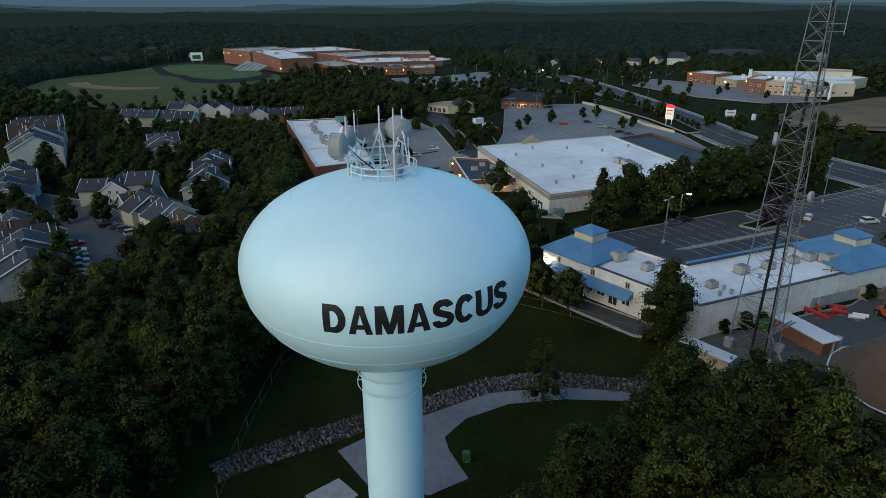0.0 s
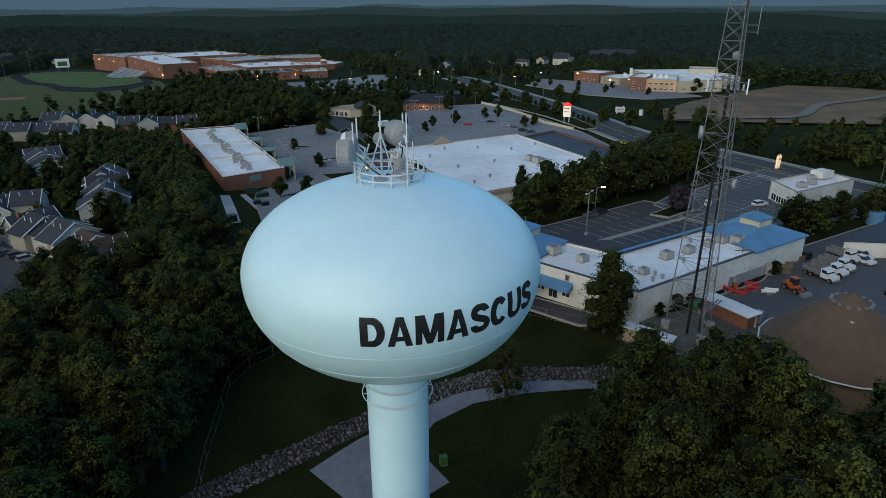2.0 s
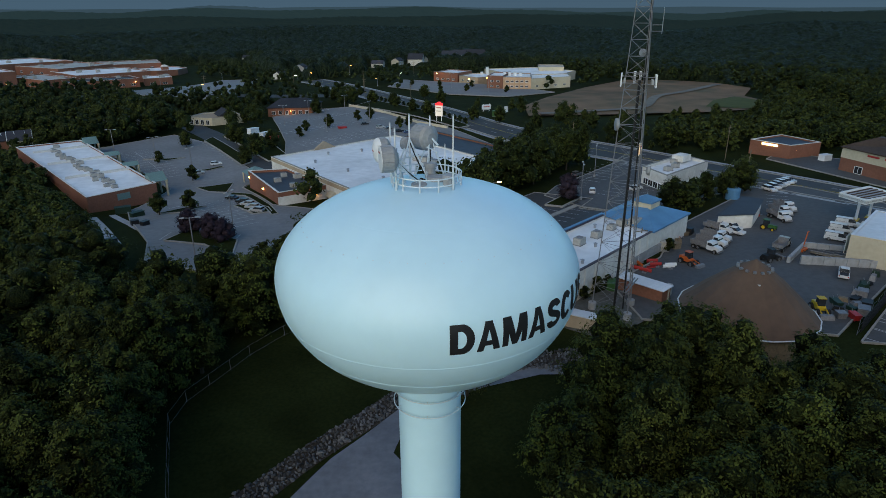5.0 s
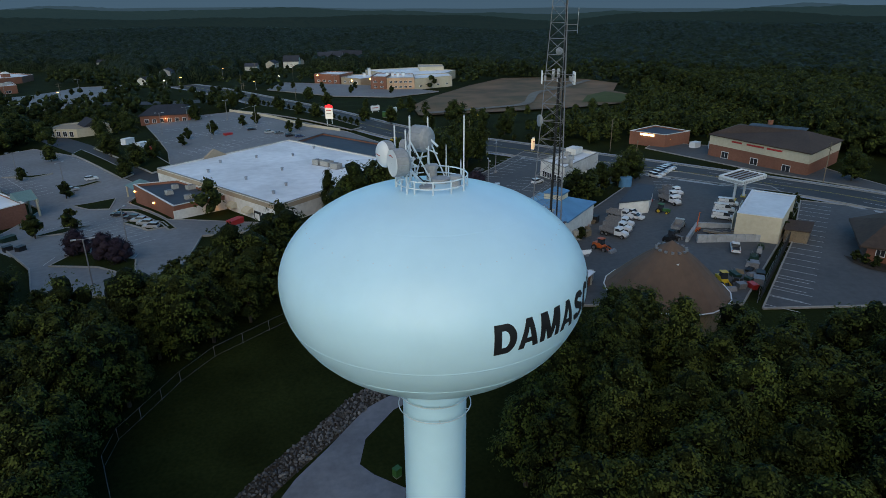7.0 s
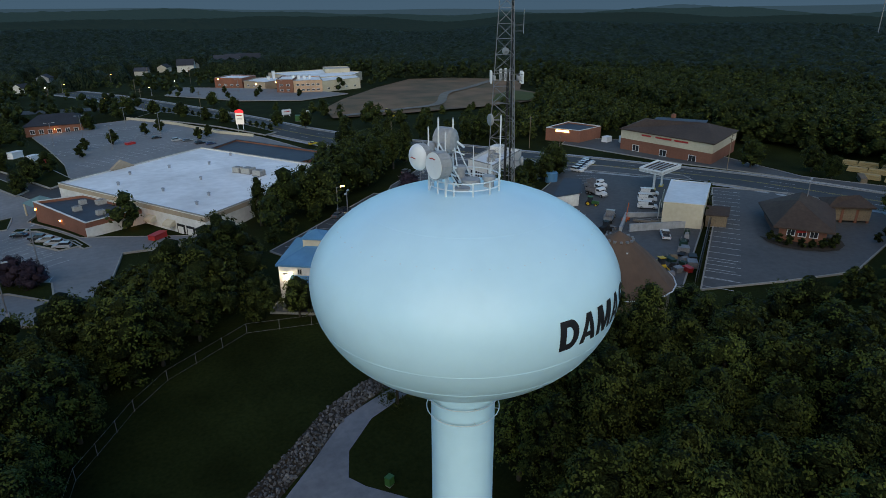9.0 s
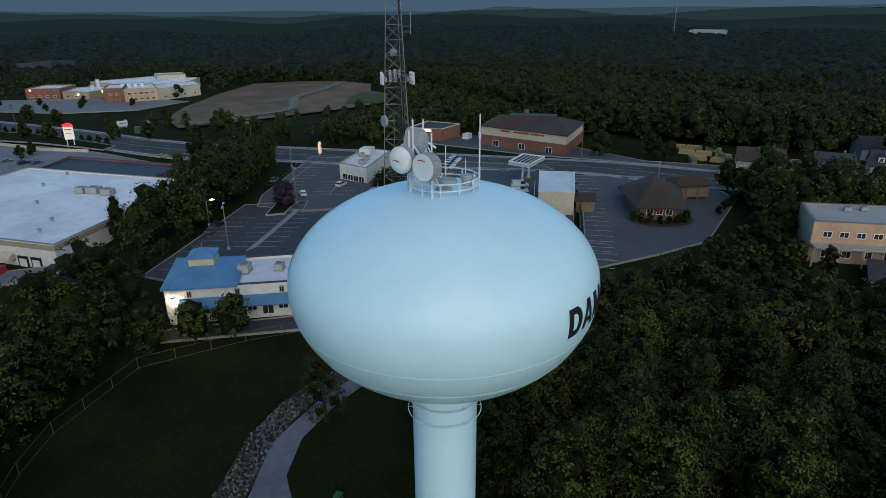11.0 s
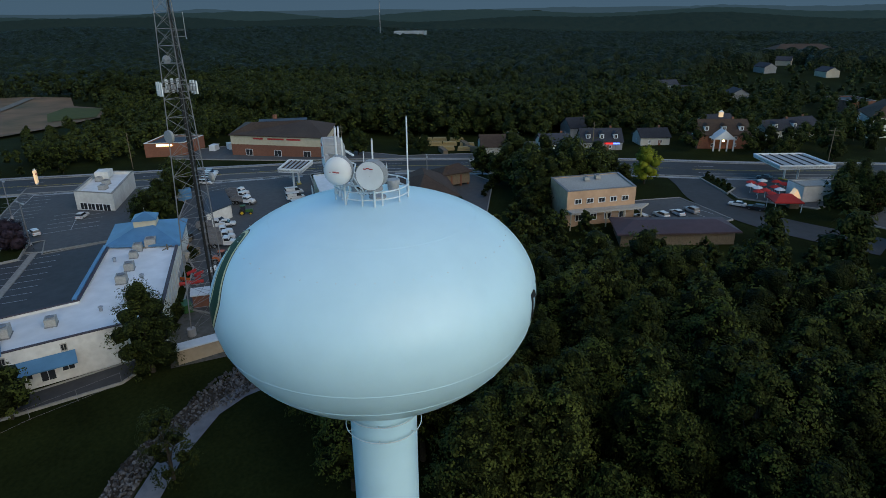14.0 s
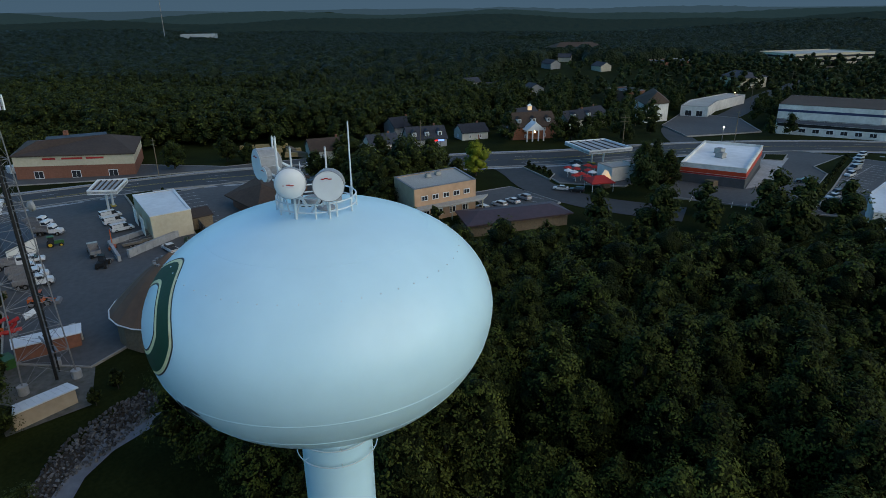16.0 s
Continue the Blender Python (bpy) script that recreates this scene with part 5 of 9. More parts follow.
bank, bl_, bh_ = hip_building("brick_bank", [(87.4, 27.6), (91.2, 21.4), (104.6, 28.0), (97.4, 36.0)], 0, 2.2, ((94.5, 28.8), (100.2, 31.2), 3.2), M_BRICK, M_BROWNROOF, "low brick bank under a wide brown hip roof", over=1.2, wins=((0, 1.2, 1.2, 1.1, 3), (1, 1.2, 1.2, 1.1, 4)))
part("sign_panel", Shape().box((bl_[0][0] * .5 + bl_[1][0] * .5 - .25, bl_[0][1] * .5 + bl_[1][1] * .5 - .15, 1.75), (.15, 2.2, .6), math.atan2(3.8, -6.2) + math.pi / 2), M_RED, bank, "red sign panel under the eaves")
drv, dl_, dh_ = hip_building("drive_through", [(104.6, 27.6), (110.2, 22.8), (113.8, 26), (108.8, 31.2)], 2.0, 2.7, ((107, 27.8), (111.5, 26.0), 1.5), M_WOOD, M_BROWNROOF, "brown drive-through canopy on brick piers", over=.6)
for x, y in ((106.4, 26.2), (108.4, 24.5), (110.2, 23.2), (108.6, 30.4), (110.8, 28.4), (113, 26.4)):
    rod("pier", (x - drv.location.x, y - drv.location.y, -3.0), (x - drv.location.x, y - drv.location.y, .2), .3, M_BRICK, drv)
drape("island", [(86.2, 30.2), (84.6, 27.6), (84.4, 25.0), (85.8, 22.2), (88.2, 20.0), (91, 18.9), (94, 19.4), (96.6, 21.4), (95.6, 23.2), (91.2, 21.2), (87.2, 27.6)], 0.26, M_BARK, 2, label="mulched bed in front of the bank")

tan, tl, th = flat_building("tan_office", [(84.2, -2.4), (91.3, -14.5), (101.9, -10.8), (94, 1.9)], -.4, 6.4, M_PEACH, M_HVAC, "two-storey peach office block with a grey roof", parapet=.12, coping=M_STEEL)
windows_on(tan, tl[0], tl[1], 4.8, 1.3, .9, 5)
windows_on(tan, tl[1], tl[2], 4.8, 1.3, .9, 4)
windows_on(tan, tl[0], tl[1], 1.6, 1.3, 1.2, 4)
part("walkway_roof", Shape().prism([(tl[0][0] - 1.8, tl[0][1] - 1.1), (tl[1][0] - 1.6, tl[1][1] - 1.4), (tl[1][0] + 1.5, tl[1][1] - 2.6), (tl[1][0] + .2, tl[1][1] + .2), tl[0]], 3.0, 3.35), M_HVAC, tan, "grey roof over the walkway")
for k in range(5):
    p = Vector((tl[0][0] - 1.6, tl[0][1] - 1.0)).lerp(Vector((tl[1][0] - 1.4, tl[1][1] - 1.3)), k / 4)
    rod("column", (p.x, p.y, -1), (p.x, p.y, 3.05), .15, M_CREAMWALL, tan)
for x, y in ((94, -5), (96, -7)):
    hvac(6.3, x, y, 1.2, 20, .6)
pur, pl2, ph2 = hip_building("maroon_roofed_hall", [(77, -12.5), (83.5, -31.5), (90, -29.5), (85, -11)], -.3, 1.7, ((82, -14.5), (86, -28.5), 1.1), M_WOOD, M_PURPLE, "long low hall with a maroon metal roof", over=.8)

sev, vl, vh = flat_building("corner_shop", [(111.6, -63.8), (104, -75.6), (128.8, -92), (136, -79.8)], .1, 4.5, M_WHITEWALL, M_WHITEROOF, "corner shop with a striped fascia and white flat roof", parapet=.5, coping=M_WHITEWALL, band=(1.0, 1.9, M_FASCIA))
vlc = shrink(vl, -.05)
part("red_stripe", Shape().prism(vlc, vh - 2.35, vh - 2.0), M_RED, sev)
part("dark_wall", Shape().prism(shrink(vl, -.03), -.5, vh - 2.4), M_ASPHALT, sev, "grey lower wall")
for x, y, s_ in ((118, -76, 2.0), (123, -78, 2.0)):
    hvac(4.0, x, y, s_, 30, 1.1)
make_canopy("station_canopy", [(122, -45), (126, -57), (138, -53), (134.5, -41.5)], 5.2, "white-edged canopy with dark red beams at the filling station", [(127, -50), (132.5, -48.5)])
gs, gsl, gsh = flat_building("station_kiosk", [(112, -48), (115, -55), (120.5, -53), (117.5, -46)], 0, 3.2, M_WHITEWALL, M_HVAC, "small kiosk of the filling station", parapet=.2)
lt, ltl, lth = flat_building("pale_warehouse", [(74.5, -84), (86.5, -91.5), (98, -104), (84, -116), (70, -100)], -.5, 3.6, M_WHITEWALL, M_METALROOF, "pale blue-grey metal warehouse", parapet=.1, coping=M_METALROOF)
lamp_on(84.3, -90.4, 3.0, M_LAMPW, 10, (1, .95, .85), "white flood lamp on a warehouse wall", .25)
bs, bsl, bsh = flat_building("shopping_plaza", [(180, -124), (163, -150), (155, -176), (163, -181), (171, -153.4), (188, -128)], -2.0, 1.7, M_WHITEWALL, M_DARKROOF, "low shop plaza with a dark awning front", parapet=.1, band=(.1, 1.1, M_CABLE), coping=M_DARKROOF)
for a_, e_, n in (((180, -124), (163, -150), 7), ((163, -150), (155, -176), 6)):
    windows_on(bs, (e_[0] - bs.location.x, e_[1] - bs.location.y), (a_[0] - bs.location.x, a_[1] - bs.location.y), 1.5, 2.0, 1.3, n, 1.5)
    windows_on(bs, (a_[0] - bs.location.x, a_[1] - bs.location.y), (e_[0] - bs.location.x, e_[1] - bs.location.y), 1.5, 2.0, 1.3, n, 1.5)
bs2, b2l, b2h = flat_building("plaza_hall", [(188.2, -128), (171.2, -153.4), (163.2, -181), (186, -192), (198, -166), (212, -146)], -2.0, 6.6, M_WHITEWALL, M_BROWNROOF, "large pale hall with a brown roof behind the plaza", parapet=.05, band=(1.6, 2.4, M_NAVY), coping=M_BROWNROOF)
wbn, wbl, wbh = hip_building("white_barn_shop", [(209, -88.5), (214, -99), (230, -103), (227, -90)], -3, 4.0, ((214, -94), (227, -97), 4.2), M_WHITEWALL, M_BROWNROOF, "white gabled shop with a brown roof", wins=((0, 2.5, 1.2, 1.2, 2),))
wl1, w1l, w1h = flat_building("white_garages", [(224, -108), (219, -117), (236, -128), (256, -150), (262, -144), (240, -118)], -3, 1.4, M_WHITEWALL, M_HVAC, "low white workshop building", parapet=.2)
windows_on(wl1, w1l[0], w1l[1], 1.6, 2.4, 2.2, 2)
rb, rbl, rbh = flat_building("brick_store", [(262, -98), (268, -108), (284, -104), (279, -92)], -4, 2.5, M_BRICK, M_DARKROOF, "brick building among trees", parapet=.3)
cbk, cbl, cbh = hip_building("corner_bank", [(306, -172), (314, -190), (330, -184), (322, -168)], -3, 3.5, ((314, -178), (324, -177), 3.0), M_CREAMWALL, M_SHINGLE, "pale bank with a dark hip roof", wins=((0, 1.6, 1.6, 1.6, 4),))
ofc, ofl, ofh = flat_building("office_block", [(415, -262), (432, -330), (470, -320), (452, -252)], -3, 8.5, M_CREAMWALL, M_HVAC, "three-storey concrete office block with window bands", parapet=.6)
for zz in (2.2, 5.4, 8.6):
    part("window_band", Shape().prism(shrink(ofl, -.06), zz, zz + 1.4), M_GLASS, ofc, "dark window band")
tmp, tpl, tph = hip_building("long_hall", [(515, -112), (522, -160), (545, -156), (538, -108)], 2, 8, ((527, -120), (533, -148), 5), M_WHITEWALL, M_BROWNROOF, "long white hall with a brown roof")
lowred, lrl, lrh = flat_building("brick_shops", [(420, -170), (428, -200), (450, -196), (442, -164)], -2, 4, M_BRICK, M_DARKROOF, "low brick shops in the distance", parapet=.4, coping=M_WHITEWALL)

# north: banks by the supermarket, schools
bk1, k1l, k1h = flat_building("cream_bank", [(-55, 252), (-44, 246), (-32, 252), (-38, 266), (-50, 262)], -8, -4.2, M_CREAMWALL, M_TANBAND, "cream bank building with a flat roof", parapet=.4)
windows_on(bk1, k1l[0], k1l[1], 1.8, 1.6, 2.0, 4)
part("gable_roof", Shape().add([(2, -6, 3.8), (10, -3, 3.8), (6, 6, 3.8), (-1, 3, 3.8), (6, -4.5, 6.4), (2.5, 4.5, 6.4)], [(0, 1, 4), (1, 2, 5, 4), (2, 3, 5), (3, 0, 4, 5)]), M_SHINGLE, bk1, "dark gabled entrance roof")
bk2, k2l, k2h = hip_building("brick_restaurant", [(-22, 266), (-2, 264), (3, 282), (-17, 286)], -7.5, -3.6, ((-16, 275), (-4, 274), 3.2), M_BRICK, M_SHINGLE, "brick restaurant with a dark hip roof and lit porch", wins=((0, 1.6, 1.5, 1.6, 6),))
lamp_on(-12, 264, -5.0, M_LAMPO, 20, label="sodium porch lamp glowing orange")
SCHOOL = "brick school block with a pale flat roof"
for poly, z1, roof, n in (([(-354, 593), (-303, 555), (-270, 598), (-320, 640)], -2.0, M_HVAC, 5), ([(-292, 538), (-216, 440), (-196, 458), (-268, 556)], 0.4, M_WHITEROOF, 6), ([(-300, 585), (-255, 545), (-200, 590), (-250, 640)], -1.5, M_WHITEROOF, 0),
                          ([(-212, 484), (-176, 446), (-160, 462), (-196, 500)], -5.0, M_HVAC, 4), ([(-235, 560), (-190, 520), (-160, 560), (-205, 605)], -3.2, M_HVAC, 4), ([(-158, 437), (-119, 461), (-130, 482), (-170, 458)], -6.2, M_DARKROOF, 6),
                          ([(-196, 520), (-165, 478), (-120, 505), (-150, 550)], -5.0, M_WHITEROOF, 3), ([(-196, 560), (-128, 590), (-140, 632), (-212, 606)], -4.6, M_HVAC, 5), ([(-118, 470), (-100, 478), (-106, 500), (-124, 494)], -7.6, M_WHITEROOF, 2),
                          ([(-152, 562), (-140, 551), (-124, 548), (-109, 556), (-104, 575), (-120, 596), (-144, 590)], -8.4, M_WHITEROOF, 4)):
    sb, sl_, sh2 = flat_building("school", poly, -14.5, z1, M_BRICK, roof, SCHOOL, parapet=.6, coping=M_WHITEWALL, group="school blocks")
    windows_on(sb, sl_[0], sl_[1], sh2 - 4.0, 3, 1.5, n)
    sr_ = random.Random(int(poly[0][1]))
    for k in range(3):
        q = Vector(poly[0]).lerp(Vector(poly[2]), .25 + .25 * k)
        hvac(z1 - .6, q.x + sr_.uniform(-4, 4), q.y + sr_.uniform(-4, 4), sr_.uniform(2.0, 3.6), 40, 1.5)
cup = base("roof_cupola", -121, 566, z=-8.8, label="small brick cupola with a white cap on the school roof", category="cupola")
part("drum", Shape().box((0, 0, 1.2), (5, 5, 2.8), .5), M_BRICK, cup)
part("cap", Shape().box((0, 0, 3.2), (6, 6, 1.4), .5, .3), M_WHITEWALL, cup)
for x, y, z in ((-352, 590, -6), (-344, 585, -6), (-322, 569, -7), (-216, 438.5, -7), (-176, 444.5, -8), (-185, 455, -8), (-158, 435.5, -8.4), (-146, 443, -8.4), (-133, 451, -8.4), (-121, 458, -8.4), (-150, 560, -10), (-128, 588, -8), (-201, 452, -8)):
    lamp_on(x, y, z, M_LAMPO, 0, label="sodium lamp on the school wall", r=.34)
st = base("grandstand", -262, 478, rz=-46, label="grey aluminium grandstand beside the football field", category="grandstand")
for k in range(9):
    part("tier", Shape().box((0, -8 + 1.6 * k, .5 + .75 * k), (60, 1.6, .5)), M_GALV, st)
sb_ = base("scoreboard", -375, 575, rz=30, label="white scoreboard on posts", category="scoreboard")
part("board", Shape().box((0, 0, 8), (12, .6, 8)), M_RADOME, sb_)
part("display", Shape().box((0, -.35, 7.5), (8, .2, 4)), M_TGREEN, sb_)
for x in (-4, 4):
    rod("post", (x, 0, -1), (x, 0, 4), .3, M_STEEL, sb_)
E1 = [([(78, 372), (91, 360), (104, 374), (92, 387)], 1.0, M_BRICK, M_WHITEROOF, 4), ([(92, 360), (100, 345), (122, 356), (116, 372), (104, 374)], -.6, M_TANBAND, M_WHITEROOF, 3), ([(99.5, 323), (107, 317.2), (118, 338), (110, 343)], 2.7, M_BRICK, M_WHITEROOF, 2),
      ([(107.2, 317), (122.5, 312.5), (131, 336), (118.2, 338)], 2.0, M_PEACH, M_WHITEROOF, 5), ([(122.8, 313), (150, 320), (156, 338), (131, 336)], 1.2, M_CREAMWALL, M_WHITEROOF, 4), ([(110, 343), (152, 340), (172, 362), (160, 396), (118, 392), (122, 356)], .4, M_CREAMWALL, M_WHITEROOF, 3),
      ([(150, 372), (166, 368), (172, 384), (156, 390)], 2.6, M_CREAMWALL, M_HVAC, 2)]
for poly, z1, wall, roof, n in E1:
    eb, el, eh = flat_building("elementary_school", poly, -5, z1, wall, roof, "low school building with pale flat roofs", parapet=.4, group="school by the main road")
    windows_on(eb, el[0], el[1], 1.9, 1.7, 1.0, n)
    if z1 > 1.8:
        windows_on(eb, el[0], el[1], 4.7, 1.7, 1.0, n)
for x, y, h_ in ((112, 330, 3.6), (115, 329, 3.6), (118, 328, 3.4), (121, 327, 3.4), (108, 352, 4.6), (104, 350, 2.0)):
    sk = base("vent_stack", x, y, z=.2, label="tall white boxed vent stack on the school roof", category="vent", group="school vent stacks")
    part("shaft", Shape().box((0, 0, h_ / 2), (1.5, 1.2, h_)), M_RADOME, sk)
    part("cap", Shape().box((0, 0, h_ + .1), (1.8, 1.5, .2)), M_GALV, sk)
for x, y, z in ((79, 367, 0.5), (92, 336, -.5), (101, 328, .8), (106, 322, .8)):
    lamp_on(x, y, z, M_LAMPO, 25, label="sodium lamp on the school wall", r=.45)


# ---- houses ----
def make_house(name, x, y, rz, w, d, h, rh, wall, roof, label, floors=2, group="", category="house", dormers=0, chimney=True, z=None):
    """A gabled house: ridge along its own x."""
    b = base(name, x, y, rz, z=z, label=label, category=category, group=group)
    co, si = math.cos(radians(rz)), math.sin(radians(rz))
    CLEAR.append([(x + u * co - v * si, y + u * si + v * co) for u, v in ((-w / 2 - 1, -d / 2 - 1), (w / 2 + 1, -d / 2 - 1), (w / 2 + 1, d / 2 + 1), (-w / 2 - 1, d / 2 + 1))])
    if group == "far houses":
        r_ = math.hypot(x, y)
        ux, uy = -x / r_, -y / r_
        CLEAR.append([(x - uy * 9 - ux * 8, y + ux * 9 - uy * 8), (x + uy * 9 - ux * 8, y - ux * 9 - uy * 8), (x + uy * 9 + ux * 46, y - ux * 9 + uy * 46), (x - uy * 9 + ux * 46, y + ux * 9 + uy * 46)])
    a, c = w / 2, d / 2
    vs = [(u, v, z_) for u in (-a, a) for v, z_ in ((-c, -2), (c, -2), (c, h), (0, h + rh - .12), (-c, h))]
    part("wall", Shape().add(vs, [(0, 4, 3, 2, 1), (5, 6, 7, 8, 9), (0, 5, 9, 4), (1, 2, 7, 6)]), wall, b)
    e, o = .3, .45
    sl = rh / c
    vs = []
    for u in (-a - e, a + e):
        for v, z_ in ((-c - o, h - o * sl), (0, h + rh), (c + o, h - o * sl)):
            vs += [(u, v, z_), (u, v, z_ + .2)]
    part("roof", Shape().add(vs, [(1, 7, 9, 3), (3, 9, 11, 5), (0, 2, 8, 6), (2, 4, 10, 8), (0, 6, 7, 1), (4, 5, 11, 10), (0, 1, 3, 2), (2, 3, 5, 4), (6, 8, 9, 7), (8, 10, 11, 9)]), roof, b)
    for f in range(floors):
        zz = (1.5 + 2.7 * f) * UNIT
        if zz > h - .45:
            break
        windows_on(b, (-a, -c), (a, -c), zz, .68, .95, 2)
        if chimney or floors < 3:
            windows_on(b, (a, -c), (a, c), zz, .68, .95, 1 if group == "far houses" else 2)
        if group != "far houses":
            windows_on(b, (-a, c), (-a, -c), zz, .68, .95, 1)
    part("door", Shape().box((a * .3, -c - .03, .75), (.72, .08, 1.5)), M_BRICK, b)
    if group == "town houses":
        for u in (-a - e, a + e):
            for q in (-1, 1):
                rod("rake_trim", (u, q * (c + o), h - o * sl + .1), (u, 0, h + rh + .12), .1, M_RADOME, b)
        for q in (-.5, .4):
            rod("roof_vent", (a * q, c * .4, h + rh * .55), (a * q, c * .4, h + rh + .2), .07, M_RADOME, b)
    if chimney:
        part("chimney", Shape().box((a * .55, c * .3, h + rh), (.55, .55, 1.2)), M_BRICK, b)
    for k in range(dormers):
        u = -a + w * (k + .5) / dormers
        dm = part("dormer", Shape().box((u, -c * .62, h + rh * .42), (1.3, 1.6, 1.5)), M_RADOME, b)
        part("dormer_roof", Shape().add([(u - .85, -c * .62 - 1, h + rh * .42 + .7), (u + .85, -c * .62 - 1, h + rh * .42 + .7), (u, -c * .62 - 1, h + rh * .42 + 1.4), (u - .85, 0, h + rh * .42 + .7), (u + .85, 0, h + rh * .42 + .7), (u, 0, h + rh * .42 + 1.4)],
                                        [(0, 1, 2), (0, 2, 5, 3), (1, 4, 5, 2), (3, 5, 4)]), roof, dm)
        window(b, u, -c * .62 - .83, h + rh * .42, .8, 1.0, -90)
    return b


M_SIDE2 = mat("cream_siding", (0.42, 0.38, 0.30), (0.36, 0.32, 0.26), rough=0.75, scale=1.0, bump=0.05, rand=0.15)
M_SIDE3 = mat("grey_siding", (0.27, 0.27, 0.27), (0.22, 0.22, 0.22), rough=0.75, scale=1.0, bump=0.05, rand=0.15)


def house_row(a, b, n, d, h, rh, face_left, seed, walls, label, stagger=1.2):
    """n joined houses from a to b, their gables across the row."""
    rr = random.Random(seed)
    v = Vector((b[0] - a[0], b[1] - a[1]))
    L = v.length / n
    v.normalize()
    rz = math.degrees(math.atan2(v.y, v.x))
    for k in range(n):
        off = (stagger if k % 2 else 0) * (1 if face_left else -1)
        c = Vector(a) + v * L * (k + .5) + Vector((-v.y, v.x)) * off
        hh = (h + rr.uniform(-.5, .6)) * UNIT
        cross = rr.random() < .25
        make_house("town_house", c.x, c.y, rz + (180 if not face_left else 0) + (90 if cross else 0), L + .02 if not cross else d, d if not cross else L + .02, hh, (rh + rr.uniform(-.3, .5)) * UNIT, walls[k % len(walls)], M_SHINGLE if rr.random() < .9 else M_BROWNROOF,
                   label, floors=int(h / 2.7), group="town houses", chimney=rr.random() < .08)


W1 = [M_SIDING, M_SIDE2, M_SIDING]
TH = "joined town house with pale siding and a dark shingled roof"
house_row((-139, 116), (-170, 152), 7, 13, 8.6, 4.6, True, 1, W1, TH)
house_row((-115, 81), (-131, 102), 4, 9, 5.6, 3.0, True, 2, W1, TH)
house_row((-103, 91), (-88, 97), 3, 8, 5.4, 2.4, False, 3, [M_SIDE2, M_SIDING], TH)
house_row((-82, 82), (-64.5, 72), 4, 8.5, 5.4, 3.0, False, 4, W1, TH)
house_row((-62, 68), (-49, 58.5), 3, 9, 5.4, 3.2, False, 5, [M_SIDING, M_SIDE3], TH)
house_row((-71, 90), (-88, 122), 6, 8.5, 5.6, 3.2, False, 6, W1, TH)
house_row((-70, 41), (-95, 65), 6, 9.5, 5.6, 3.4, True, 8, [M_SIDE3, M_SIDING], TH)
house_row((-108, 131), (-124, 150), 4, 9, 5.4, 3.0, False, 9, W1, TH)
house_row((-172, 196), (-144, 204), 4, 10, 5.2, 3.2, False, 10, W1, TH)
house_row((-136, 222), (-108, 232), 4, 10, 5.2, 3.2, False, 11, [M_BRICK, M_SIDING], TH)
house_row((-100, 236), (-72, 246), 4, 10, 5.2, 3.2, False, 12, [M_BRICK, M_SIDE3], TH)
house_row((-170, 226), (-142, 232), 4, 10, 5.2, 3.2, False, 13, W1, TH)
HS = "detached house with pale siding and a dark gabled roof"
for x, y, rz, w, d, h, rh, wall, roof, dm in ((149, 24, -70, 11, 9, 3.4, 3.0, M_SIDING, M_BROWNROOF, 0), (157, 9, -70, 9, 8, 3.0, 2.6, M_SIDING, M_SHINGLE, 0), (162, -4, -75, 12, 8, 3.2, 3.6, M_SIDE3, M_SHINGLE, 3),
                                               (172, -19, -70, 9, 7, 3.0, 2.4, M_SIDING, M_SHINGLE, 0), (173, -38, -76, 15, 10, 5.0, 4.2, M_BRICK, M_BROWNROOF, 3),
                                               (194, -58, -60, 14, 8, 4.0, 3.0, M_SIDING, M_SHINGLE, 2), (206, -66, -55, 12, 8, 4.0, 3.0, M_SIDE3, M_SHINGLE, 0), (200, -40, -60, 10, 8, 4, 3, M_SIDING, M_SHINGLE, 0), (182, 4, -60, 9, 8, 4, 3, M_SIDE3, M_SHINGLE, 0)):
    make_house("house", x, y, rz, w, d, h * .84, rh * .84, wall, roof, HS if wall != M_BRICK else "brick house with dormers and a lit white portico", floors=1 if h < 4.5 else 2, group="houses along the road", dormers=dm)
rr = random.Random(21)
for x, y in ((330, 68), (352, 92), (345, 40), (310, 20), (318, -40), (350, -30), (410, -90), (460, -110), (300, -60), (392, -120),
             (60, 520), (80, 540), (104, 556), (130, 560), (152, 548), (-20, 470), (8, 500), (-5, 540), (30, 520), (240, 640), (-420, 640), (-470, 560), (-500, 680), (-440, 760), (-300, 790), (-180, 760), (-350, 860), (-60, 700),
             (560, 40), (640, -160), (600, -220), (560, -300), (500, -380), (300, -300), (360, -330), (250, -220), (270, -250)):
    make_house("house", x, y, rr.uniform(0, 180), rr.uniform(9, 12), rr.uniform(7, 8.5), rr.uniform(3.0, 4.0), 2.2, rr.choice([M_SIDE3, M_SIDE2, M_SIDE3, M_SIDING]), M_SHINGLE, "far house with pale walls half hidden by trees", floors=2, group="far houses", chimney=False)


for x, y in ((94, 524), (133, 564), (147, 579), (160, 586), (165, 575)):
    make_house("house", x, y, -20, 13, 11, 5.5, 4.2, M_SIDING, M_SHINGLE, "large pale gabled house beyond the school", floors=2, group="far houses", chimney=False)


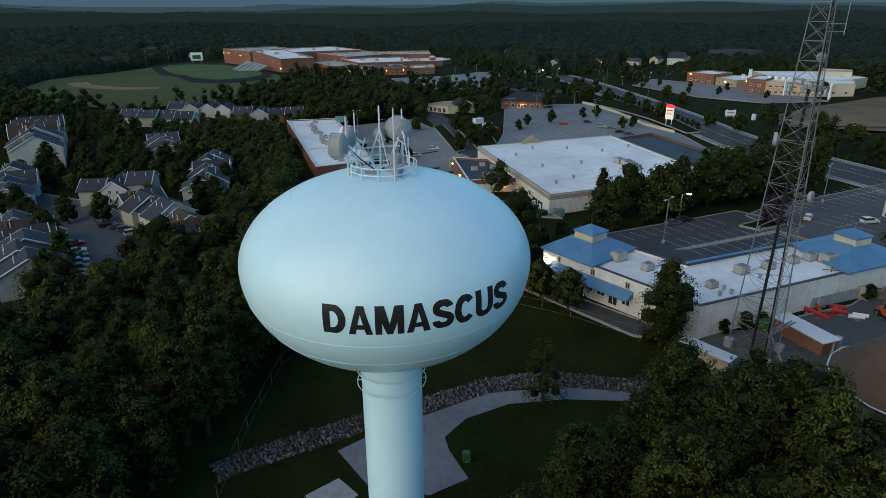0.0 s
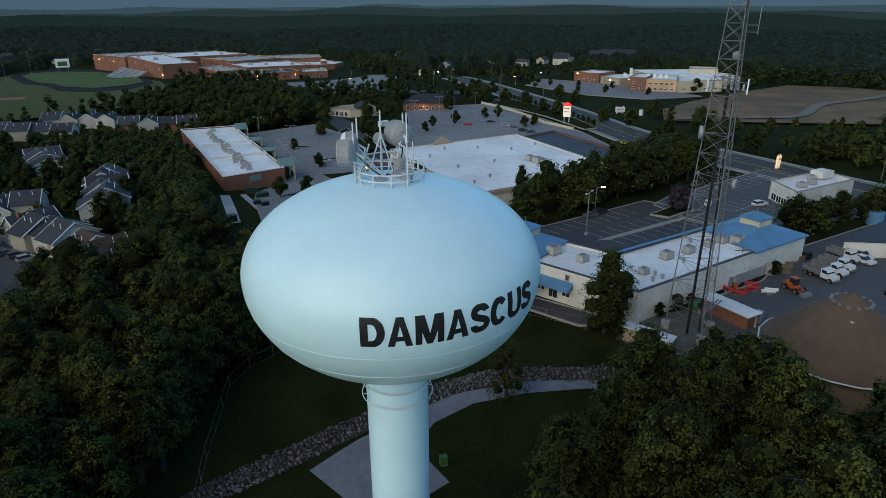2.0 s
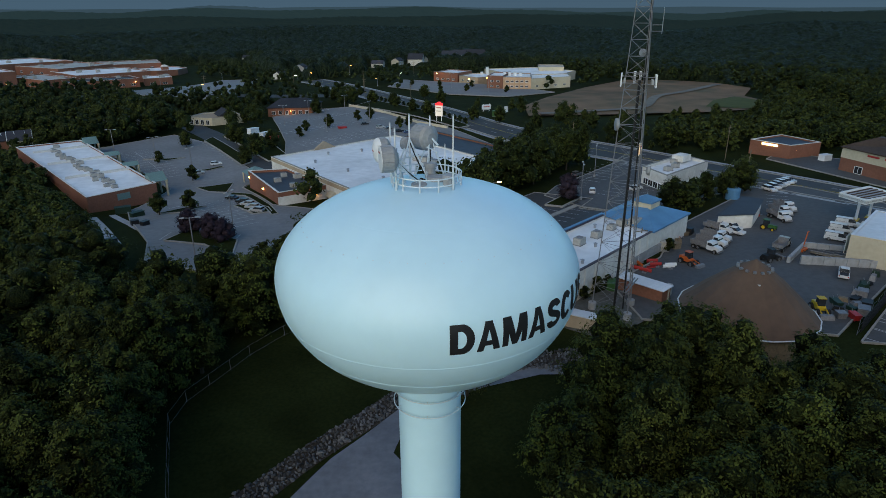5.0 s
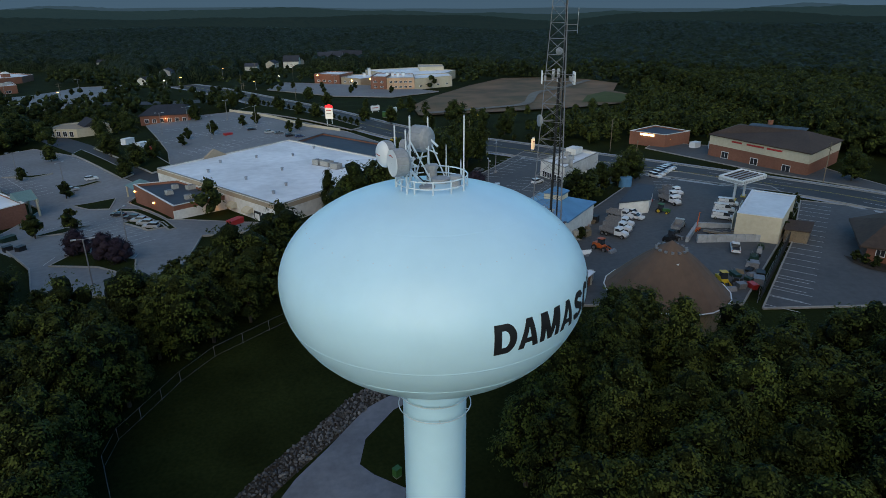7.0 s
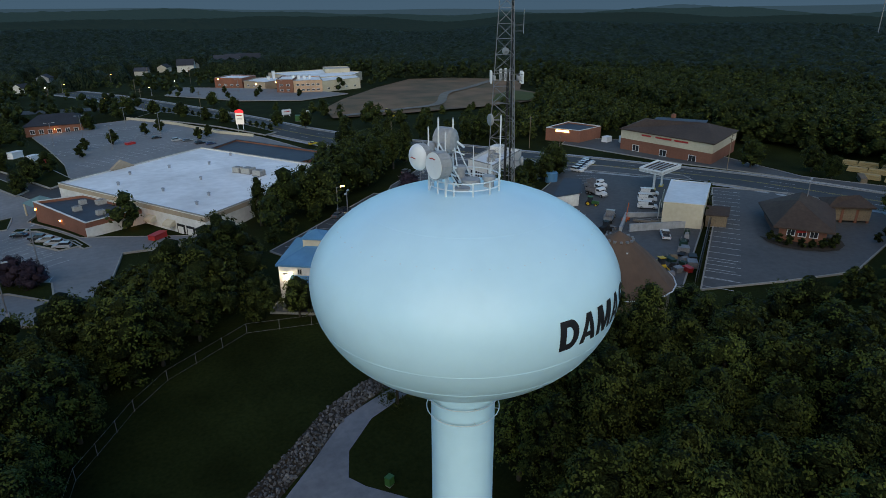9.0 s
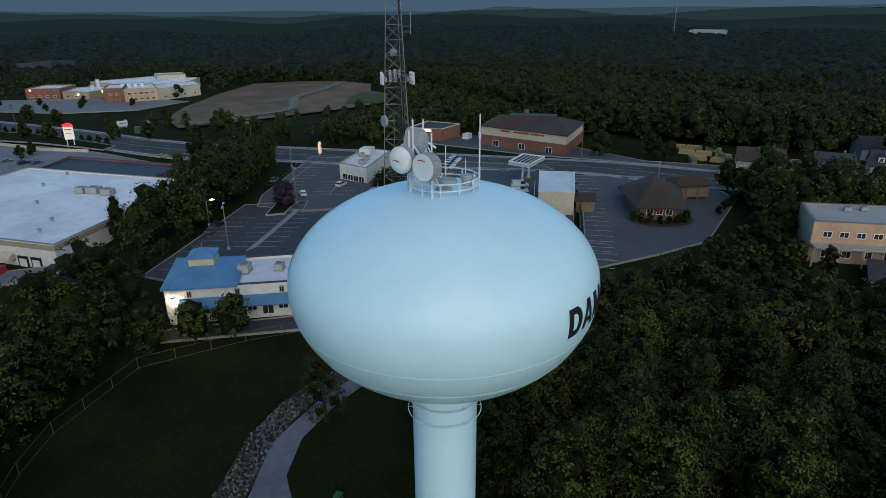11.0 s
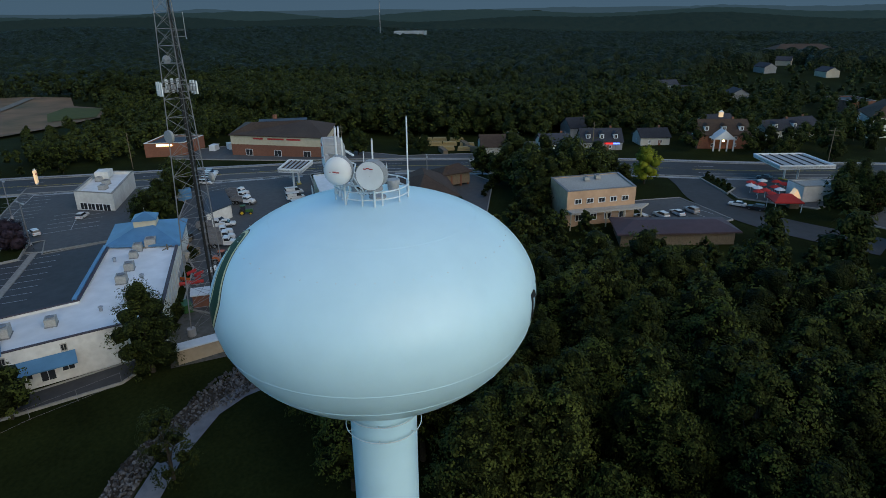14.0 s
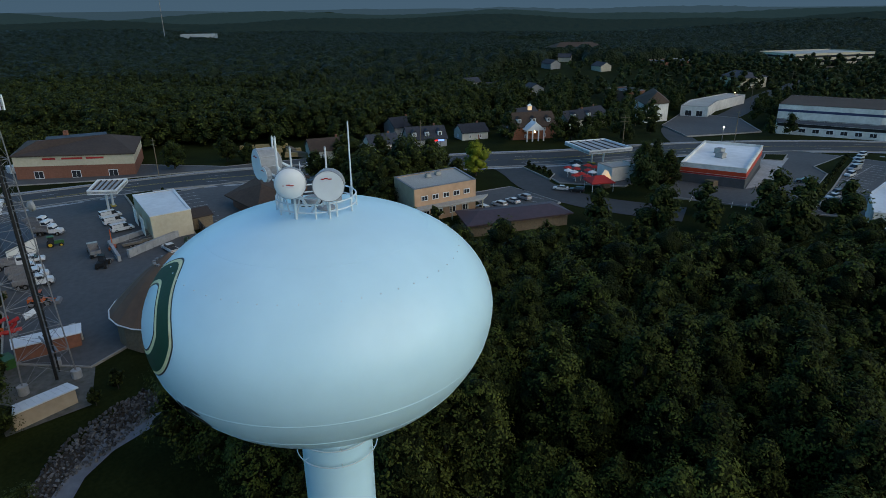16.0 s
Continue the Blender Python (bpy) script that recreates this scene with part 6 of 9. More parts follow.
# ---- lattice mast ----
def make_mast():
    m = base("lattice_mast", 33.6, 38.0, z=-.85, label="tall grey steel lattice communications mast", category="mast")
    legs = [(-2.6, 1.8), (0.5, -2.4), (3.0, 1.3)]
    top, k_top = 52.0, .28
    def at(i, z):
        k = 1 - (1 - k_top) * min(z / 44, 1)
        return (legs[i][0] * k - .003 * z, legs[i][1] * k + .003 * z, z)
    levels = [0, 3.2, 6.4, 9.4, 12.3, 15.1, 17.8, 20.3, 22.7, 25.0, 27.2, 29.3, 31.3, 33.2, 35.1, 36.9, 38.7, 40.4, 42.1, 43.8, 45.5, 47.2, 48.9, 50.5, 52]
    for i in range(3):
        part("footing", Shape().tube((*legs[i], -.6), (*legs[i], .45), .55, 12), M_CONC, m, "round concrete footing")
        for z0, z1 in zip(levels, levels[1:]):
            rod("leg", at(i, z0), at(i, z1), .08 - .0007 * z0, M_STEEL, m)
    for z0, z1 in zip(levels, levels[1:]):
        for i in range(3):
            j = (i + 1) % 3
            rod("brace", at(i, z0), at(j, z1), .023, M_STEEL, m)
            rod("brace", at(j, z0), at(i, z1), .023, M_STEEL, m)
            rod("strut", at(i, z1), at(j, z1), .032, M_STEEL, m)
    lad = [(1.2, .2), (1.6, .55)]
    for x, y in lad:
        rod("ladder_rail", (x, y, .5), (x * .35 - .15, y * .35 + .15, 50), .035, M_STEEL, m)
    for k in range(90):
        z = .8 + .53 * k
        f = 1 - .65 * (z - .5) / 49.5
        rod("ladder_rung", (lad[0][0] * f - .003 * z, lad[0][1] * f + .003 * z, z), (lad[1][0] * f - .003 * z, lad[1][1] * f + .003 * z, z), .02, M_STEEL, m)
    rod("feed_line", (-.75, -.9, 0), (-.2, -.3, 30.5), .17, M_CABLE, m)
    rod("feed_line", (1.0, -.2, 0), (.35, -.05, 46), .10, M_CABLE, m)
    for k in range(14):
        z = 1.5 + 2.1 * k
        f = z / 30.5
        rod("clamp", (-.75 + .55 * f, -.9 + .6 * f, z), (0.5 - .3 * f, .2 - .1 * f, z), .03, M_STEEL, m)
    # antenna frames
    for az, r, z in ((150, 2.0, 30.5), (-25, 1.7, 30.4), (60, 1.6, 30.6)):
        a = radians(az)
        c = Vector((r * math.cos(a), r * math.sin(a), z))
        t_ = Vector((-math.sin(a), math.cos(a), 0))
        for dz in (-.4, .4):
            rod("antenna_arm", (.3 * math.cos(a), .3 * math.sin(a), z + dz), c + Vector((0, 0, dz)), .05, M_STEEL, m)
            rod("antenna_bar", c - t_ * .8 + Vector((0, 0, dz)), c + t_ * .8 + Vector((0, 0, dz)), .045, M_STEEL, m)
        for k in (-.65, 0, .65):
            p = c + t_ * k + Vector((math.cos(a), math.sin(a), 0)) * .15
            part("panel_antenna", Shape().box((p.x, p.y, p.z), (.13, .3, 1.5 if k else 1.6), a), M_RADOME, m, "white panel antenna")
            part("radio_box", Shape().box((p.x - .4 * math.cos(a), p.y - .4 * math.sin(a), p.z - .1), (.22, .28, .55), a), M_DISH, m)
    for z, a, r_ in ((25.2, 165, .75), (19.6, -35, .6), (33.5, 60, .45)):
        a = radians(a)
        d = Vector((math.cos(a), math.sin(a), 0))
        c = d * 2.1 + Vector((0, 0, z))
        rod("dish_arm", d * .5 + Vector((0, 0, z)), c, .05, M_STEEL, m)
        s = Shape().lathe([(.02, -.28), (r_ * .6, -.16), (r_, 0), (r_, .3), (.02, .34)], 20)
        rot_ = d.to_track_quat("Z", "Y").to_matrix()
        s.v = [tuple(rot_ @ Vector(p) + c) for p in s.v]
        part("dish", s, M_DISH, m, "small grey drum dish")
    for z, a in ((41.5, 150), (36.0, -20), (44.5, 20)):
        a = radians(a)
        c = Vector((1.9 * math.cos(a), 1.9 * math.sin(a), z))
        rod("side_arm", (.3 * math.cos(a), .3 * math.sin(a), z), c, .04, M_STEEL, m)
        rod("side_arm", (.3 * math.cos(a), .3 * math.sin(a), z + .7), c + Vector((0, 0, .7)), .04, M_STEEL, m)
        rod("dipole", c - Vector((0, 0, .3)), c + Vector((0, 0, 2.6)), .04, M_GALV, m)
    rod("ice_bridge", (0.8, -.2, 2.6), (4.6, 3.6, 2.6), .12, M_STEEL, m)
    rod("ice_bridge", (1.1, -.5, 2.6), (4.9, 3.3, 2.6), .12, M_STEEL, m)


make_mast()

# ---- on the tower's crown ----
def face_dish(fx, fy, fz, az, r, depth, domed, text):
    off = depth + (.05 + r * .5 if domed else .08)
    make_dish(fx - off * .6 * math.cos(radians(az)), fy - off * .6 * math.sin(radians(az)), fz, az, r, depth, domed, text)


face_dish(-2.45, .6, 30.67, 188, .66, .3, True, "white domed microwave dish on the tower's crown")
face_dish(-2.3, -1.0, 30.56, 182, .66, .55, False, "deep round microwave dish with a flat pale cover")
face_dish(.25, 2.35, 30.95, 122, .7, .75, False, "large shrouded microwave dish high on the crown")
face_dish(-.8, 2.05, 30.7, 130, .34, .12, False, "small grey drum dish on the crown")
for x, y, h, r in ((-1.78, .62, 3.2, .055), (-1.75, -.86, 3.2, .055), (-.62, 1.5, 3.45, .065), (.59, 1.93, 3.25, .06), (1.07, -1.52, 3.8, .05), (1.2, .9, 1.9, .035), (1.55, -.2, 1.3, .03)):
    make_whip(x, y, h, r, "tall pale whip antenna on the tower's crown")
frm = base("antenna_frame", 0, 0, z=ZT, label="welded frame of pale struts carrying the dishes", category="frame")
for p, q in (((-1.78, .62, .05), (-1.1, .3, 1.9)), ((-1.75, -.86, .05), (-1.2, -.5, 1.8)), ((-.62, 1.5, 2.2), (.2, .5, .1)), ((-.62, 1.5, 2.2), (-1.3, 1.0, .1)), ((.59, 1.93, 2.3), (.1, .6, .1)), ((.59, 1.93, 2.3), (1.2, 1.0, .1)), ((.59, 1.93, 2.3), (-.3, 1.7, .1)),
             ((-1.78, .62, 1.7), (-.4, .4, .1)), ((-1.75, -.86, 1.6), (-.5, -.3, .1)), ((-1.75, -.86, 1.6), (-1.1, .1, .1)), ((-.62, 1.5, 1.2), (.59, 1.93, 1.2)), ((-1.78, .62, 1.2), (-.62, 1.5, 1.2)), ((-1.78, .62, 1.0), (-1.75, -.86, 1.0))):
    rod("strut", p, q, .04, M_RAIL, frm)
cb = Shape()
for line in (curve_line([(-.62, 1.5, 2.0), (-.2, 1.2, .9), (.2, .6, .2), (.5, .2, .1)], 6), curve_line([(.59, 1.9, 2.0), (.5, 1.5, .9), (.2, 1.0, .3), (.5, .3, .1)], 6), curve_line([(-1.75, -.8, 1.6), (-1.0, -.5, .8), (-.3, -.1, .15)], 6)):
    for p, q in zip(line, line[1:]):
        cb.tube(p, q, .035, 5)
part("cable", cb, M_CABLE, frm, "sagging black feed cables")

# ---- vehicles ----
PAINT = {}


def paint(color):
    if color not in PAINT:
        rgb = {"white": (.62, .63, .64), "silver": (.36, .37, .38), "black": (.015, .015, .018), "grey": (.1, .105, .11), "blue": (.03, .05, .12), "red": (.3, .02, .02), "green": (.03, .11, .03),
               "yellow": (.6, .42, .03), "orange": (.5, .15, .02), "tan": (.3, .26, .2)}[color]
        PAINT[color] = mat("car_paint_" + color, rgb, tuple(v * .9 for v in rgb), rough=.3, scale=1, bump=0, spec=.5, metal=.0)
    return PAINT[color]


PROFILE = {
    "sedan": (4.7, 1.8, [(-2.3, .3), (-2.35, .8), (-2.2, .98), (-1.5, 1.02), (1.0, .98), (2.1, .84), (2.33, .6), (2.3, .3)], [(-1.75, 1.0), (-1.05, 1.42), (.25, 1.42), (1.1, .97)]),
    "suv": (4.7, 1.88, [(-2.3, .35), (-2.35, .95), (-2.25, 1.12), (.95, 1.1), (2.1, 1.02), (2.33, .75), (2.3, .35)], [(-2.2, 1.1), (-1.95, 1.68), (.15, 1.7), (.98, 1.08)]),
    "pickup": (5.7, 1.98, [(-2.8, .45), (-2.85, 1.05), (-.6, 1.12), (1.4, 1.12), (2.6, 1.06), (2.83, .8), (2.8, .45)], [(-.75, 1.1), (-.6, 1.75), (.75, 1.78), (1.5, 1.1)]),
    "van": (5.5, 2.0, [(-2.7, .4), (-2.75, 1.2), (1.5, 1.2), (2.5, 1.05), (2.73, .8), (2.7, .4)], [(-2.7, 1.18), (-2.62, 2.1), (1.0, 2.1), (1.75, 1.18)]),
}
PROTO = {}


def wheel_meshes(r, w):
    key = ("wheel", r, w)
    if key not in PROTO:
        PROTO[key] = (Shape().tube((0, -w / 2, 0), (0, w / 2, 0), r, 14).mesh("wheel", M_TYRE), Shape().tube((0, -w / 2 - .01, 0), (0, w / 2 + .01, 0), r * .6, 10).mesh("rim", M_RIM))
    return PROTO[key]


def wheels(v, xs, y, r, w=.24):
    ty, ri = wheel_meshes(r, w)
    for x in xs:
        for s_ in (-1, 1):
            o = part("wheel", ty, None, v)
            o.location = (x, s_ * y, r)
            part("rim", ri, None, o)


def vehicle(kind, color, x, y, rz, label, group="parked cars"):
    key = (kind, color)
    m = Matrix.Translation((x, y, H(x, y) + (.32 if x < 40 and y > 95 else .17))) @ Matrix.Rotation(radians(rz), 4, "Z")
    if key in PROTO:
        c = copy_thing(PROTO[key], m)
        return tagged(c, label, group=group)
    L, W, body, cab = PROFILE[kind]
    v = base(kind if kind != "suv" else "car", x, y, label=label, category={"van": "van", "pickup": "pickup truck"}.get(kind, "car"), group=group)
    v.matrix_world = m
    v.scale = (UNIT, UNIT, UNIT)
    part("body", Shape().side(body, W), paint(color), v)
    part("glasshouse", Shape().side(cab, W * .94, (1.3, .84)), M_GLASS, v, "dark tinted windows")
    zt = max(z for _, z in cab)
    x0, x1 = [p[0] for p in cab if p[1] > zt - .05][0], [p[0] for p in cab if p[1] > zt - .05][-1]
    part("roof", Shape().box(((x0 + x1) / 2, 0, zt + .02), (x1 - x0 + .15, W * .8, .07)), paint(color), v)
    if kind == "van":
        part("side_panel", Shape().box((-1.2, 0, 1.6), (2.7, W * .93, .8)), paint(color), v)
    if kind == "pickup":
        part("bed", Shape().box((-1.8, 0, 1.09), (1.9, W * .8, .1)), M_BLACK, v, "dark open load bed")
    wheels(v, (-L * .3, L * .31), W / 2 - .12, .34 if kind in ("sedan", "suv") else .4)
    for s_ in (-1, 1):
        part("headlight", Shape().box((L / 2 - .06, s_ * W * .36, .72), (.1, .35, .16)), M_RADOME, v)
        part("taillight", Shape().box((-L / 2 + .02, s_ * W * .4, .85), (.06, .2, .22)), M_RED, v)
    PROTO[key] = v
    return v


def dump_truck(x, y, rz, label, cabc="white", bed=True):
    m = Matrix.Translation((x, y, H(x, y) + .17)) @ Matrix.Rotation(radians(rz), 4, "Z")
    key = ("dump", cabc, bed)
    if key in PROTO:
        return tagged(copy_thing(PROTO[key], m), label)
    v = base("dump_truck", x, y, label=label, category="truck", group="works trucks")
    v.matrix_world = m
    v.scale = (UNIT, UNIT, UNIT)
    part("hood", Shape().side([(1.9, .6), (1.9, 1.75), (3.2, 1.55), (3.4, 1.2), (3.4, .6)], 1.7), paint(cabc), v)
    part("cab", Shape().side([(.4, .7), (.35, 2.6), (1.55, 2.6), (1.95, 1.7), (1.95, .7)], 2.2), paint(cabc), v)
    part("cab_glazing", Shape().side([(.6, 1.75), (.6, 2.4), (1.62, 2.4), (1.93, 1.78)], 2.24), M_GLASS, v, "dark cab windows")
    part("chassis", Shape().box((-.4, 0, .75), (6.8, .9, .3)), M_STEEL, v)
    part("bumper", Shape().box((3.45, 0, .65), (.2, 2.2, .4)), M_STEEL, v)
    if bed:
        b = Shape()
        for c, s_ in (((-1.8, 0, 1.15), (4.0, 2.2, .12)), ((-1.8, 1.1, 1.65), (4.0, .1, 1.0)), ((-1.8, -1.1, 1.65), (4.0, .1, 1.0)), ((.2, 0, 1.9), (.1, 2.2, 1.5)), ((-3.8, 0, 1.55), (.1, 2.2, .8))):
            b.box(c, s_)
        part("dump_bed", b, M_STEEL, v, "grey steel tipping bed")
    else:
        part("box_body", Shape().box((-1.8, 0, 1.9), (4.0, 2.2, 1.7)), paint(cabc), v)
    wheels(v, (-2.9, -1.7, 2.5), 1.0, .5, .35)
    PROTO[key] = v
    return v


def loader(x, y, rz, color, label, name="wheel_loader"):
    v = base(name, x, y, rz, label=label, category="machine", group="yard machines")
    v.scale = (UNIT, UNIT, UNIT)
    part("body", Shape().side([(-2.2, .7), (-2.2, 1.7), (-.4, 1.9), (.6, 1.3), (.6, .7)], 1.5), color, v)
    part("cab", Shape().box((-.3, 0, 2.2), (1.3, 1.3, 1.4), 0, .88), M_GLASS, v, "glazed cab")
    part("cab_roof", Shape().box((-.3, 0, 2.95), (1.4, 1.4, .1)), color, v)
    for s_ in (-.6, .6):
        part("arm", Shape().tube((.3, s_, 1.3), (2.6, s_, .7), .12, 6), color, v)
    part("bucket", Shape().side([(2.5, .2), (2.6, 1.0), (3.2, .9), (3.5, .15)], 2.4), M_STEEL, v)
    wheels(v, (-1.5, 1.2), .95, .65, .45)
    return v


def tractor(x, y, rz):
    v = base("tractor", x, y, rz, label="green farm tractor with yellow wheels", category="tractor", group="yard machines")
    v.scale = (UNIT, UNIT, UNIT)
    part("hood", Shape().box((1.1, 0, 1.15), (2.2, .8, .8), 0, .92), M_TGREEN, v)
    part("cab", Shape().box((-.5, 0, 1.9), (1.3, 1.3, 1.5), 0, .9), M_GLASS, v, "glazed cab")
    part("cab_roof", Shape().box((-.5, 0, 2.7), (1.5, 1.5, .14)), M_TGREEN, v)
    for xx, r, w in ((-.8, .8, .45), (1.5, .5, .3)):
        for s_ in (-1, 1):
            o = part("wheel", Shape().tube((xx, s_ * .85 - w / 2, r), (xx, s_ * .85 + w / 2, r), r, 16), M_TYRE, v)
            part("rim", Shape().tube((xx, s_ * .85 - w / 2 - .02, r), (xx, s_ * .85 + w / 2 + .02, r), r * .55, 10), M_YELLOW, o)


rr = random.Random(5)
COLORS = ["white", "silver", "black", "grey", "blue", "silver", "black", "grey", "white", "red"]


def cars(pts, rz, kinds=("sedan", "suv"), colors=COLORS, what="car parked in a marked bay"):
    for x, y in pts:
        c, k = rr.choice(colors), rr.choice(kinds)
        vehicle(k, c, x, y, rz + rr.uniform(-4, 4), c + " " + what)


court = [(-79.4, 63.7), (-75.9, 60.2), (-73.6, 57.9), (-71.3, 55.5), (-69.1, 53.3), (-66.9, 51.2), (-64.9, 49.2), (-62.9, 47.0), (-61.1, 44.7), (-59.4, 42.3), (-57.8, 40.0)]
cars([(x - 2.0, y - 1.6) for x, y in court], 42, what="car parked nose-in round the court")
cars([(-83.6, 73.8), (-80.2, 72.6), (-77.0, 71.2), (-74.1, 69.4), (-71.0, 66.9), (-68.6, 64.6), (-66.3, 62.2), (-64.4, 59.3)], 55, what="car parked nose-in round the court")
cars([(-121, 97.5), (-123.5, 101), (-144.2, 139.3), (-140, 147.2), (-131, 92)], 30, what="car parked by the town houses")
cars([(-25.5, 126.5), (-22.3, 119.5), (-20.9, 116.2), (-19.6, 113.0), (-18.4, 109.8)], 150, colors=["silver", "black", "silver", "white", "white"])
cars([(-34, 169), (-38.2, 161)], 20, ("suv",), ["white", "silver"], "car standing alone in the shop lot")
cars([(22.4, 206.4), (25.3, 203.3), (28.1, 196.7), (17.3, 215.7), (31, 194)], 10, colors=["silver", "black", "grey", "blue"])
vehicle("sedan", "yellow", 60.4, 174.8, 20, "yellow car parked beside the road")
vehicle("suv", "white", 58.3, 97.1, 65, "white car in the restaurant's lot")
vehicle("suv", "white", 68.9, 96.0, 20, "white car beside the restaurant")
cars([(62.5, 115.1), (31.6, 90.4), (34.0, 92.6)], 35, colors=["black", "grey"], what="car parked at the lot's edge")
cars([(139.4, -126.3), (135.4, -122.8), (131.2, -119.8), (127.0, -116.6), (122.4, -113.0), (116.0, -107.6)], 120, ("suv", "van"), ["white", "silver", "white"])
cars([(99.6, -93.8), (96.6, -91.2), (90.4, -86.2), (93.2, -88.8)], 120, colors=["black", "black", "white", "grey"])
cars([(109.4, -92.4)], 60, colors=["black"])
cars([(106.8, -35.0), (104.9, -38.2), (131.9, -44.3)], 70, colors=["white", "grey", "black"], what="car by the filling station")
cars([(91.6, -15.9), (94.2, -19.7), (96.9, -22.8), (99.4, -25.6)], 35, colors=["silver", "black", "white", "grey"], what="car behind the tan office")
vehicle("pickup", "white", 134.5, 27, -72, "white pickup on the main road")
vehicle("pickup", "white", 72, 39.4, 45, "white pickup parked behind the retaining wall")
for x, y in ((83.5, 52.8), (87.6, 56.2), (91.2, 58.6)):
    vehicle("van", "white", x, y, -48, "white service van outside the garage", "service vans")
for x, y, c_ in ((97, 86.2, "white"), (99.6, 87.8, "white"), (102, 89.2, "silver"), (104.2, 90.6, "white"), (106.2, 91.6, "white"), (107.8, 92.6, "silver")):
    vehicle("suv", c_, x, y, -84, c_ + " car in the works yard", "service vans")
for x, y, rz in ((59.4, 55.0, -66), (62.0, 57.2, -62), (64.2, 59.2, -58), (67.5, 63.1, -60), (83.0, 66.2, -88), (88.7, 71.4, -90), (85.8, 69.2, -88)):
    dump_truck(x, y, rz, "white dump truck with a grey steel bed")
vehicle("pickup", "white", 70.7, 64, -76, "white pickup beside the dump trucks")
vehicle("pickup", "white", 69.4, 61.6, -62, "white pickup beside the dump trucks")
dump_truck(72.0, 52.4, 34, "grey dump truck standing in the yard", "tan")
loader(53.0, 50.4, -73, M_ORANGE, "orange wheel loader with a bucket")
loader(59.6, 30.4, -110, M_YELLOW, "yellow excavator behind the dome", "excavator")
loader(66.4, 48.1, 10, M_CABLE, "black mower standing in the yard", "mower")
lf = base("boom_lift", 74.2, 50.3, rz=20, label="orange boom lift with its arm raised", category="machine", group="yard machines")
part("chassis", Shape().box((0, 0, .45), (1.6, 1.1, .5)), M_ORANGE, lf)
rod("boom", (.2, 0, .6), (1.0, .1, 3.4), .09, M_ORANGE, lf)
rod("boom", (1.0, .1, 3.4), (1.7, .2, 3.2), .07, M_ORANGE, lf)
wheels(lf, (-.5, .5), .5, .25, .2)
for x, y, rz in ((75.4, 47.4, -54), (77.6, 45.0, -54), (79.4, 44.8, -50)):
    tr = base("flatbed_trailer", x, y, rz, label="low steel flatbed trailer by the block wall", category="trailer", group="yard trailers")
    part("deck", Shape().box((0, 0, .55), (3.2, 1.3, .12)), M_WOOD, tr)
    part("drawbar", Shape().tube((1.6, 0, .5), (2.5, 0, .4), .06, 6), M_STEEL, tr)
    for q in (-.62, .62):
        rod("side_rail", (-1.6, q, .95), (1.6, q, .95), .035, M_STEEL, tr)
    wheels(tr, (-.4, .3), .6, .26, .18)
tractor(77.0, 62.0, -60)
cl_r = random.Random(17)
for x, y in ((63.2, 31.5), (64.0, 29.7), (62.4, 27.6), (61.0, 28.4), (66.0, 30.8), (67.1, 32.2), (68.4, 33.4), (71.1, 34.9), (70.0, 33.8), (73.0, 36.0), (75.0, 37.1), (76.6, 38.2), (72.2, 35.8), (65.2, 32.4), (62.2, 30.0), (54.0, 60.2), (55.2, 58.6), (52.6, 56.6), (57.0, 59.8), (60.4, 63.0), (62.6, 64.4), (74.6, 66.2), (72.4, 66.6)):
    kind_ = cl_r.choice(("attachment", "attachment", "spreader"))
    it = base(kind_, x, y, cl_r.uniform(0, 180), label="dark steel machine attachment stored in the yard" if kind_ == "attachment" else "rusty salt spreader stored in the yard", category="machine part", group="stored attachments")
    tone = cl_r.choice((M_CABLE, M_CABLE, M_BIN, M_WOOD, M_STEEL, M_CABLE, M_RED))
    w_, d_2, h_2 = cl_r.uniform(.9, 1.7), cl_r.uniform(.6, 1.1), cl_r.uniform(.5, 1.1)
    part("hopper" if kind_ == "spreader" else "frame", Shape().box((0, 0, h_2 * .55), (w_, d_2, h_2 * .8), 0, 1.25 if kind_ == "spreader" else .7), tone, it)
    for q in (-.4, .4):
        rod("skid", (-w_ * .6, d_2 * q, .1), (w_ * .6, d_2 * q, .1), .06, M_CABLE, it)
    rod("lever", (w_ * .3, 0, h_2 * .4), (w_ * .55, .1, h_2 * 1.3), .04, M_STEEL, it)
loader(112, 217, 40, M_YELLOW, "yellow digger on the building site", "excavator")
loader(109.3, 204, 10, M_YELLOW, "yellow digger on the building site", "excavator")


def plough(x, y, rz, color, label):
    v = base("snow_plough", x, y, rz, label=label, category="plough blade", group="stored plough blades")
    v.scale = (UNIT, UNIT, UNIT)
    part("blade", Shape().side([(0, .1), (-.15, .5), (0, .95), (.12, .95), (-.03, .5), (.12, .1)], 2.6), color, v)
    for s_ in (-.6, .6):
        rod("push_arm", (-.05, s_, .4), (-1.1, s_ * .4, .25), .06, M_STEEL, v)
    part("hitch", Shape().box((-1.1, 0, .3), (.25, .8, .3)), M_STEEL, v)


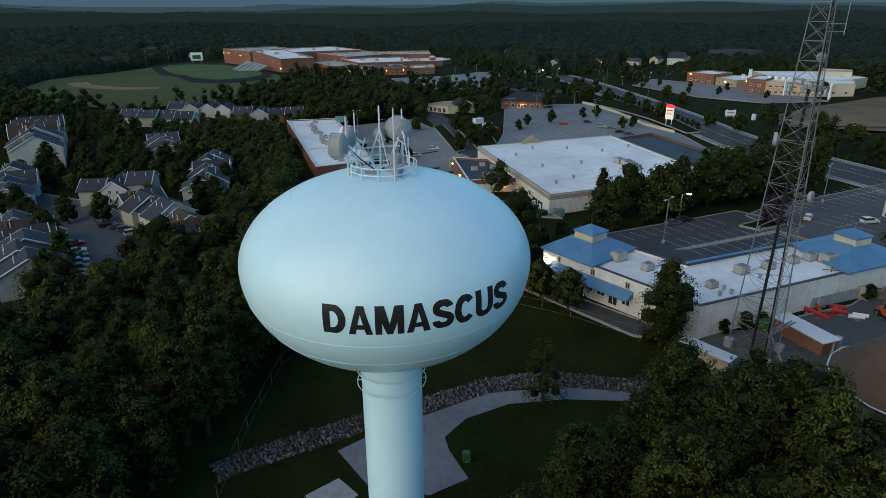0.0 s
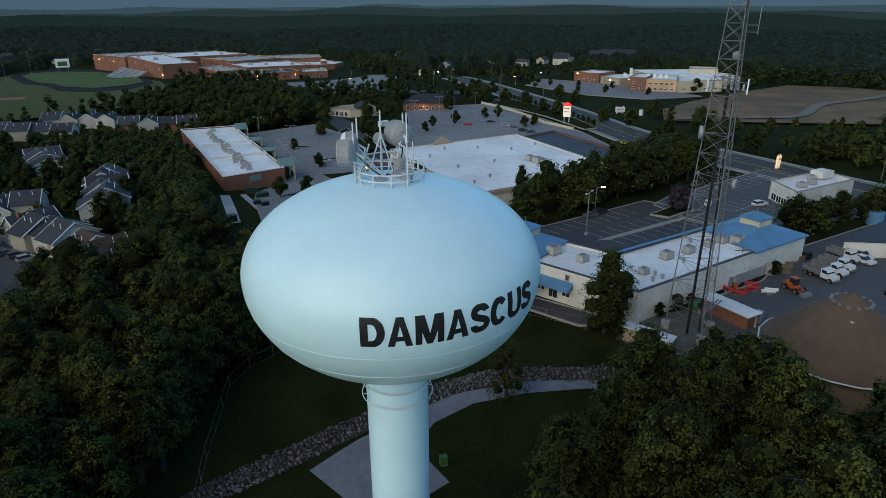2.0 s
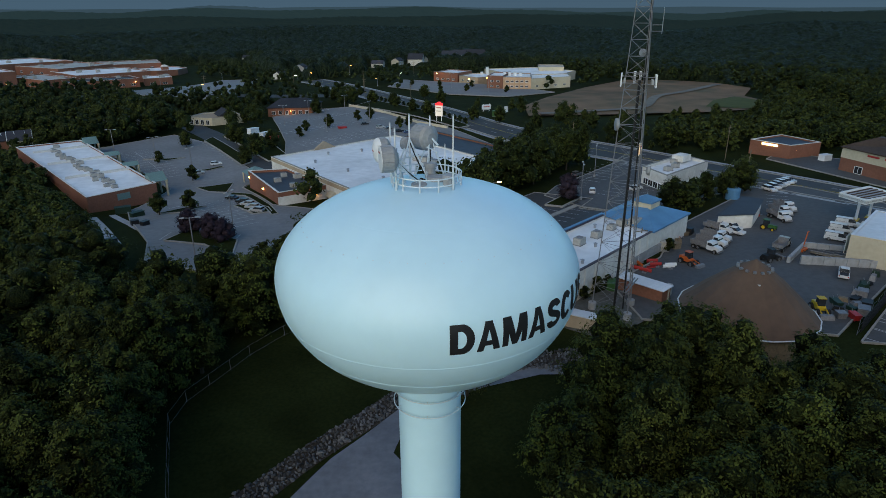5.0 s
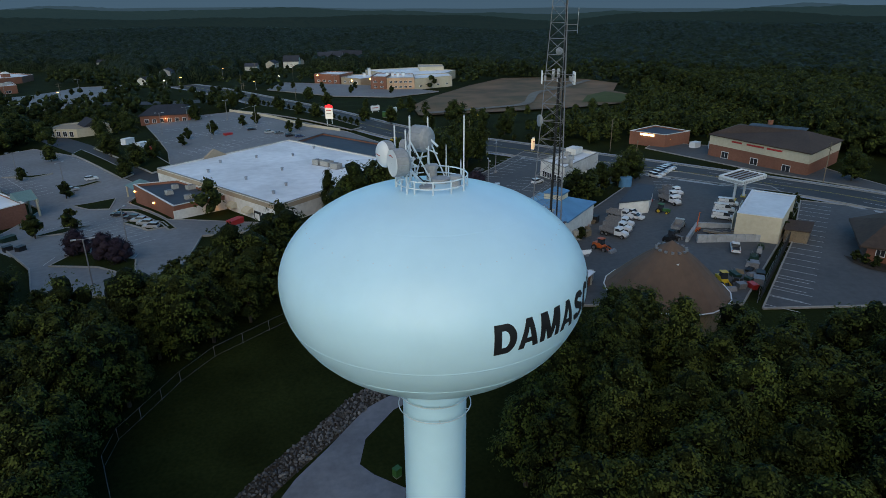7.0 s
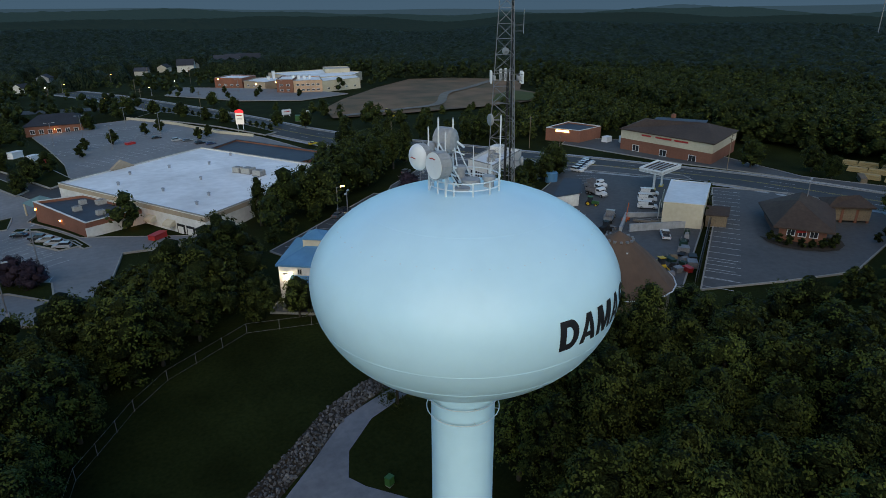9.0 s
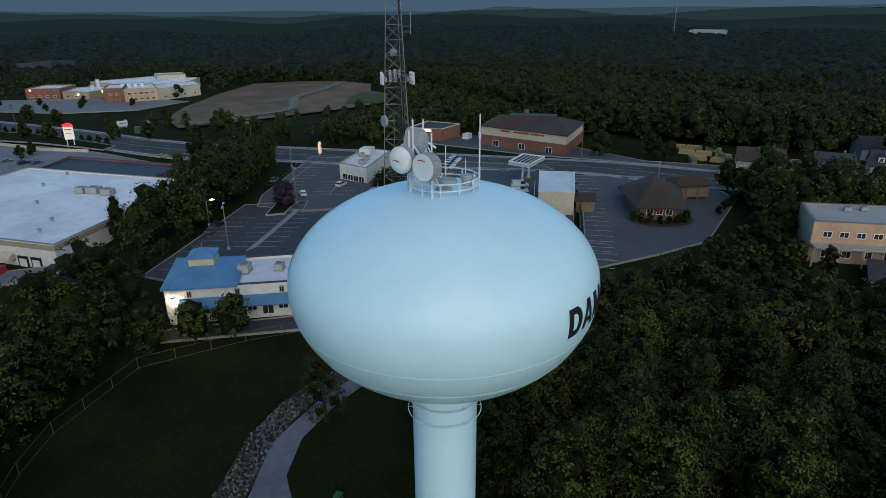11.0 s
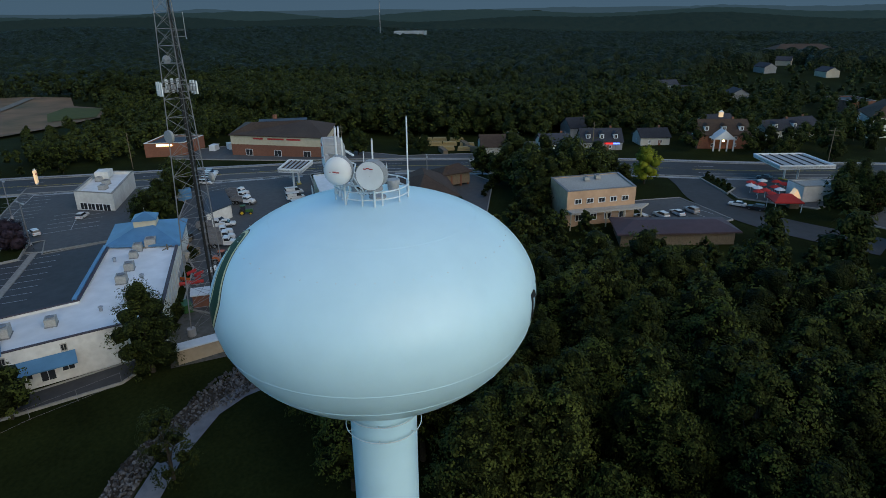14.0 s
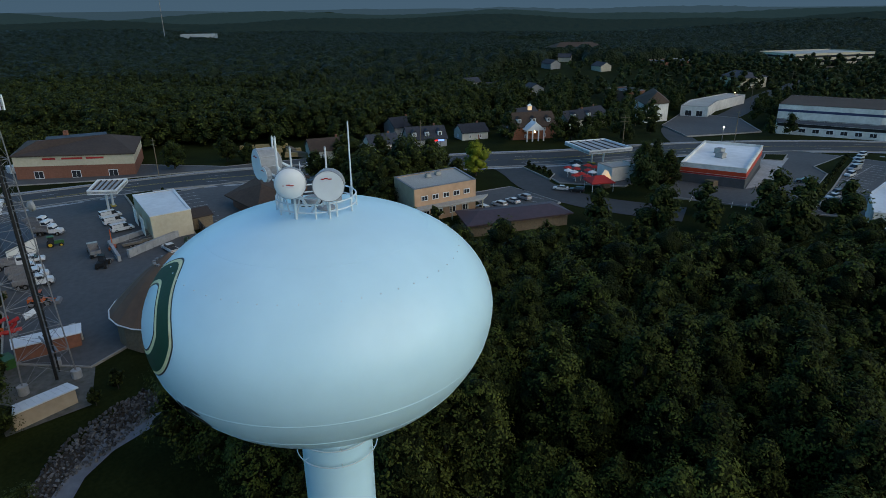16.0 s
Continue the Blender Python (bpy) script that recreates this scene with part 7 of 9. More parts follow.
for k, (x, y) in enumerate(((45.0, 51.7), (43.7, 50.6), (47.7, 52.6), (45.6, 53.4), (58.7, 62.3), (76.7, 67.6), (80.1, 69.6), (46.2, 50.2), (57.3, 61.0), (78.4, 68.6), (44.6, 49.2), (47.4, 51.0), (81.6, 70.6), (61.6, 64.6), (54.6, 59.4))):
    plough(x, y, 40 * k, M_RED if k % 4 else M_ORANGE, "red snow plough blade on the asphalt" if k % 4 else "orange snow plough blade on the asphalt")
plough(73.6, 65.1, -20, M_RADOME, "white snow plough blade on the asphalt")
for x, y in ((48.9, 49.6), (49.6, 50.2)):
    plough(x, y, 80, M_RADOME, "white plough blade on the asphalt")


def box_thing(name, x, y, s, rz, material, label, category, lid=None, group=""):
    b = base(name, x, y, rz, label=label, category=category, group=group)
    part("body", Shape().box((0, 0, s[2] / 2 + .15), s, 0, .96), material, b)
    part("lid", Shape().box((0, 0, s[2] + .2), (s[0] * 1.04, s[1] * 1.04, .1)), lid or material, b)
    part("base_frame", Shape().box((0, 0, .1), (s[0] * .9, s[1] * .9, .2)), M_STEEL, b)
    return b


box_thing("utility_box", 2.5, 15.0, (.7, .6, .75), 20, M_TGREEN, "small green utility box on the lawn", "utility box")
for x, y, s_, m_, t_ in ((-51, 126, (3.6, 1.7, 1.5), M_BIN, "large green refuse container"), (-46, 118.5, (3.0, 1.5, 1.2), M_BIN, "green refuse container by the shops"), (-44, 108, (1.6, 1.2, 1.0), M_BLACK, "dark refuse bin with its lid shut"), (-41.5, 106, (1.6, 1.2, 1.0), M_BLACK, "dark refuse bin with its lid shut"),
                          (-44.5, 92, (2, 1.6, 1.3), M_BLACK, "dark refuse bin with its lid shut"), (5.4, 98.6, (2.6, 1.5, 1.2), M_BIN, "green refuse container by the dock"), (9.2, 100.2, (2.2, 1.6, 1.4), M_TEAL, "teal compactor by the dock"),
                          (-1.6, 106.2, (3.6, 1.7, 1.2), M_RED, "red refuse skip by the supermarket"), (-25.3, 212.6, (4, 2.3, 2.4), M_RADOME, "white box trailer in the car park"), (-20.9, 206.6, (3.6, 2, 1.6), M_RADOME, "white trailer in the car park"),
                          (8.1, 211, (3, 2, .9), M_RED, "red trolley shelter in the car park"), (-17.3, 200.6, (3, 2, .9), M_RED, "red trolley shelter in the car park"), (36.6, 44.9, (2.2, 1.2, 1.1), M_TGREEN, "green generator beside the mast"),
                          (43.3, 40.6, (.9, .7, 1.5), M_HVAC, "grey equipment cabinet by the shed"), (42.3, 39.6, (.9, .7, 1.5), M_HVAC, "grey equipment cabinet by the shed"), (150, 32, (6, 1.4, 1.2), M_WOOD, "stack of timber in the supply yard"), (156, 36, (6, 1.4, 1.4), M_WOOD, "stack of timber in the supply yard"),
                          (146, 40, (6, 1.4, 1.0), M_WOOD, "stack of timber in the supply yard"), (136, 112, (3, 2, 1.6), M_RADOME, "white wrapped pallets by the store"), (139, 108, (3, 2, 1.8), M_RADOME, "white wrapped pallets by the store"), (73.5, 222.8, (2.2, 2.2, 2.2), M_TGREEN, "green site toilet by the road"),
                          (81.6, 232.8, (1.2, 1.2, 2.2), M_RADOME, "white site toilet by the road"), (66.5, 29.8, (1.6, 1.2, .9), M_BLACK, "dark stored material in the yard"), (64.8, 28.6, (1.8, 1.4, .8), M_STEEL, "stored steel material in the yard"), (69, 33, (1.6, 1.2, .8), M_STEEL, "stored steel material in the yard"),
                          (55, 57.5, (1.5, 1.2, 1.0), M_WOOD, "wooden crate by the wall"), (52.5, 57.2, (1.2, 1.0, 1.5), M_HVAC, "grey cabinet by the wall"), (61.5, 63.5, (1.4, 1.2, 1.2), M_BLACK, "black plastic tank in the yard"), (110.8, -60.6, (2.4, 1.6, 1.4), M_BRICK, "brown refuse enclosure by the shop"),
                          (107, -69.5, (2.4, 1.6, 1.2), M_WOOD, "wooden refuse enclosure by the shop")):
    box_thing("container" if s_[2] < 2.0 else "large_container", x, y, s_, rr.uniform(0, 60), m_, t_, "container")
for k, (x, y) in enumerate(((163.3, 51.1), (164.3, 46.6), (164.0, 40.8), (155.9, 45.5), (157.1, 41.1), (156.3, 35.3), (149.5, 39.8), (150.0, 34.3))):
    ts = base("timber_stack", x, y, -75, label="stack of pale sawn timber in the supply yard", category="timber", group="timber stacks")
    for j in range(3):
        part("layer", Shape().box((0, 0, .3 + .42 * j), (4.6 - .2 * j, 1.5, .34)), M_TIMBER, ts)
    for q in (-1.4, 1.4):
        part("bearer", Shape().box((q, 0, .07), (.2, 1.5, .16)), M_WOOD, ts)
tk = base("water_tank", 85, 83, z=H(85, 83), label="pale blue round tank by the garage", category="tank")
part("drum", Shape().lathe([(.02, 2.6), (1.3, 2.5), (1.5, 2.3), (1.5, -.2)], 20), M_BLUEROOF, tk)


# ---- signs and poles ----
def make_pylon(x, y, rz, h, w, label, top=None, lit=M_SIGNW, bars=2, hs=4.2):
    s = base("pylon_sign", x, y, rz, label=label, category="sign")
    for u in (-w * .35, w * .35):
        rod("post", (u, 0, -.5), (u, 0, h - .1), .14, M_RADOME, s)
    part("panel", Shape().box((0, 0, h - hs / 2 - .5), (w, .5, hs)), lit, s, "glowing white sign panel")
    if top:
        part("top_panel", Shape().add([(-w / 2, -.28, h - .5), (w / 2, -.28, h - .5), (w / 2, -.28, h + .3), (0, -.28, h + .9), (-w / 2, -.28, h + .3), (-w / 2, .28, h - .5), (w / 2, .28, h - .5), (w / 2, .28, h + .3), (0, .28, h + .9), (-w / 2, .28, h + .3)],
                                      [(0, 1, 2, 3, 4), (9, 8, 7, 6, 5), (0, 5, 6, 1), (1, 6, 7, 2), (2, 7, 8, 3), (3, 8, 9, 4), (4, 9, 5, 0)]), top, s, "red lit head")
    for k in range(bars):
        for q in (-1, 1):
            part("writing_bar", Shape().box((0, q * .26, h - 1.4 - 1.3 * k), (w * .7, .03, .35)), M_RED if k % 2 == 0 else M_HVAC, s)
    return s


make_pylon(46.8, 212.5, -35, 7.5, 3.0, "tall lit store sign with a red head", M_SIGNR)
make_pylon(90, 132, 35, 4.2, 1.5, "lit roadside sign with a warm top", None, M_SIGNO, 1, 3.2)
make_pylon(158, 91, 60, 4.5, 2.4, "white sign board outside the supply store", None, M_RADOME, 2, 2.6)
make_pylon(74, 238, 10, 3.4, 4.2, "white notice board beside the road", None, M_RADOME, 2, 2.0)
make_pylon(338, -190, 20, 6, 3.0, "pale sign by the crossing", None, M_RADOME, 2, 3.5)


def street_pole(x, y, h, label, arms=1, lit=None, rz=0):
    p = base("lamp_post" if arms else "utility_pole", x, y, rz, label=label, category="pole", group="lot lamp posts" if arms else "utility poles")
    rod("pole", (0, 0, -.5), (0, 0, h), .1, M_STEEL if arms else M_WOOD, p)
    for k in range(arms):
        a = math.pi * k
        rod("arm", (0, 0, h - .1), (1.1 * math.cos(a), 1.1 * math.sin(a), h), .05, M_STEEL, p)
        part("lamp_head", Shape().box((1.3 * math.cos(a), 1.3 * math.sin(a), h), (.8, .35, .16), a), lit or M_DISH, p)
    if arms:
        part("plinth", Shape().tube((0, 0, -.3), (0, 0, .7), .3, 10), M_CONC, p)
    else:
        for zz in (h - .6, h - 1.7):
            rod("crossarm", (-1.2, 0, zz), (1.2, 0, zz), .07, M_WOOD, p)
    return p


for x, y in ((28.2, 77.9), (53.3, 92.4), (-39.8, 160.8), (-22.4, 97.4), (-27, 78), (-52.9, 176.6), (2, 206), (20, 222), (-4, 240), (66, 112), (100, -104), (-70, 196), (12, 250), (100, 30), (-14, 228), (-95, 410), (-60, 440), (80, 330), (95, 305)):
    street_pole(x, y, 8.5, "dark car-park lamp post with two unlit heads", 2, rz=rr.uniform(0, 90))
for x, y, h in ((47.4, 56.2, 5), (90.9, 86.9, 10), (110, 120, 10), (72, 140, 10), (128, 64, 10), (147, -3, 10), (150, -62, 10), (160, -100, 10), (44, 262, 11), (26, 300, 11), (-93.7, 303, 11), (-60, 352, 11), (30, 345, 11), (70, 400, 11), (50, 430, 11), (-10, 338, 11), (200, -82, 10), (250, -150, 10), (300, -196, 10)):
    street_pole(x, y, h, "wooden utility pole with crossarms", 0, rz=rr.uniform(0, 90))
for x, y, z in ((128.5, 117, -.4), (-60, 352, -1), (14, 330, -2), (60, 400, -2), (192.5, -57.2, 2.2), (98, 35, 2.0), (40, 360, -1), (0, 420, -2), (-8, 405, -2), (30, 450, 0), (85, -28.4, 1.6), (160, -96, 4), (330, -186, 3), (440, -262, 4), (258, -146, 2), (229, -103, 3), (380, -150, 3)):
    street_pole(x, y, max(2.5, z - H(x, y)), "street lamp already lit at dusk", 1, M_LAMPW if rr.random() < .5 else M_LAMPO, rz=rr.uniform(0, 360))
street_pole(33.4, 94.6, 5.5, "lamp post glowing yellow among leaves", 1, M_LANTERN)
street_pole(-353, 463, 22, "tall sports-field lamp post", 2)
street_pole(-368, 517, 22, "tall sports-field lamp post", 2)
fm = base("radio_mast", 984, 398, label="thin far radio mast over the woods", category="mast")
rod("pole", (0, 0, -2), (0, 0, 62), .6, M_STEEL, fm)
fr_, frl, frh = flat_building("far_shed", [(1000, 380), (1010, 330), (1040, 335), (1030, 385)], H(1010, 360) + 1, H(1010, 360) + 12, M_GALV, M_METALROOF, "far pale shed roof over the woods", parapet=.3)
ls = base("lit_roof_sign", 158.5, -7, rz=15, z=H(158, -7) + 2.2, label="glowing red and blue shop sign", category="sign")
part("red_panel", Shape().box((0, 0, 0), (.2, 2.4, .8)), M_SIGNR, ls)
part("blue_panel", Shape().box((0, -2.2, 0), (.2, 1.8, .8)), M_SIGNB, ls)
for px, py in ((0, -2), (0, 1)):
    rod("post", (px, py, -2.4), (px, py, -.3), .08, M_STEEL, ls)
pc = base("portico", 165.5, -38.5, rz=14, z=H(165, -38), label="white columned portico glowing with porch light", category="portico")
part("pediment", Shape().add([(-1.5, -3.2, 3.4), (-1.5, 3.2, 3.4), (-1.5, 0, 6.0), (2.5, -3.2, 3.4), (2.5, 3.2, 3.4), (2.5, 0, 6.0)], [(0, 1, 2), (3, 5, 4), (0, 2, 5, 3), (1, 4, 5, 2), (0, 3, 4, 1)]), M_RADOME, pc)
for yy in (-2.8, -1, 1, 2.8):
    rod("column", (-1.2, yy, -.5), (-1.2, yy, 3.5), .22, M_RADOME, pc)
part("porch_lantern", Shape().box((-.6, 0, 2.9), (.4, .4, .5)), M_LANTERN, pc)
cl = base("cupola_lantern", 173, -38, z=H(173, -38) + 8.6, label="white roof lantern lit from within", category="cupola")
part("lantern", Shape().box((0, 0, .6), (1.2, 1.2, 1.4)), M_SIGNO, cl)
part("cap", Shape().box((0, 0, 1.6), (1.5, 1.5, .6), 0, .1), M_RADOME, cl)
for k, (x, y) in enumerate(((118.1, -39.1), (114.5, -41.4), (117.6, -43.8), (123.0, -42.2), (122.6, -45.0), (120.4, -46.2), (116.2, -40.2), (119.6, -41.4), (113.2, -39.8), (115.6, -44.4), (121, -39.6), (112, -42.2))):
    u = base("sunshade", x, y, rz=20 * k, label="red and white canvas sunshade" if k % 2 else "red canvas sunshade on a pole", category="umbrella", group="red sunshades")
    rod("pole", (0, 0, -.1), (0, 0, 2.4), .05, M_RADOME, u)
    part("canopy", Shape().lathe([(1.15, 1.75), (1.12, 1.82), (.6, 2.1), (.02, 2.3)], 8), M_REDCLOTH if k % 3 else M_RADOME, u)

tent = base("red_marquee", 106.6, -43.6, rz=-80, label="red fabric marquee beside the sunshades", category="tent")
part("roof", hip([(-2.6, -2.2), (2.6, -2.2), (2.6, 2.2), (-2.6, 2.2)], 2.2, [(-1, 0, 3.4), (1, 0, 3.4)], .2), M_REDCLOTH, tent)
for u_, v_ in ((-2.5, -2.1), (2.5, -2.1), (2.5, 2.1), (-2.5, 2.1)):
    rod("post", (u_, v_, -.2), (u_, v_, 2.2), .06, M_RADOME, tent)
gb = base("lit_gable", 108.4, -45.6, rz=-80, label="small gable glowing warm yellow at dusk", category="kiosk")
part("booth", Shape().box((0, 0, 1.1), (1.8, 1.6, 2.2)), M_WOOD, gb)
part("glowing_gable", Shape().add([(-1.0, -.85, 2.2), (1.0, -.85, 2.2), (0, -.85, 4.0), (-1.0, .85, 2.2), (1.0, .85, 2.2), (0, .85, 4.0)], [(0, 1, 2), (3, 5, 4), (0, 2, 5, 3), (1, 4, 5, 2), (0, 3, 4, 1)]), M_SIGNO, gb)

# ---- pole fence round the yard, chain-link along the lawn, walls ----
def fence_line(line, h, spacing, material, label, mesh_mat=None, rails=2, name="fence"):
    f = base(name, *line[0], label=label, category="fence")
    o = f.location
    pts = split_line(line, spacing)
    for x, y in pts:
        z = H(x, y) - o.z
        rod("post", (x - o.x, y - o.y, z - .3), (x - o.x, y - o.y, z + h), .028, material, f)
    for (ax, ay), (bx, by) in zip(pts, pts[1:]):
        za, zb = H(ax, ay) - o.z, H(bx, by) - o.z
        for k in range(rails):
            t_ = h * (.98 - .9 * k / max(1, rails - 1))
            rod("rail", (ax - o.x, ay - o.y, za + t_), (bx - o.x, by - o.y, zb + t_), .013, material, f)
        if mesh_mat:
            n = 5
            for k in range(n):
                u = k / n
                rod("wire", (ax - o.x + (bx - ax) * u, ay - o.y + (by - ay) * u, za + h * .08), (ax - o.x + (bx - ax) * (u + 1 / n), ay - o.y + (by - ay) * (u + 1 / n), zb + h * .95), .009, mesh_mat, f)
    return f


fence_line([(-18.4, 6), (-20.6, 15.7), (-22.6, 28), (-21.5, 32), (-15.2, 40.5), (-11, 44.5), (0, 49.8), (12, 45.5), (20, 41)], 1.5, 3.2, M_STEEL, "thin grey chain-link fence along the lawn")
fence_line([(59.5, 24.2), (84, 38.9), (106, 54.3)], 2.2, 2.6, M_STEEL, "dark screening fence between yard and bank", None, 3)
scr = base("screen_wall", 72, 31.4, rz=math.degrees(math.atan2(14.7, 24.5)), label="dark slatted screen along the yard's edge", category="fence")
for k in range(46):
    part("slat", Shape().box((-14 + .62 * k, 0, 1.0), (.5, .06, 2.0)), M_CABLE, scr)
for a, b_, h_ in (((68.0, 46.2), (75.8, 51.6), 1.0), ((75.8, 51.6), (82, 47.6), .9), ((69.5, 45.4), (81.5, 39.8), 1.3), ((44, 52.3), (51.8, 57.2), 1.4)):
    mx, my = (a[0] + b_[0]) / 2, (a[1] + b_[1]) / 2
    wl_ = base("retaining_wall", mx, my, rz=math.degrees(math.atan2(b_[1] - a[1], b_[0] - a[0])), label="low pale concrete block wall in the yard", category="wall")
    L_ = math.hypot(b_[0] - a[0], b_[1] - a[1])
    n = max(2, int(L_ / 1.5))
    for k in range(n):
        part("block", Shape().box((-L_ / 2 + L_ * (k + .5) / n, 0, h_ / 2), (L_ / n - .03, .5, h_ + .3), 0, .98), M_CONC, wl_)
RW = split_line([(16, 278), (30, 240), (38, 212), (47, 198)], 4)
rw = base("roadside_wall", *RW[0], label="long pale retaining wall beside the car park", category="wall")
for (ax, ay), (bx, by) in zip(RW, RW[1:]):
    part("segment", Shape().box(((ax + bx) / 2 - rw.location.x, (ay + by) / 2 - rw.location.y, H((ax + bx) / 2, (ay + by) / 2) - rw.location.z + .5), (4.0, .5, 1.7), math.atan2(by - ay, bx - ax)), M_CREAMWALL, rw)
lw = base("lot_divider", 40, 81, rz=math.degrees(math.atan2(14.5, 21)), label="raised pale median strip across the car park", category="median")
part("strip", Shape().box((0, 0, .22), (24.5, 1.1, .3)), M_KERB, lw)


# ---- bay markings ----
def bays(key, a, b, n, length, both=True):
    v = Vector((b[0] - a[0], b[1] - a[1]))
    L_ = v.length
    v.normalize()
    nn = Vector((-v.y, v.x))
    s = Shape()
    def flat(p, q):
        d = (q - p).normalized() * .0
        w = Vector((-(q - p).normalized().y, (q - p).normalized().x)) * .06
        c = [p - w, p + w, q + w, q - w]
        s.add([(u.x, u.y, H(u.x, u.y) + .19 + lift(LOTS[key][0])) for u in c][::-1], [(0, 1, 2, 3)])
    for k in range(n + 1):
        p = Vector(a) + v * (L_ * k / n)
        flat(p, p + nn * length)
        if both:
            flat(p - nn * length, p)
    if both:
        pts = split_line([a, b], 6)
        for p, q in zip(pts, pts[1:]):
            flat(Vector(p), Vector(q))
    o = part("bay_markings", s, M_LINE, LOT[key], "white painted bay lines")
    o.matrix_parent_inverse = LOT[key].matrix_world.inverted()


bays("bank", (62.5, 24.8), (105, 52.2), 18, -5.2, False)
bays("bank", (62, 19.5), (71, 25), 3, 4.5, False)
bays("blue", (31.5, 75.5), (50, 88.2), 8, 5.0)
bays("blue", (16, 79.5), (39, 95.5), 10, -5.0, False)
bays("blue", (19, 65), (28.5, 58.5), 4, 4.6, False)
bays("retail", (-37, 128), (-22, 99), 12, 5.0)
bays("retail", (-24.5, 129), (-17, 108.5), 8, -5.0, False)
bays("retail", (-64, 196), (-47, 160), 14, 5.0)
bays("retail", (-44, 204), (-30, 172), 12, 5.0, False)
bays("retail", (-36, 93), (-22, 89), 5, 4.8, False)
bays("main", (-8, 186), (32, 206), 15, 5.0)
bays("main", (-14, 210), (26, 230), 15, 5.0)
bays("main", (-16, 235), (16, 250), 12, 5.0)
bays("store", (90, -80), (104, -104), 10, 4.8)
bays("store", (106, -98), (128, -122), 11, 4.8)
bays("store", (99, -62), (91, -76), 6, -4.5, False)
bays("white", (62, 92), (72, 100), 4, 5.0)
bays("white", (62, 110), (82, 124), 8, 5.0)
bays("white", (57, 100), (63, 108), 4, 4.5, False)
bays("yard", (88, 76), (99, 90), 6, -4.5, False)
bays("tan", (91, -17), (102, -27), 5, -4.0, False)

# ---- loose stone in the ditch ----
DITCH = curve_line([(-21, 9.5), (-19, 11.6), (-13, 16.6), (-8.3, 20.6), (-2.6, 24.6), (2, 28), (6, 29.8), (10.3, 30.9), (16, 30.8), (20.3, 30.4), (26, 28.4), (31.4, 26.5)])
DITCH = offset_line(DITCH, -.8)
drape("ditch_bed", ribbon(DITCH, 3.0), 0.03, M_BARK, 2, label="dark bed of the stone-lined ditch")
stone_shapes = []
sr = random.Random(11)
for k in range(6):
    vs = [Vector(p).normalized() * sr.uniform(.75, 1.2) for p in ((0, 0, 1), (.9, 0, .35), (.3, .85, .4), (-.7, .55, .35), (-.75, -.5, .4), (.25, -.9, .35), (.7, .5, -.5), (-.3, .8, -.5), (-.9, 0, -.5), (-.2, -.85, -.5), (.75, -.5, -.5), (0, 0, -.8))]
    fs = [(0, 1, 2), (0, 2, 3), (0, 3, 4), (0, 4, 5), (0, 5, 1), (1, 6, 2), (2, 7, 3), (3, 8, 4), (4, 9, 5), (5, 10, 1), (6, 7, 2), (7, 8, 3), (8, 9, 4), (9, 10, 5), (10, 6, 1)]
    stone_shapes.append((vs, fs))
meshes = [Shape().add(vs, fs).mesh("stone", M_STONE) for vs, fs in stone_shapes]
rip = base("riprap", 5, 25, z=0, label="loose grey riprap stones lining the ditch", category="stones")
rest = Shape()
fine = []
line = split_line(DITCH, .33)
count = 0
for i, (x, y) in enumerate(line):
    a, b_ = line[max(i - 1, 0)], line[min(i + 1, len(line) - 1)]
    t_ = Vector((b_[0] - a[0], b_[1] - a[1])).normalized()
    wide = 1 + .8 * max(0, min(1, (x - 18) / 4)) * max(0, min(1, (31 - x) / 3))
    for j in range(int(8 * wide)):
        u = (j - int(8 * wide) / 2 + .5) * .36 + sr.uniform(-.14, .14)
        px, py = x - t_.y * u + sr.uniform(-.12, .12), y + t_.x * u + sr.uniform(-.12, .12)
        r_ = sr.uniform(.12, .27)
        m_ = Matrix.LocRotScale((px, py, H(px, py) + .05 + r_ * .35), Euler((sr.uniform(0, 6), sr.uniform(0, 6), sr.uniform(0, 6))), (r_ * sr.uniform(.8, 1.4), r_, r_ * sr.uniform(.6, 1)))
        k = sr.randrange(6)
        if -3 < px < 12 and count < 220 and sr.random() < .45:
            o = part("stone", meshes[k], None, rip)
            o.matrix_local = Matrix.Translation((-5, -25, 0)) @ m_
            count += 1
        else:
            vs, fs = stone_shapes[k]
            rest.add([m_ @ v for v in vs], fs)
tagged(part("loose_stones", rest, M_STONE, None, "bed of loose grey broken stone"), category="stones", kind="stuff")

# ---- trees ----
rng = np.random.default_rng(7)


def quads_mesh(name, C, N, S, material, lean=0.9):
    """Leaf clumps: bent four-cornered leaves at C with the outward ways N and sizes S."""
    n = len(C)
    N = N + rng.normal(0, lean, (n, 3))
    N /= np.linalg.norm(N, axis=1)[:, None] + 1e-9
    T = np.cross(N, rng.normal(0, 1, (n, 3)))
    T /= np.linalg.norm(T, axis=1)[:, None] + 1e-9
    B = np.cross(N, T)
    S = S[:, None]
    V = np.empty((n, 4, 3))
    V[:, 0] = C - T * S
    V[:, 1] = C - B * S * .55 - N * S * .22
    V[:, 2] = C + T * S * 1.1 - N * S * .12
    V[:, 3] = C + B * S * .55 - N * S * .22
    return V.reshape(-1, 3), np.arange(4 * n).reshape(n, 4)


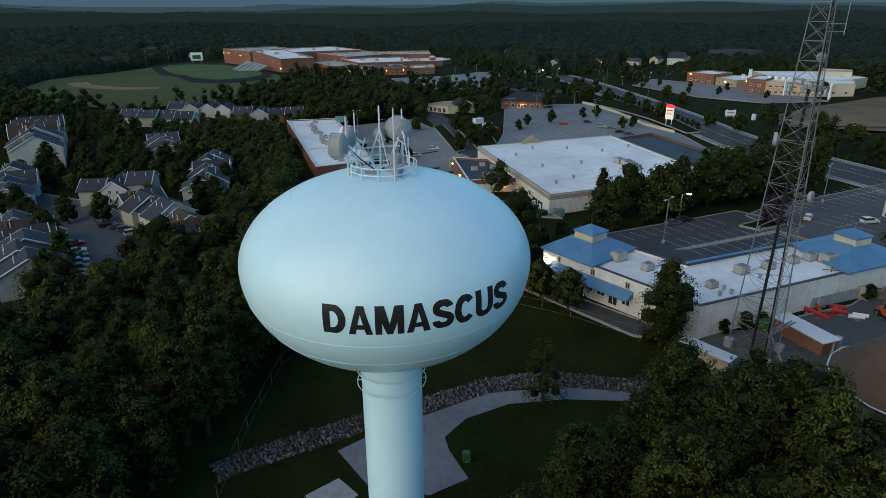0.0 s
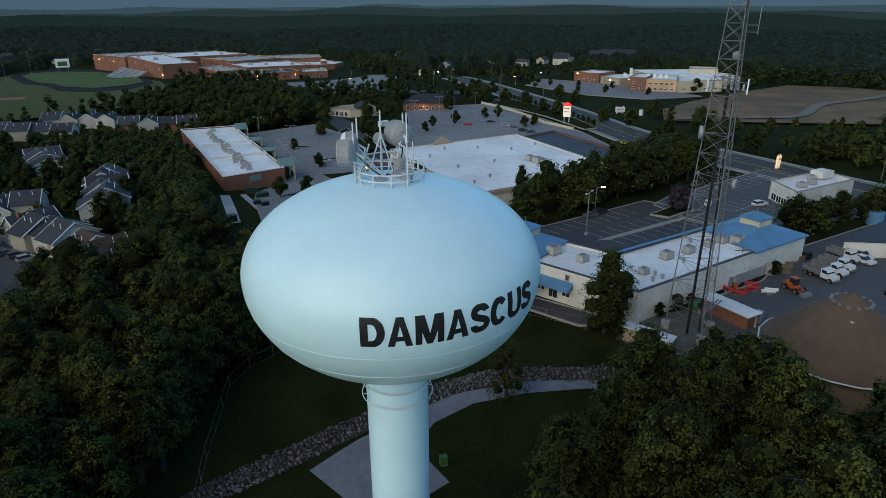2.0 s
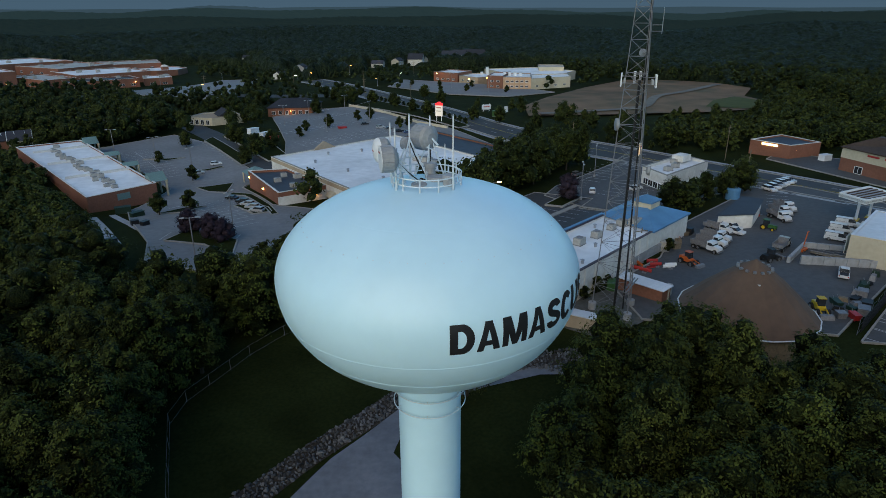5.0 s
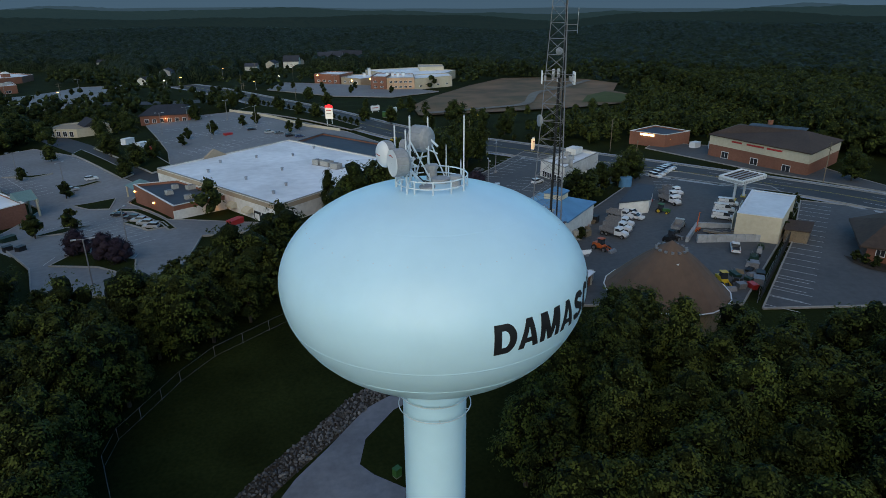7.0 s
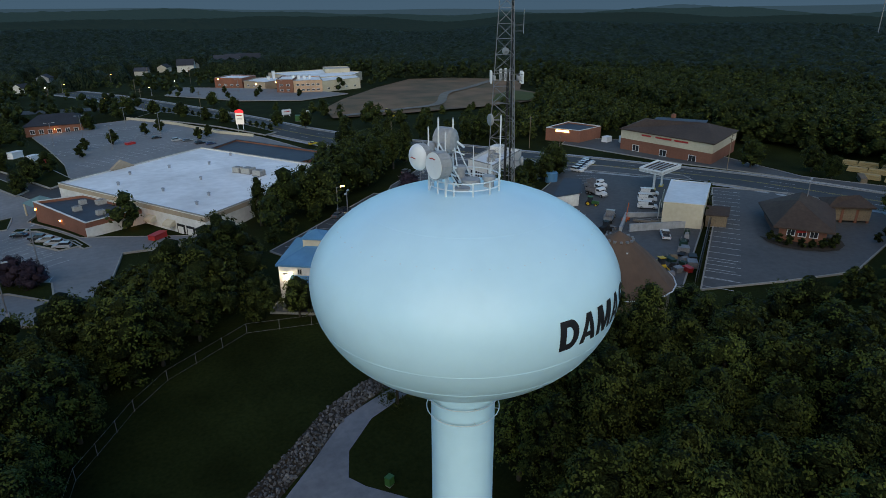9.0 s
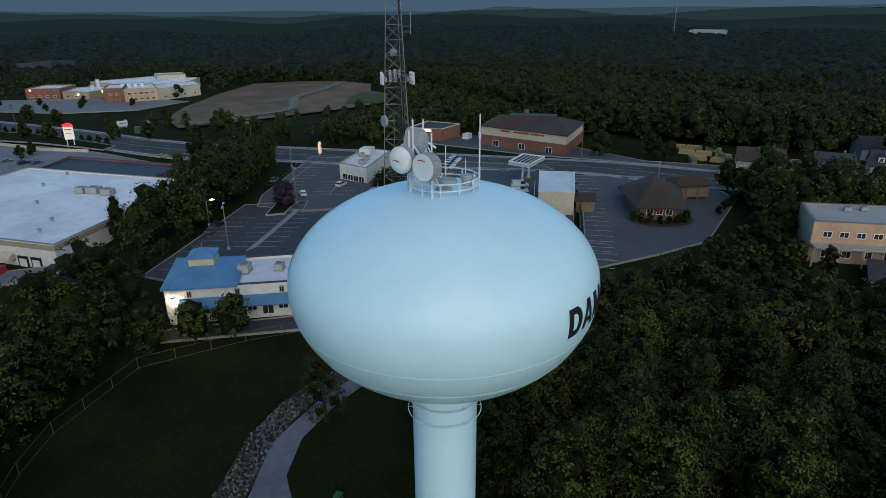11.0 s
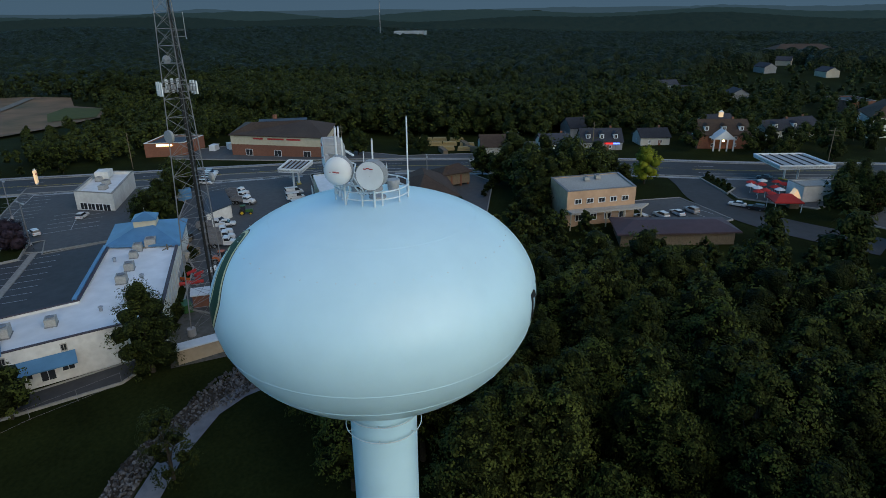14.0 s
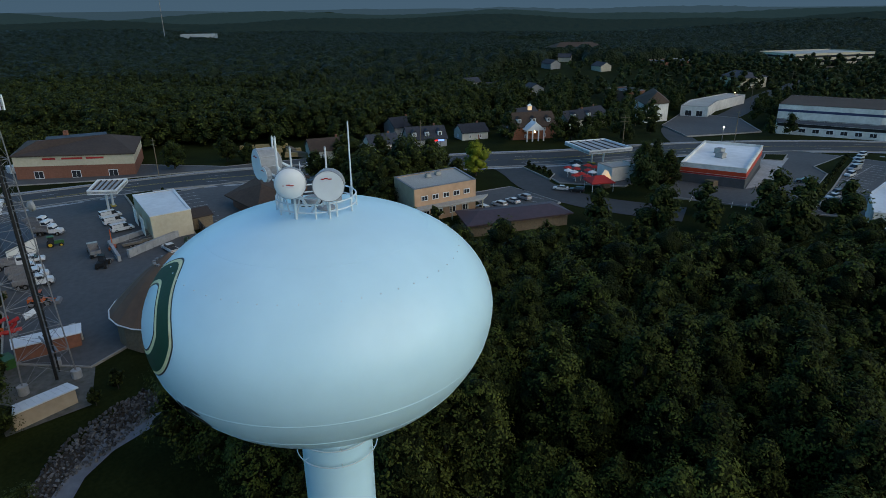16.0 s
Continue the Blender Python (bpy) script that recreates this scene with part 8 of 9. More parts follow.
def raw_mesh(name, V, F, material):
    me = bpy.data.meshes.new(name)
    me.vertices.add(len(V))
    me.vertices.foreach_set("co", np.asarray(V, np.float32).ravel())
    F = np.asarray(F, np.int32)
    me.loops.add(F.size)
    me.loops.foreach_set("vertex_index", F.ravel())
    me.polygons.add(len(F))
    me.polygons.foreach_set("loop_start", np.arange(0, F.size, F.shape[1], dtype=np.int32))
    me.update(calc_edges=True)
    me.materials.append(material)
    return me


def crown_points(n, lobes, height, radius, low=0.3, sparse=0.0):
    """Places and outward ways on an uneven crown of several lobes over a trunk."""
    cs, rs = [], []
    for k in range(lobes):
        u = (k + .5) / lobes
        zz = low + (0.93 - low) * u
        wide = math.sin(math.pi * min(1, (u * .82 + .2))) ** .7
        a = k * 2.4 + rng.uniform(0, .8)
        rad = radius * wide * rng.uniform(.25, .66) * (0.25 if k == lobes - 1 else 1)
        cs.append((rad * math.cos(a), rad * math.sin(a), zz * height))
        rs.append(radius * rng.uniform(.5, .74) * (.6 + .4 * wide) * (9 / max(9, lobes)) ** .42)
    cs, rs = np.array(cs), np.array(rs)
    m, per = (n, 1) if n < 300 else (n // 16, 16)
    n = m * per
    n = m * 3
    pick = rng.choice(lobes, n, p=rs ** 2 / (rs ** 2).sum())
    D = rng.normal(0, 1, (n, 3))
    D[:, 2] = np.where(D[:, 2] < -.55, -D[:, 2], D[:, 2])
    D /= np.linalg.norm(D, axis=1)[:, None]
    P = cs[pick] + D * (rs[pick] * (1 - .22 * rng.random(n) ** 2.2))[:, None]
    deep = (np.linalg.norm(P[:, None, :] - cs[None], axis=2) / rs[None]).min(1)
    outer = np.argsort(-deep, kind="stable")[:m]
    P, D = P[outer], D[outer]
    bumps = np.sin(P[:, 0] * 1.9 + P[:, 2]) * np.cos(P[:, 1] * 1.7 - P[:, 2] * .8)
    P += D * (bumps * .05 * radius)[:, None]
    if per > 1:
        spread = radius * .085 * rng.uniform(.6, 1.35, m)
        off = rng.normal(0, 1, (m, per, 3)) * np.array([1, 1, .55]) * spread[:, None, None]
        off[:, :, 2] -= (np.hypot(off[:, :, 0], off[:, :, 1]) ** 2 / (3.5 * spread[:, None]))
        P = (P[:, None, :] + off).reshape(-1, 3)
        D = (D[:, None, :] + off / spread[:, None, None] * .35).reshape(-1, 3)
    return P, D + np.array([0, 0, .75]), cs, rs


def ball(level):
    """Corners and faces of a round body of triangles."""
    bm = bmesh.new()
    bmesh.ops.create_icosphere(bm, subdivisions=level, radius=1.0)
    V = np.array([v.co[:] for v in bm.verts])
    F = np.array([[v.index for v in f.verts] for f in bm.faces])
    bm.free()
    return V, F


BALLS = {1: ball(1), 2: ball(2)}


def lumps(cs, rs, level, k):
    """Uneven round lobes at cs with radii rs."""
    V0, F0 = BALLS[level]
    n = len(cs)
    bump = 1 + rng.uniform(-.22, .22, (n, len(V0), 1))
    V = cs[:, None, :] + V0[None] * bump * (rs[:, None, None] * k) * np.array([1, 1, .92])
    F = F0[None] + (np.arange(n) * len(V0))[:, None, None]
    return V.reshape(-1, 3), F.reshape(-1, 3)


def core_mesh(name, cs, rs, material, k=.86):
    V, F = lumps(cs, rs, 1, k)
    me = raw_mesh(name, V, F, material)
    me.polygons.foreach_set("use_smooth", [True] * len(me.polygons))
    return me


def trunk_mesh(height, radius, cs):
    s = Shape()
    r0 = .022 * height + .04
    s.tube((0, 0, -.6), (0, 0, height * .35), r0, 8, r0 * .75).tube((0, 0, height * .35), (0.1, 0.05, height * .8), r0 * .75, 7, r0 * .3)
    for c in cs[::2]:
        s.tube((0, 0, max(height * .2, c[2] * .6)), tuple(c), r0 * .4, 5, r0 * .1)
    return s.mesh("trunk", M_BARK)


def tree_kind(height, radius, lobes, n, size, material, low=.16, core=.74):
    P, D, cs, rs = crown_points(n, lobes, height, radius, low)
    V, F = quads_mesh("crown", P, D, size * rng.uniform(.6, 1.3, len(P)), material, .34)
    # the core lobes' darker colour stands for shade seen through the leaves
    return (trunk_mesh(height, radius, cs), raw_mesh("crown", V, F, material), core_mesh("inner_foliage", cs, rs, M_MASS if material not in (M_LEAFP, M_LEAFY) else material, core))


def plant(name, kind, x, y, scale, turn, label, group, sink=0.0):
    t = base(name, x, y, rz=turn, label=label, category="tree", group=group)
    t.location.z -= sink
    t.scale = (scale, scale, scale)
    for nm, me in zip(("trunk", "crown", "inner_foliage"), kind):
        o = new(nm, me)
        o.parent = t
    return t


K_NEAR = [tree_kind(16, 4.8, 24, 3800, .17, M_LEAF), tree_kind(17, 4.2, 22, 3600, .165, M_LEAF, .25), tree_kind(15, 5.1, 26, 3800, .17, M_LEAFB), tree_kind(18, 4.4, 24, 3700, .165, M_LEAF),
          tree_kind(14, 4.5, 21, 3400, .175, M_LEAFB, .25)]
K_ROUND = [tree_kind(8, 3.8, 14, 1250, .18, M_LEAFB, .2), tree_kind(7, 3.3, 12, 1150, .18, M_LEAF, .2)]
K_MID = [tree_kind(16, 5.2, 18, 1000, .3, M_LEAF), tree_kind(15, 5.0, 18, 1000, .3, M_LEAFB, .2)]
K_TALL = [tree_kind(12, 4.2, 28, 4200, .14, M_LEAF, .06)]
K_PLUM = [tree_kind(6, 2.9, 12, 2000, .17, M_LEAFP, .2, .84)]
K_YELLOW = [tree_kind(9, 3.2, 12, 1900, .19, M_LEAFY, .2, .8)]
K_SMALL = [tree_kind(5, 1.9, 7, 400, .17, M_LEAF, .25, .85)]
K_THIN = [tree_kind(9, 2.9, 12, 2600, .12, M_LEAF, .15, .45)]


FOREST_A = [(8, -10), (8.6, -3), (10.5, 4), (13.5, 11), (19, 17.5), (26, 20), (33, 19), (39, 15), (48, 9), (54, 2), (55, -20), (56, -56), (58, -92), (30, -72), (4, -46), (-4, -32), (2, -18)]
FOREST_B = [(-20.5, 2), (-23.6, 28), (-22.6, 33), (-16.5, 41.8), (-11.8, 46), (-2, 51), (3, 53), (4, 56), (2, 62), (6, 72), (4, 80), (-6, 80), (-12, 72), (-20, 62), (-30, 64), (-40, 70), (-50, 92), (-62, 122), (-68, 126), (-74, 108), (-60, 84), (-48, 62), (-50, 50), (-52, 38), (-56, 28), (-52, 10), (-34, -4), (-25, -6)]
FOREST_C = [(21, 92), (30, 96), (44, 106), (60, 118), (80, 132), (74, 140), (58, 136), (48, 124), (36, 112), (24, 102)]
FOREST_E = [(-62, 126), (-104, 198), (-128, 205), (-142, 172), (-122, 150), (-104, 128), (-92, 126), (-74, 96)]
FOREST_F = [(120, 128), (132, 126), (155, 112), (160, 78), (176, 40), (178, 0), (200, 0), (260, -60), (330, -60), (330, 200), (246, 262), (214, 222), (188, 198), (166, 176), (140, 162), (122, 168), (104, 160), (108, 130)]
FOREST_G = [(90, 2), (94, 6), (110, 12), (120, 20), (128, 20), (131, 0), (118, -8), (104, -8), (101, 0)]
FOREST_H = [(-105, 212), (-80, 216), (-56, 232), (-66, 268), (-90, 300), (-140, 285), (-150, 250)]
FORESTS = [FOREST_A, FOREST_B, FOREST_C, FOREST_E, FOREST_F, FOREST_G, FOREST_H]
TOWN = [(-200, 60), (-200, 215), (-420, 560), (-330, 730), (-60, 640), (-20, 520), (0, 420), (60, 480), (190, 420), (235, 320), (225, 225), (170, 190), (130, 180), (170, 60), (190, 0), (330, -10), (420, -60),
        (420, -330), (300, -250), (180, -200), (150, -240), (90, -150), (84, -56), (88, 2), (57, 21), (20, 18), (-24, 4), (-24, 40), (-60, 30), (-120, 0)]


def within(polys, P, pad=0.0):
    """For an array of places, whether each lies in one of the outlines, or within pad of it along the axes."""
    res = np.zeros(len(P), bool)
    for poly in polys:
        q = np.array(poly, float)
        lo, hi = q.min(0) - pad, q.max(0) + pad
        idx = np.nonzero((P[:, 0] > lo[0]) & (P[:, 0] < hi[0]) & (P[:, 1] > lo[1]) & (P[:, 1] < hi[1]) & ~res)[0]
        if not len(idx):
            continue
        for dx, dy in (((0, 0), (pad, 0), (-pad, 0), (0, pad), (0, -pad)) if pad else ((0, 0),)):
            x, y = P[idx, 0] + dx, P[idx, 1] + dy
            c = np.zeros(len(idx), bool)
            for (ax, ay), (bx, by) in zip(q, np.roll(q, -1, 0)):
                if ay != by:
                    c ^= ((ay > y) != (by > y)) & (x < (bx - ax) * (y - ay) / (by - ay) + ax)
            res[idx] |= c
    return res


def scatter(spacing, box):
    x0, x1, y0, y1 = box
    pts = []
    j = 0
    y = y0
    while y < y1:
        x = x0 + (spacing / 2 if j % 2 else 0)
        while x < x1:
            pts.append((x + rng.uniform(-.38, .38) * spacing, y + rng.uniform(-.38, .38) * spacing))
            x += spacing
        y += spacing * .87
        j += 1
    return pts


def seen_side(P):
    """The part of the country towards which the camera ever looks."""
    b = np.degrees(np.arctan2(P[:, 0], P[:, 1]))
    return (b > -62) & (b < 142)


cand = np.array(scatter(4.7, (-160, 330, -100, 305)))
spots = [tuple(p) for p in cand[within(FORESTS, cand) & ~within(CLEAR, cand, 1.6)]]
spots.sort(key=lambda p: math.hypot(p[0] + 8, p[1] + 6))
near, mid = spots[:120], spots[120:]
SHORT = [[(-34, 52), (-12, 54), (-2, 66), (6, 84), (-30, 80), (-36, 70)], [(98, 105), (182, 105), (250, 265), (100, 225)], [(60, 225), (110, 225), (150, 300), (60, 360)], [(-40, 400), (170, 400), (200, 560), (-40, 560)], [(-130, 40), (-45, 60), (-60, 130), (-110, 240), (-200, 240), (-180, 60)], [(290, -150), (560, -190), (570, 70), (290, 60)]]
for x, y in near:
    k = rng.integers(len(K_NEAR))
    plant("tree", K_NEAR[k], x, y, rng.uniform(.56, .8) * (1.22 if y > 7 and x > 0 else 1.12), rng.uniform(0, 360), "broad-leaved tree with a dense green crown", "woodland trees")


def grove(name, pts, n, size, h0, h1, label, material, lobes=8, level=1, mass=M_MASSFAR):
    """Many trees as one mass: uneven lobes, darkened as painted crown shade, under a cover of small leaf clumps."""
    protos = [crown_points(max(n, 1), lobes, 1.0, .33, .18) if lobes > 2 else crown_points(max(n, 1), 2, .8, .4, .4) for k in range(8)]
    Cs, Ns, Vs, Rs = [], [], [], []
    z = heights(np.array([p[0] for p in pts]), np.array([p[1] for p in pts]))
    low = np.where(within(SHORT, np.array(pts)), .58, 1.0)
    for (x, y), zz, short in zip(pts, z, low):
        P, D, cs, rs = protos[rng.integers(8)]
        h = rng.uniform(h0, h1) * short
        a = rng.uniform(0, 6.28)
        R = np.array([[math.cos(a), -math.sin(a), 0], [math.sin(a), math.cos(a), 0], [0, 0, 1]])
        sc = np.array([h * rng.uniform(.85, 1.3)] * 2 + [h])
        Cs.append((P * sc) @ R.T + (x, y, zz))
        Ns.append(D @ R.T)
        Vs.append((cs * sc) @ R.T + (x, y, zz))
        Rs.append(rs * sc[0])
    C, N = np.concatenate(Cs), np.concatenate(Ns)
    V, F = quads_mesh(name, C, N, size * rng.uniform(.6, 1.3, len(C)), material, .45)
    tagged(new(name, raw_mesh(name, V, F, material)), label, "trees", kind="stuff")
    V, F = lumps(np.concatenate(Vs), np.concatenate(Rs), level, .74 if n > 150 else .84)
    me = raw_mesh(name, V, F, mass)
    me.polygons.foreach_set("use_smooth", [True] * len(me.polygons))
    return tagged(new(name, me), label, "trees", kind="stuff")


K_WOOD = [tree_kind(10, r, 14, 2000, .16, m, .17) for r, m in ((3.3, M_LEAF), (3.7, M_LEAF), (3.5, M_LEAFB), (3.1, M_LEAF), (3.8, M_LEAF))]
far_of = np.array([math.hypot(p[0] + 10, p[1] + 20) for p in mid])
for x, y in mid[:100]:
    low = .62 if within(SHORT, np.array([(x, y)]))[0] else 1.0
    plant("tree", K_WOOD[rng.integers(5)], x, y, rng.uniform(.82, 1.22) * low, rng.uniform(0, 360), "broad-leaved tree with a dense green crown", "woodland trees")
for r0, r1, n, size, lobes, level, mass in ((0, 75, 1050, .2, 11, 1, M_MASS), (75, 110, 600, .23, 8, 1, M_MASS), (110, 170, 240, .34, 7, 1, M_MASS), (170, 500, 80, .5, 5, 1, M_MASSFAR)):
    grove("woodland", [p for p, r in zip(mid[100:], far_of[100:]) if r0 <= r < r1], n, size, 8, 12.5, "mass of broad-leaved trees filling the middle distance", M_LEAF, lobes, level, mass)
LOW = [(54, 2), (60, 8), (70, 11), (80, 11), (92, 8), (88, -4), (80, -8), (74, -12), (74, -30), (75, -48), (66, -62), (60, -76), (54, -88)]
cand = np.array(scatter(4.4, (50, 96, -95, 15)))
grove("thicket", [tuple(p) for p in cand[within([LOW], cand) & ~within(CLEAR, cand, 1.0)]], 340, .22, 3.4, 5.6, "lower broad-leaved trees along the edge of the woods", M_LEAF, 8, 1, M_MASS)


def single(kind, pts, lo, hi, label, group="planted trees", name="tree"):
    for x, y in pts:
        plant(name, kind[rng.integers(len(kind))], x, y, rng.uniform(lo, hi), rng.uniform(0, 360), label, group)


single(K_TALL, [(23.0, 39.2)], 1.0, 1.02, "tall dark tree beside the office building")
single(K_ROUND, [(7.6, 50.3), (11.6, 47.4), (3.0, 52.6)], .85, 1.0, "rounded tree in front of the white office")
single(K_THIN, [(9.2, 25.4)], .85, .9, "slender open tree beside the driveway")
single(K_ROUND, [(74, 82), (79, 84.5), (84, 84.5), (89, 86.5), (94, 90), (70, 79), (66, 77), (97, 96)], .75, 1.05, "rounded tree between restaurant and yard")
single(K_ROUND, [(10, 79), (15, 83), (20, 86.5), (7, 74), (27, 91.5)], .45, .6, "small tree along the car park's edge")
single(K_TALL, [(112, -55.5), (115, -59), (118, -57), (109, -57.5), (106, -59)], .7, .85, "dark dense conifer beside the shop lot")
single(K_PLUM, [(-30.9, 96.5), (-23.4, 89.4), (-26, 91.5), (50.2, 93.1)], .8, 1.05, "dark purple plum tree in a kerbed island")
single(K_YELLOW, [(121.5, -16.8)], 1, 1, "yellow-green tree beside the road")
single(K_ROUND, [(128.4, -8.3), (116.3, -6.6), (129.6, 5), (132, 12), (163.9, -49.9), (168.5, -56.4), (145.5, 20.3), (141.1, 44.7), (137.9, 63.7), (126, -1), (112, 16), (120, 22), (152, -52), (146, 52), (92, 4), (88, 6), (100, 8), (106, 4), (110, -2), (118, -12), (160, -66), (178, -80)], .7, 1.0, "broad-leaved street tree in full leaf")
single(K_SMALL, [(-8.2, 199.2), (-5.7, 210.5), (3.3, 213.8), (15.3, 226.5), (21, 229.3), (29.4, 204.5), (33.6, 206.9), (-51.9, 176.3), (-39.1, 154.9), (-40.8, 117), (-34, 117), (70, 315), (84, 310), (92, 330), (104, 300), (60, 350), (75, 340), (-60, 400), (-50, 350), (-80, 420)], .8, 1.2, "small planted tree in a car-park island")
single(K_ROUND, [(-17.4, 184.5), (-25.1, 168), (-47.2, 197.8), (-30, 196), (-22, 176), (-36, 244), (-30, 247), (-58, 246), (-26, 262), (0, 262), (88, 172), (96, 160), (70, 206), (66, 160), (78, 186), (104, 140), (62, 215), (20, 300), (28, 282), (36, 262), (42, 246), (46, 232), (10, 306), (14, 318), (60, 268), (56, 290)], .7, 1.05, "broad-leaved tree on a grass verge")
for x, y in split_line([(30, 296), (44, 256), (52, 226), (56, 206)], 4.5) + split_line([(84, 168), (100, 134)], 5) + split_line([(70, 176), (76, 164)], 4):
    single([K_SMALL[0]], [(x, y)], .5, .7, "clipped hedge shrub along the main road", "hedge shrubs", "shrub")
for x, y in split_line([(137, -120.6), (121.5, -108), (106, -95.4), (91, -82.6)], 2.6) + split_line([(130, -31.4), (119, -34.8)], 2.4):
    single([K_SMALL[0]], [(x, y)], .34, .46, "low hedge shrub in a planted strip", "planted strip shrubs", "shrub")
for x, y in split_line([(46, 57.5), (50, 59.5), (53, 56.2)], 2.2) + [(34, 44.3), (36.5, 46), (31, 42.5), (29, 31), (32, 30)] + split_line([(86, 41), (104, 53)], 5) + split_line([(100, 17), (112, 17)], 4):
    single([K_SMALL[0]], [(x, y)], .4, .6, "low overgrown shrub against a wall", "wall shrubs", "shrub")

single(K_MID, [q for q in [(-100.5, 83.2), (-87.8, 78.7), (-77, 74), (-80.5, 56), (-66, 40), (-107.2, 76.4), (-52.5, 46.5), (-45.9, 57.6), (-81.7, 96.9), (-115.3, 114.3), (-122.9, 116.4), (-112.0, 125.1), (-99.8, 117.3), (-109.6, 150.8), (-129.8, 110.0), (-123.9, 101.6),
                (-92.6, 116.9), (-104.4, 138.3), (-168.2, 162.3), (-150.1, 147.2), (-138.4, 150.3), (-141.8, 162.0), (-116.6, 144.8), (-88.1, 99.0), (-65.0, 80.2), (-56.4, 76.3)] if not within(CLEAR, np.array([q]), .6)[0]], .5, .66, "broad-leaved tree between the town houses", "trees by the town houses")

single(K_NEAR[:2] + K_NEAR[3:], [(18, 100), (23.5, 101), (29, 103.5), (35, 108), (40, 110.5), (46, 114), (51, 117), (57, 120), (33, 103), (21, 96), (49, 111), (63, 123), (41, 106), (70, 128)], .6, .74, "large dark tree between the store and the office car park", "trees behind the store")
for x, y in [(85.7, 28.0), (85.5, 26.4), (85.9, 24.8), (86.8, 23.2), (87.9, 21.9), (89.3, 20.8), (90.8, 20.2), (92.4, 20.3), (94, 21)]:
    single([K_SMALL[0]], [(x, y)], .38, .46, "clipped hedge bush along the bank's wall", "hedge bushes at the bank", "shrub")
single(K_WOOD, [(-95.4, 76.3), (-86.0, 75.8), (-79.0, 78.4), (-82.6, 97.8), (-60.3, 37.5), (-54.6, 32.9), (-104.8, 76.5), (-111.2, 76.2), (-86.2, 61.3), (-106.8, 110.4), (-104.6, 117.2), (-102.2, 122.7), (-127.0, 121.1), (-135.6, 126.7), (-125.5, 128.8), (-112.6, 152.2), (-110.7, 159.4), (-104.1, 161.0), (-60.0, 50.9), (-53.5, 40.3), (-61.2, 55.9), (-57.4, 56.6), (-73.6, 51.0), (-68.7, 44.5), (-72.3, 103.0), (-67.5, 89.6)], .62, .85, "broad-leaved tree between the town houses", "trees by the town houses")
cand = np.array(scatter(8.0, (-520, 560, -420, 760)))
rad = np.hypot(cand[:, 0], cand[:, 1])
keep = (rad > 90) & (rad < np.where(within([TOWN], cand), 560, 430)) & seen_side(cand) & ~within(FORESTS, cand) & (~within([TOWN], cand) | (rng.random(len(cand)) < np.where(cand[:, 0] > 180, .75, np.where(cand[:, 0] < -45, .9, .42)))) & ~within(CLEAR, cand, 2.4)
close = rad < 290
grove("town_trees", [tuple(p) for p in cand[keep & close & ~within([LOW], cand)]], 170, .42, 6, 10.5, "broad-leaved trees among the houses and lots", M_LEAF, 6, 1)
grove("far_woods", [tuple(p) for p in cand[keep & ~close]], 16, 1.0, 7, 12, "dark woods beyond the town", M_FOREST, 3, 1)


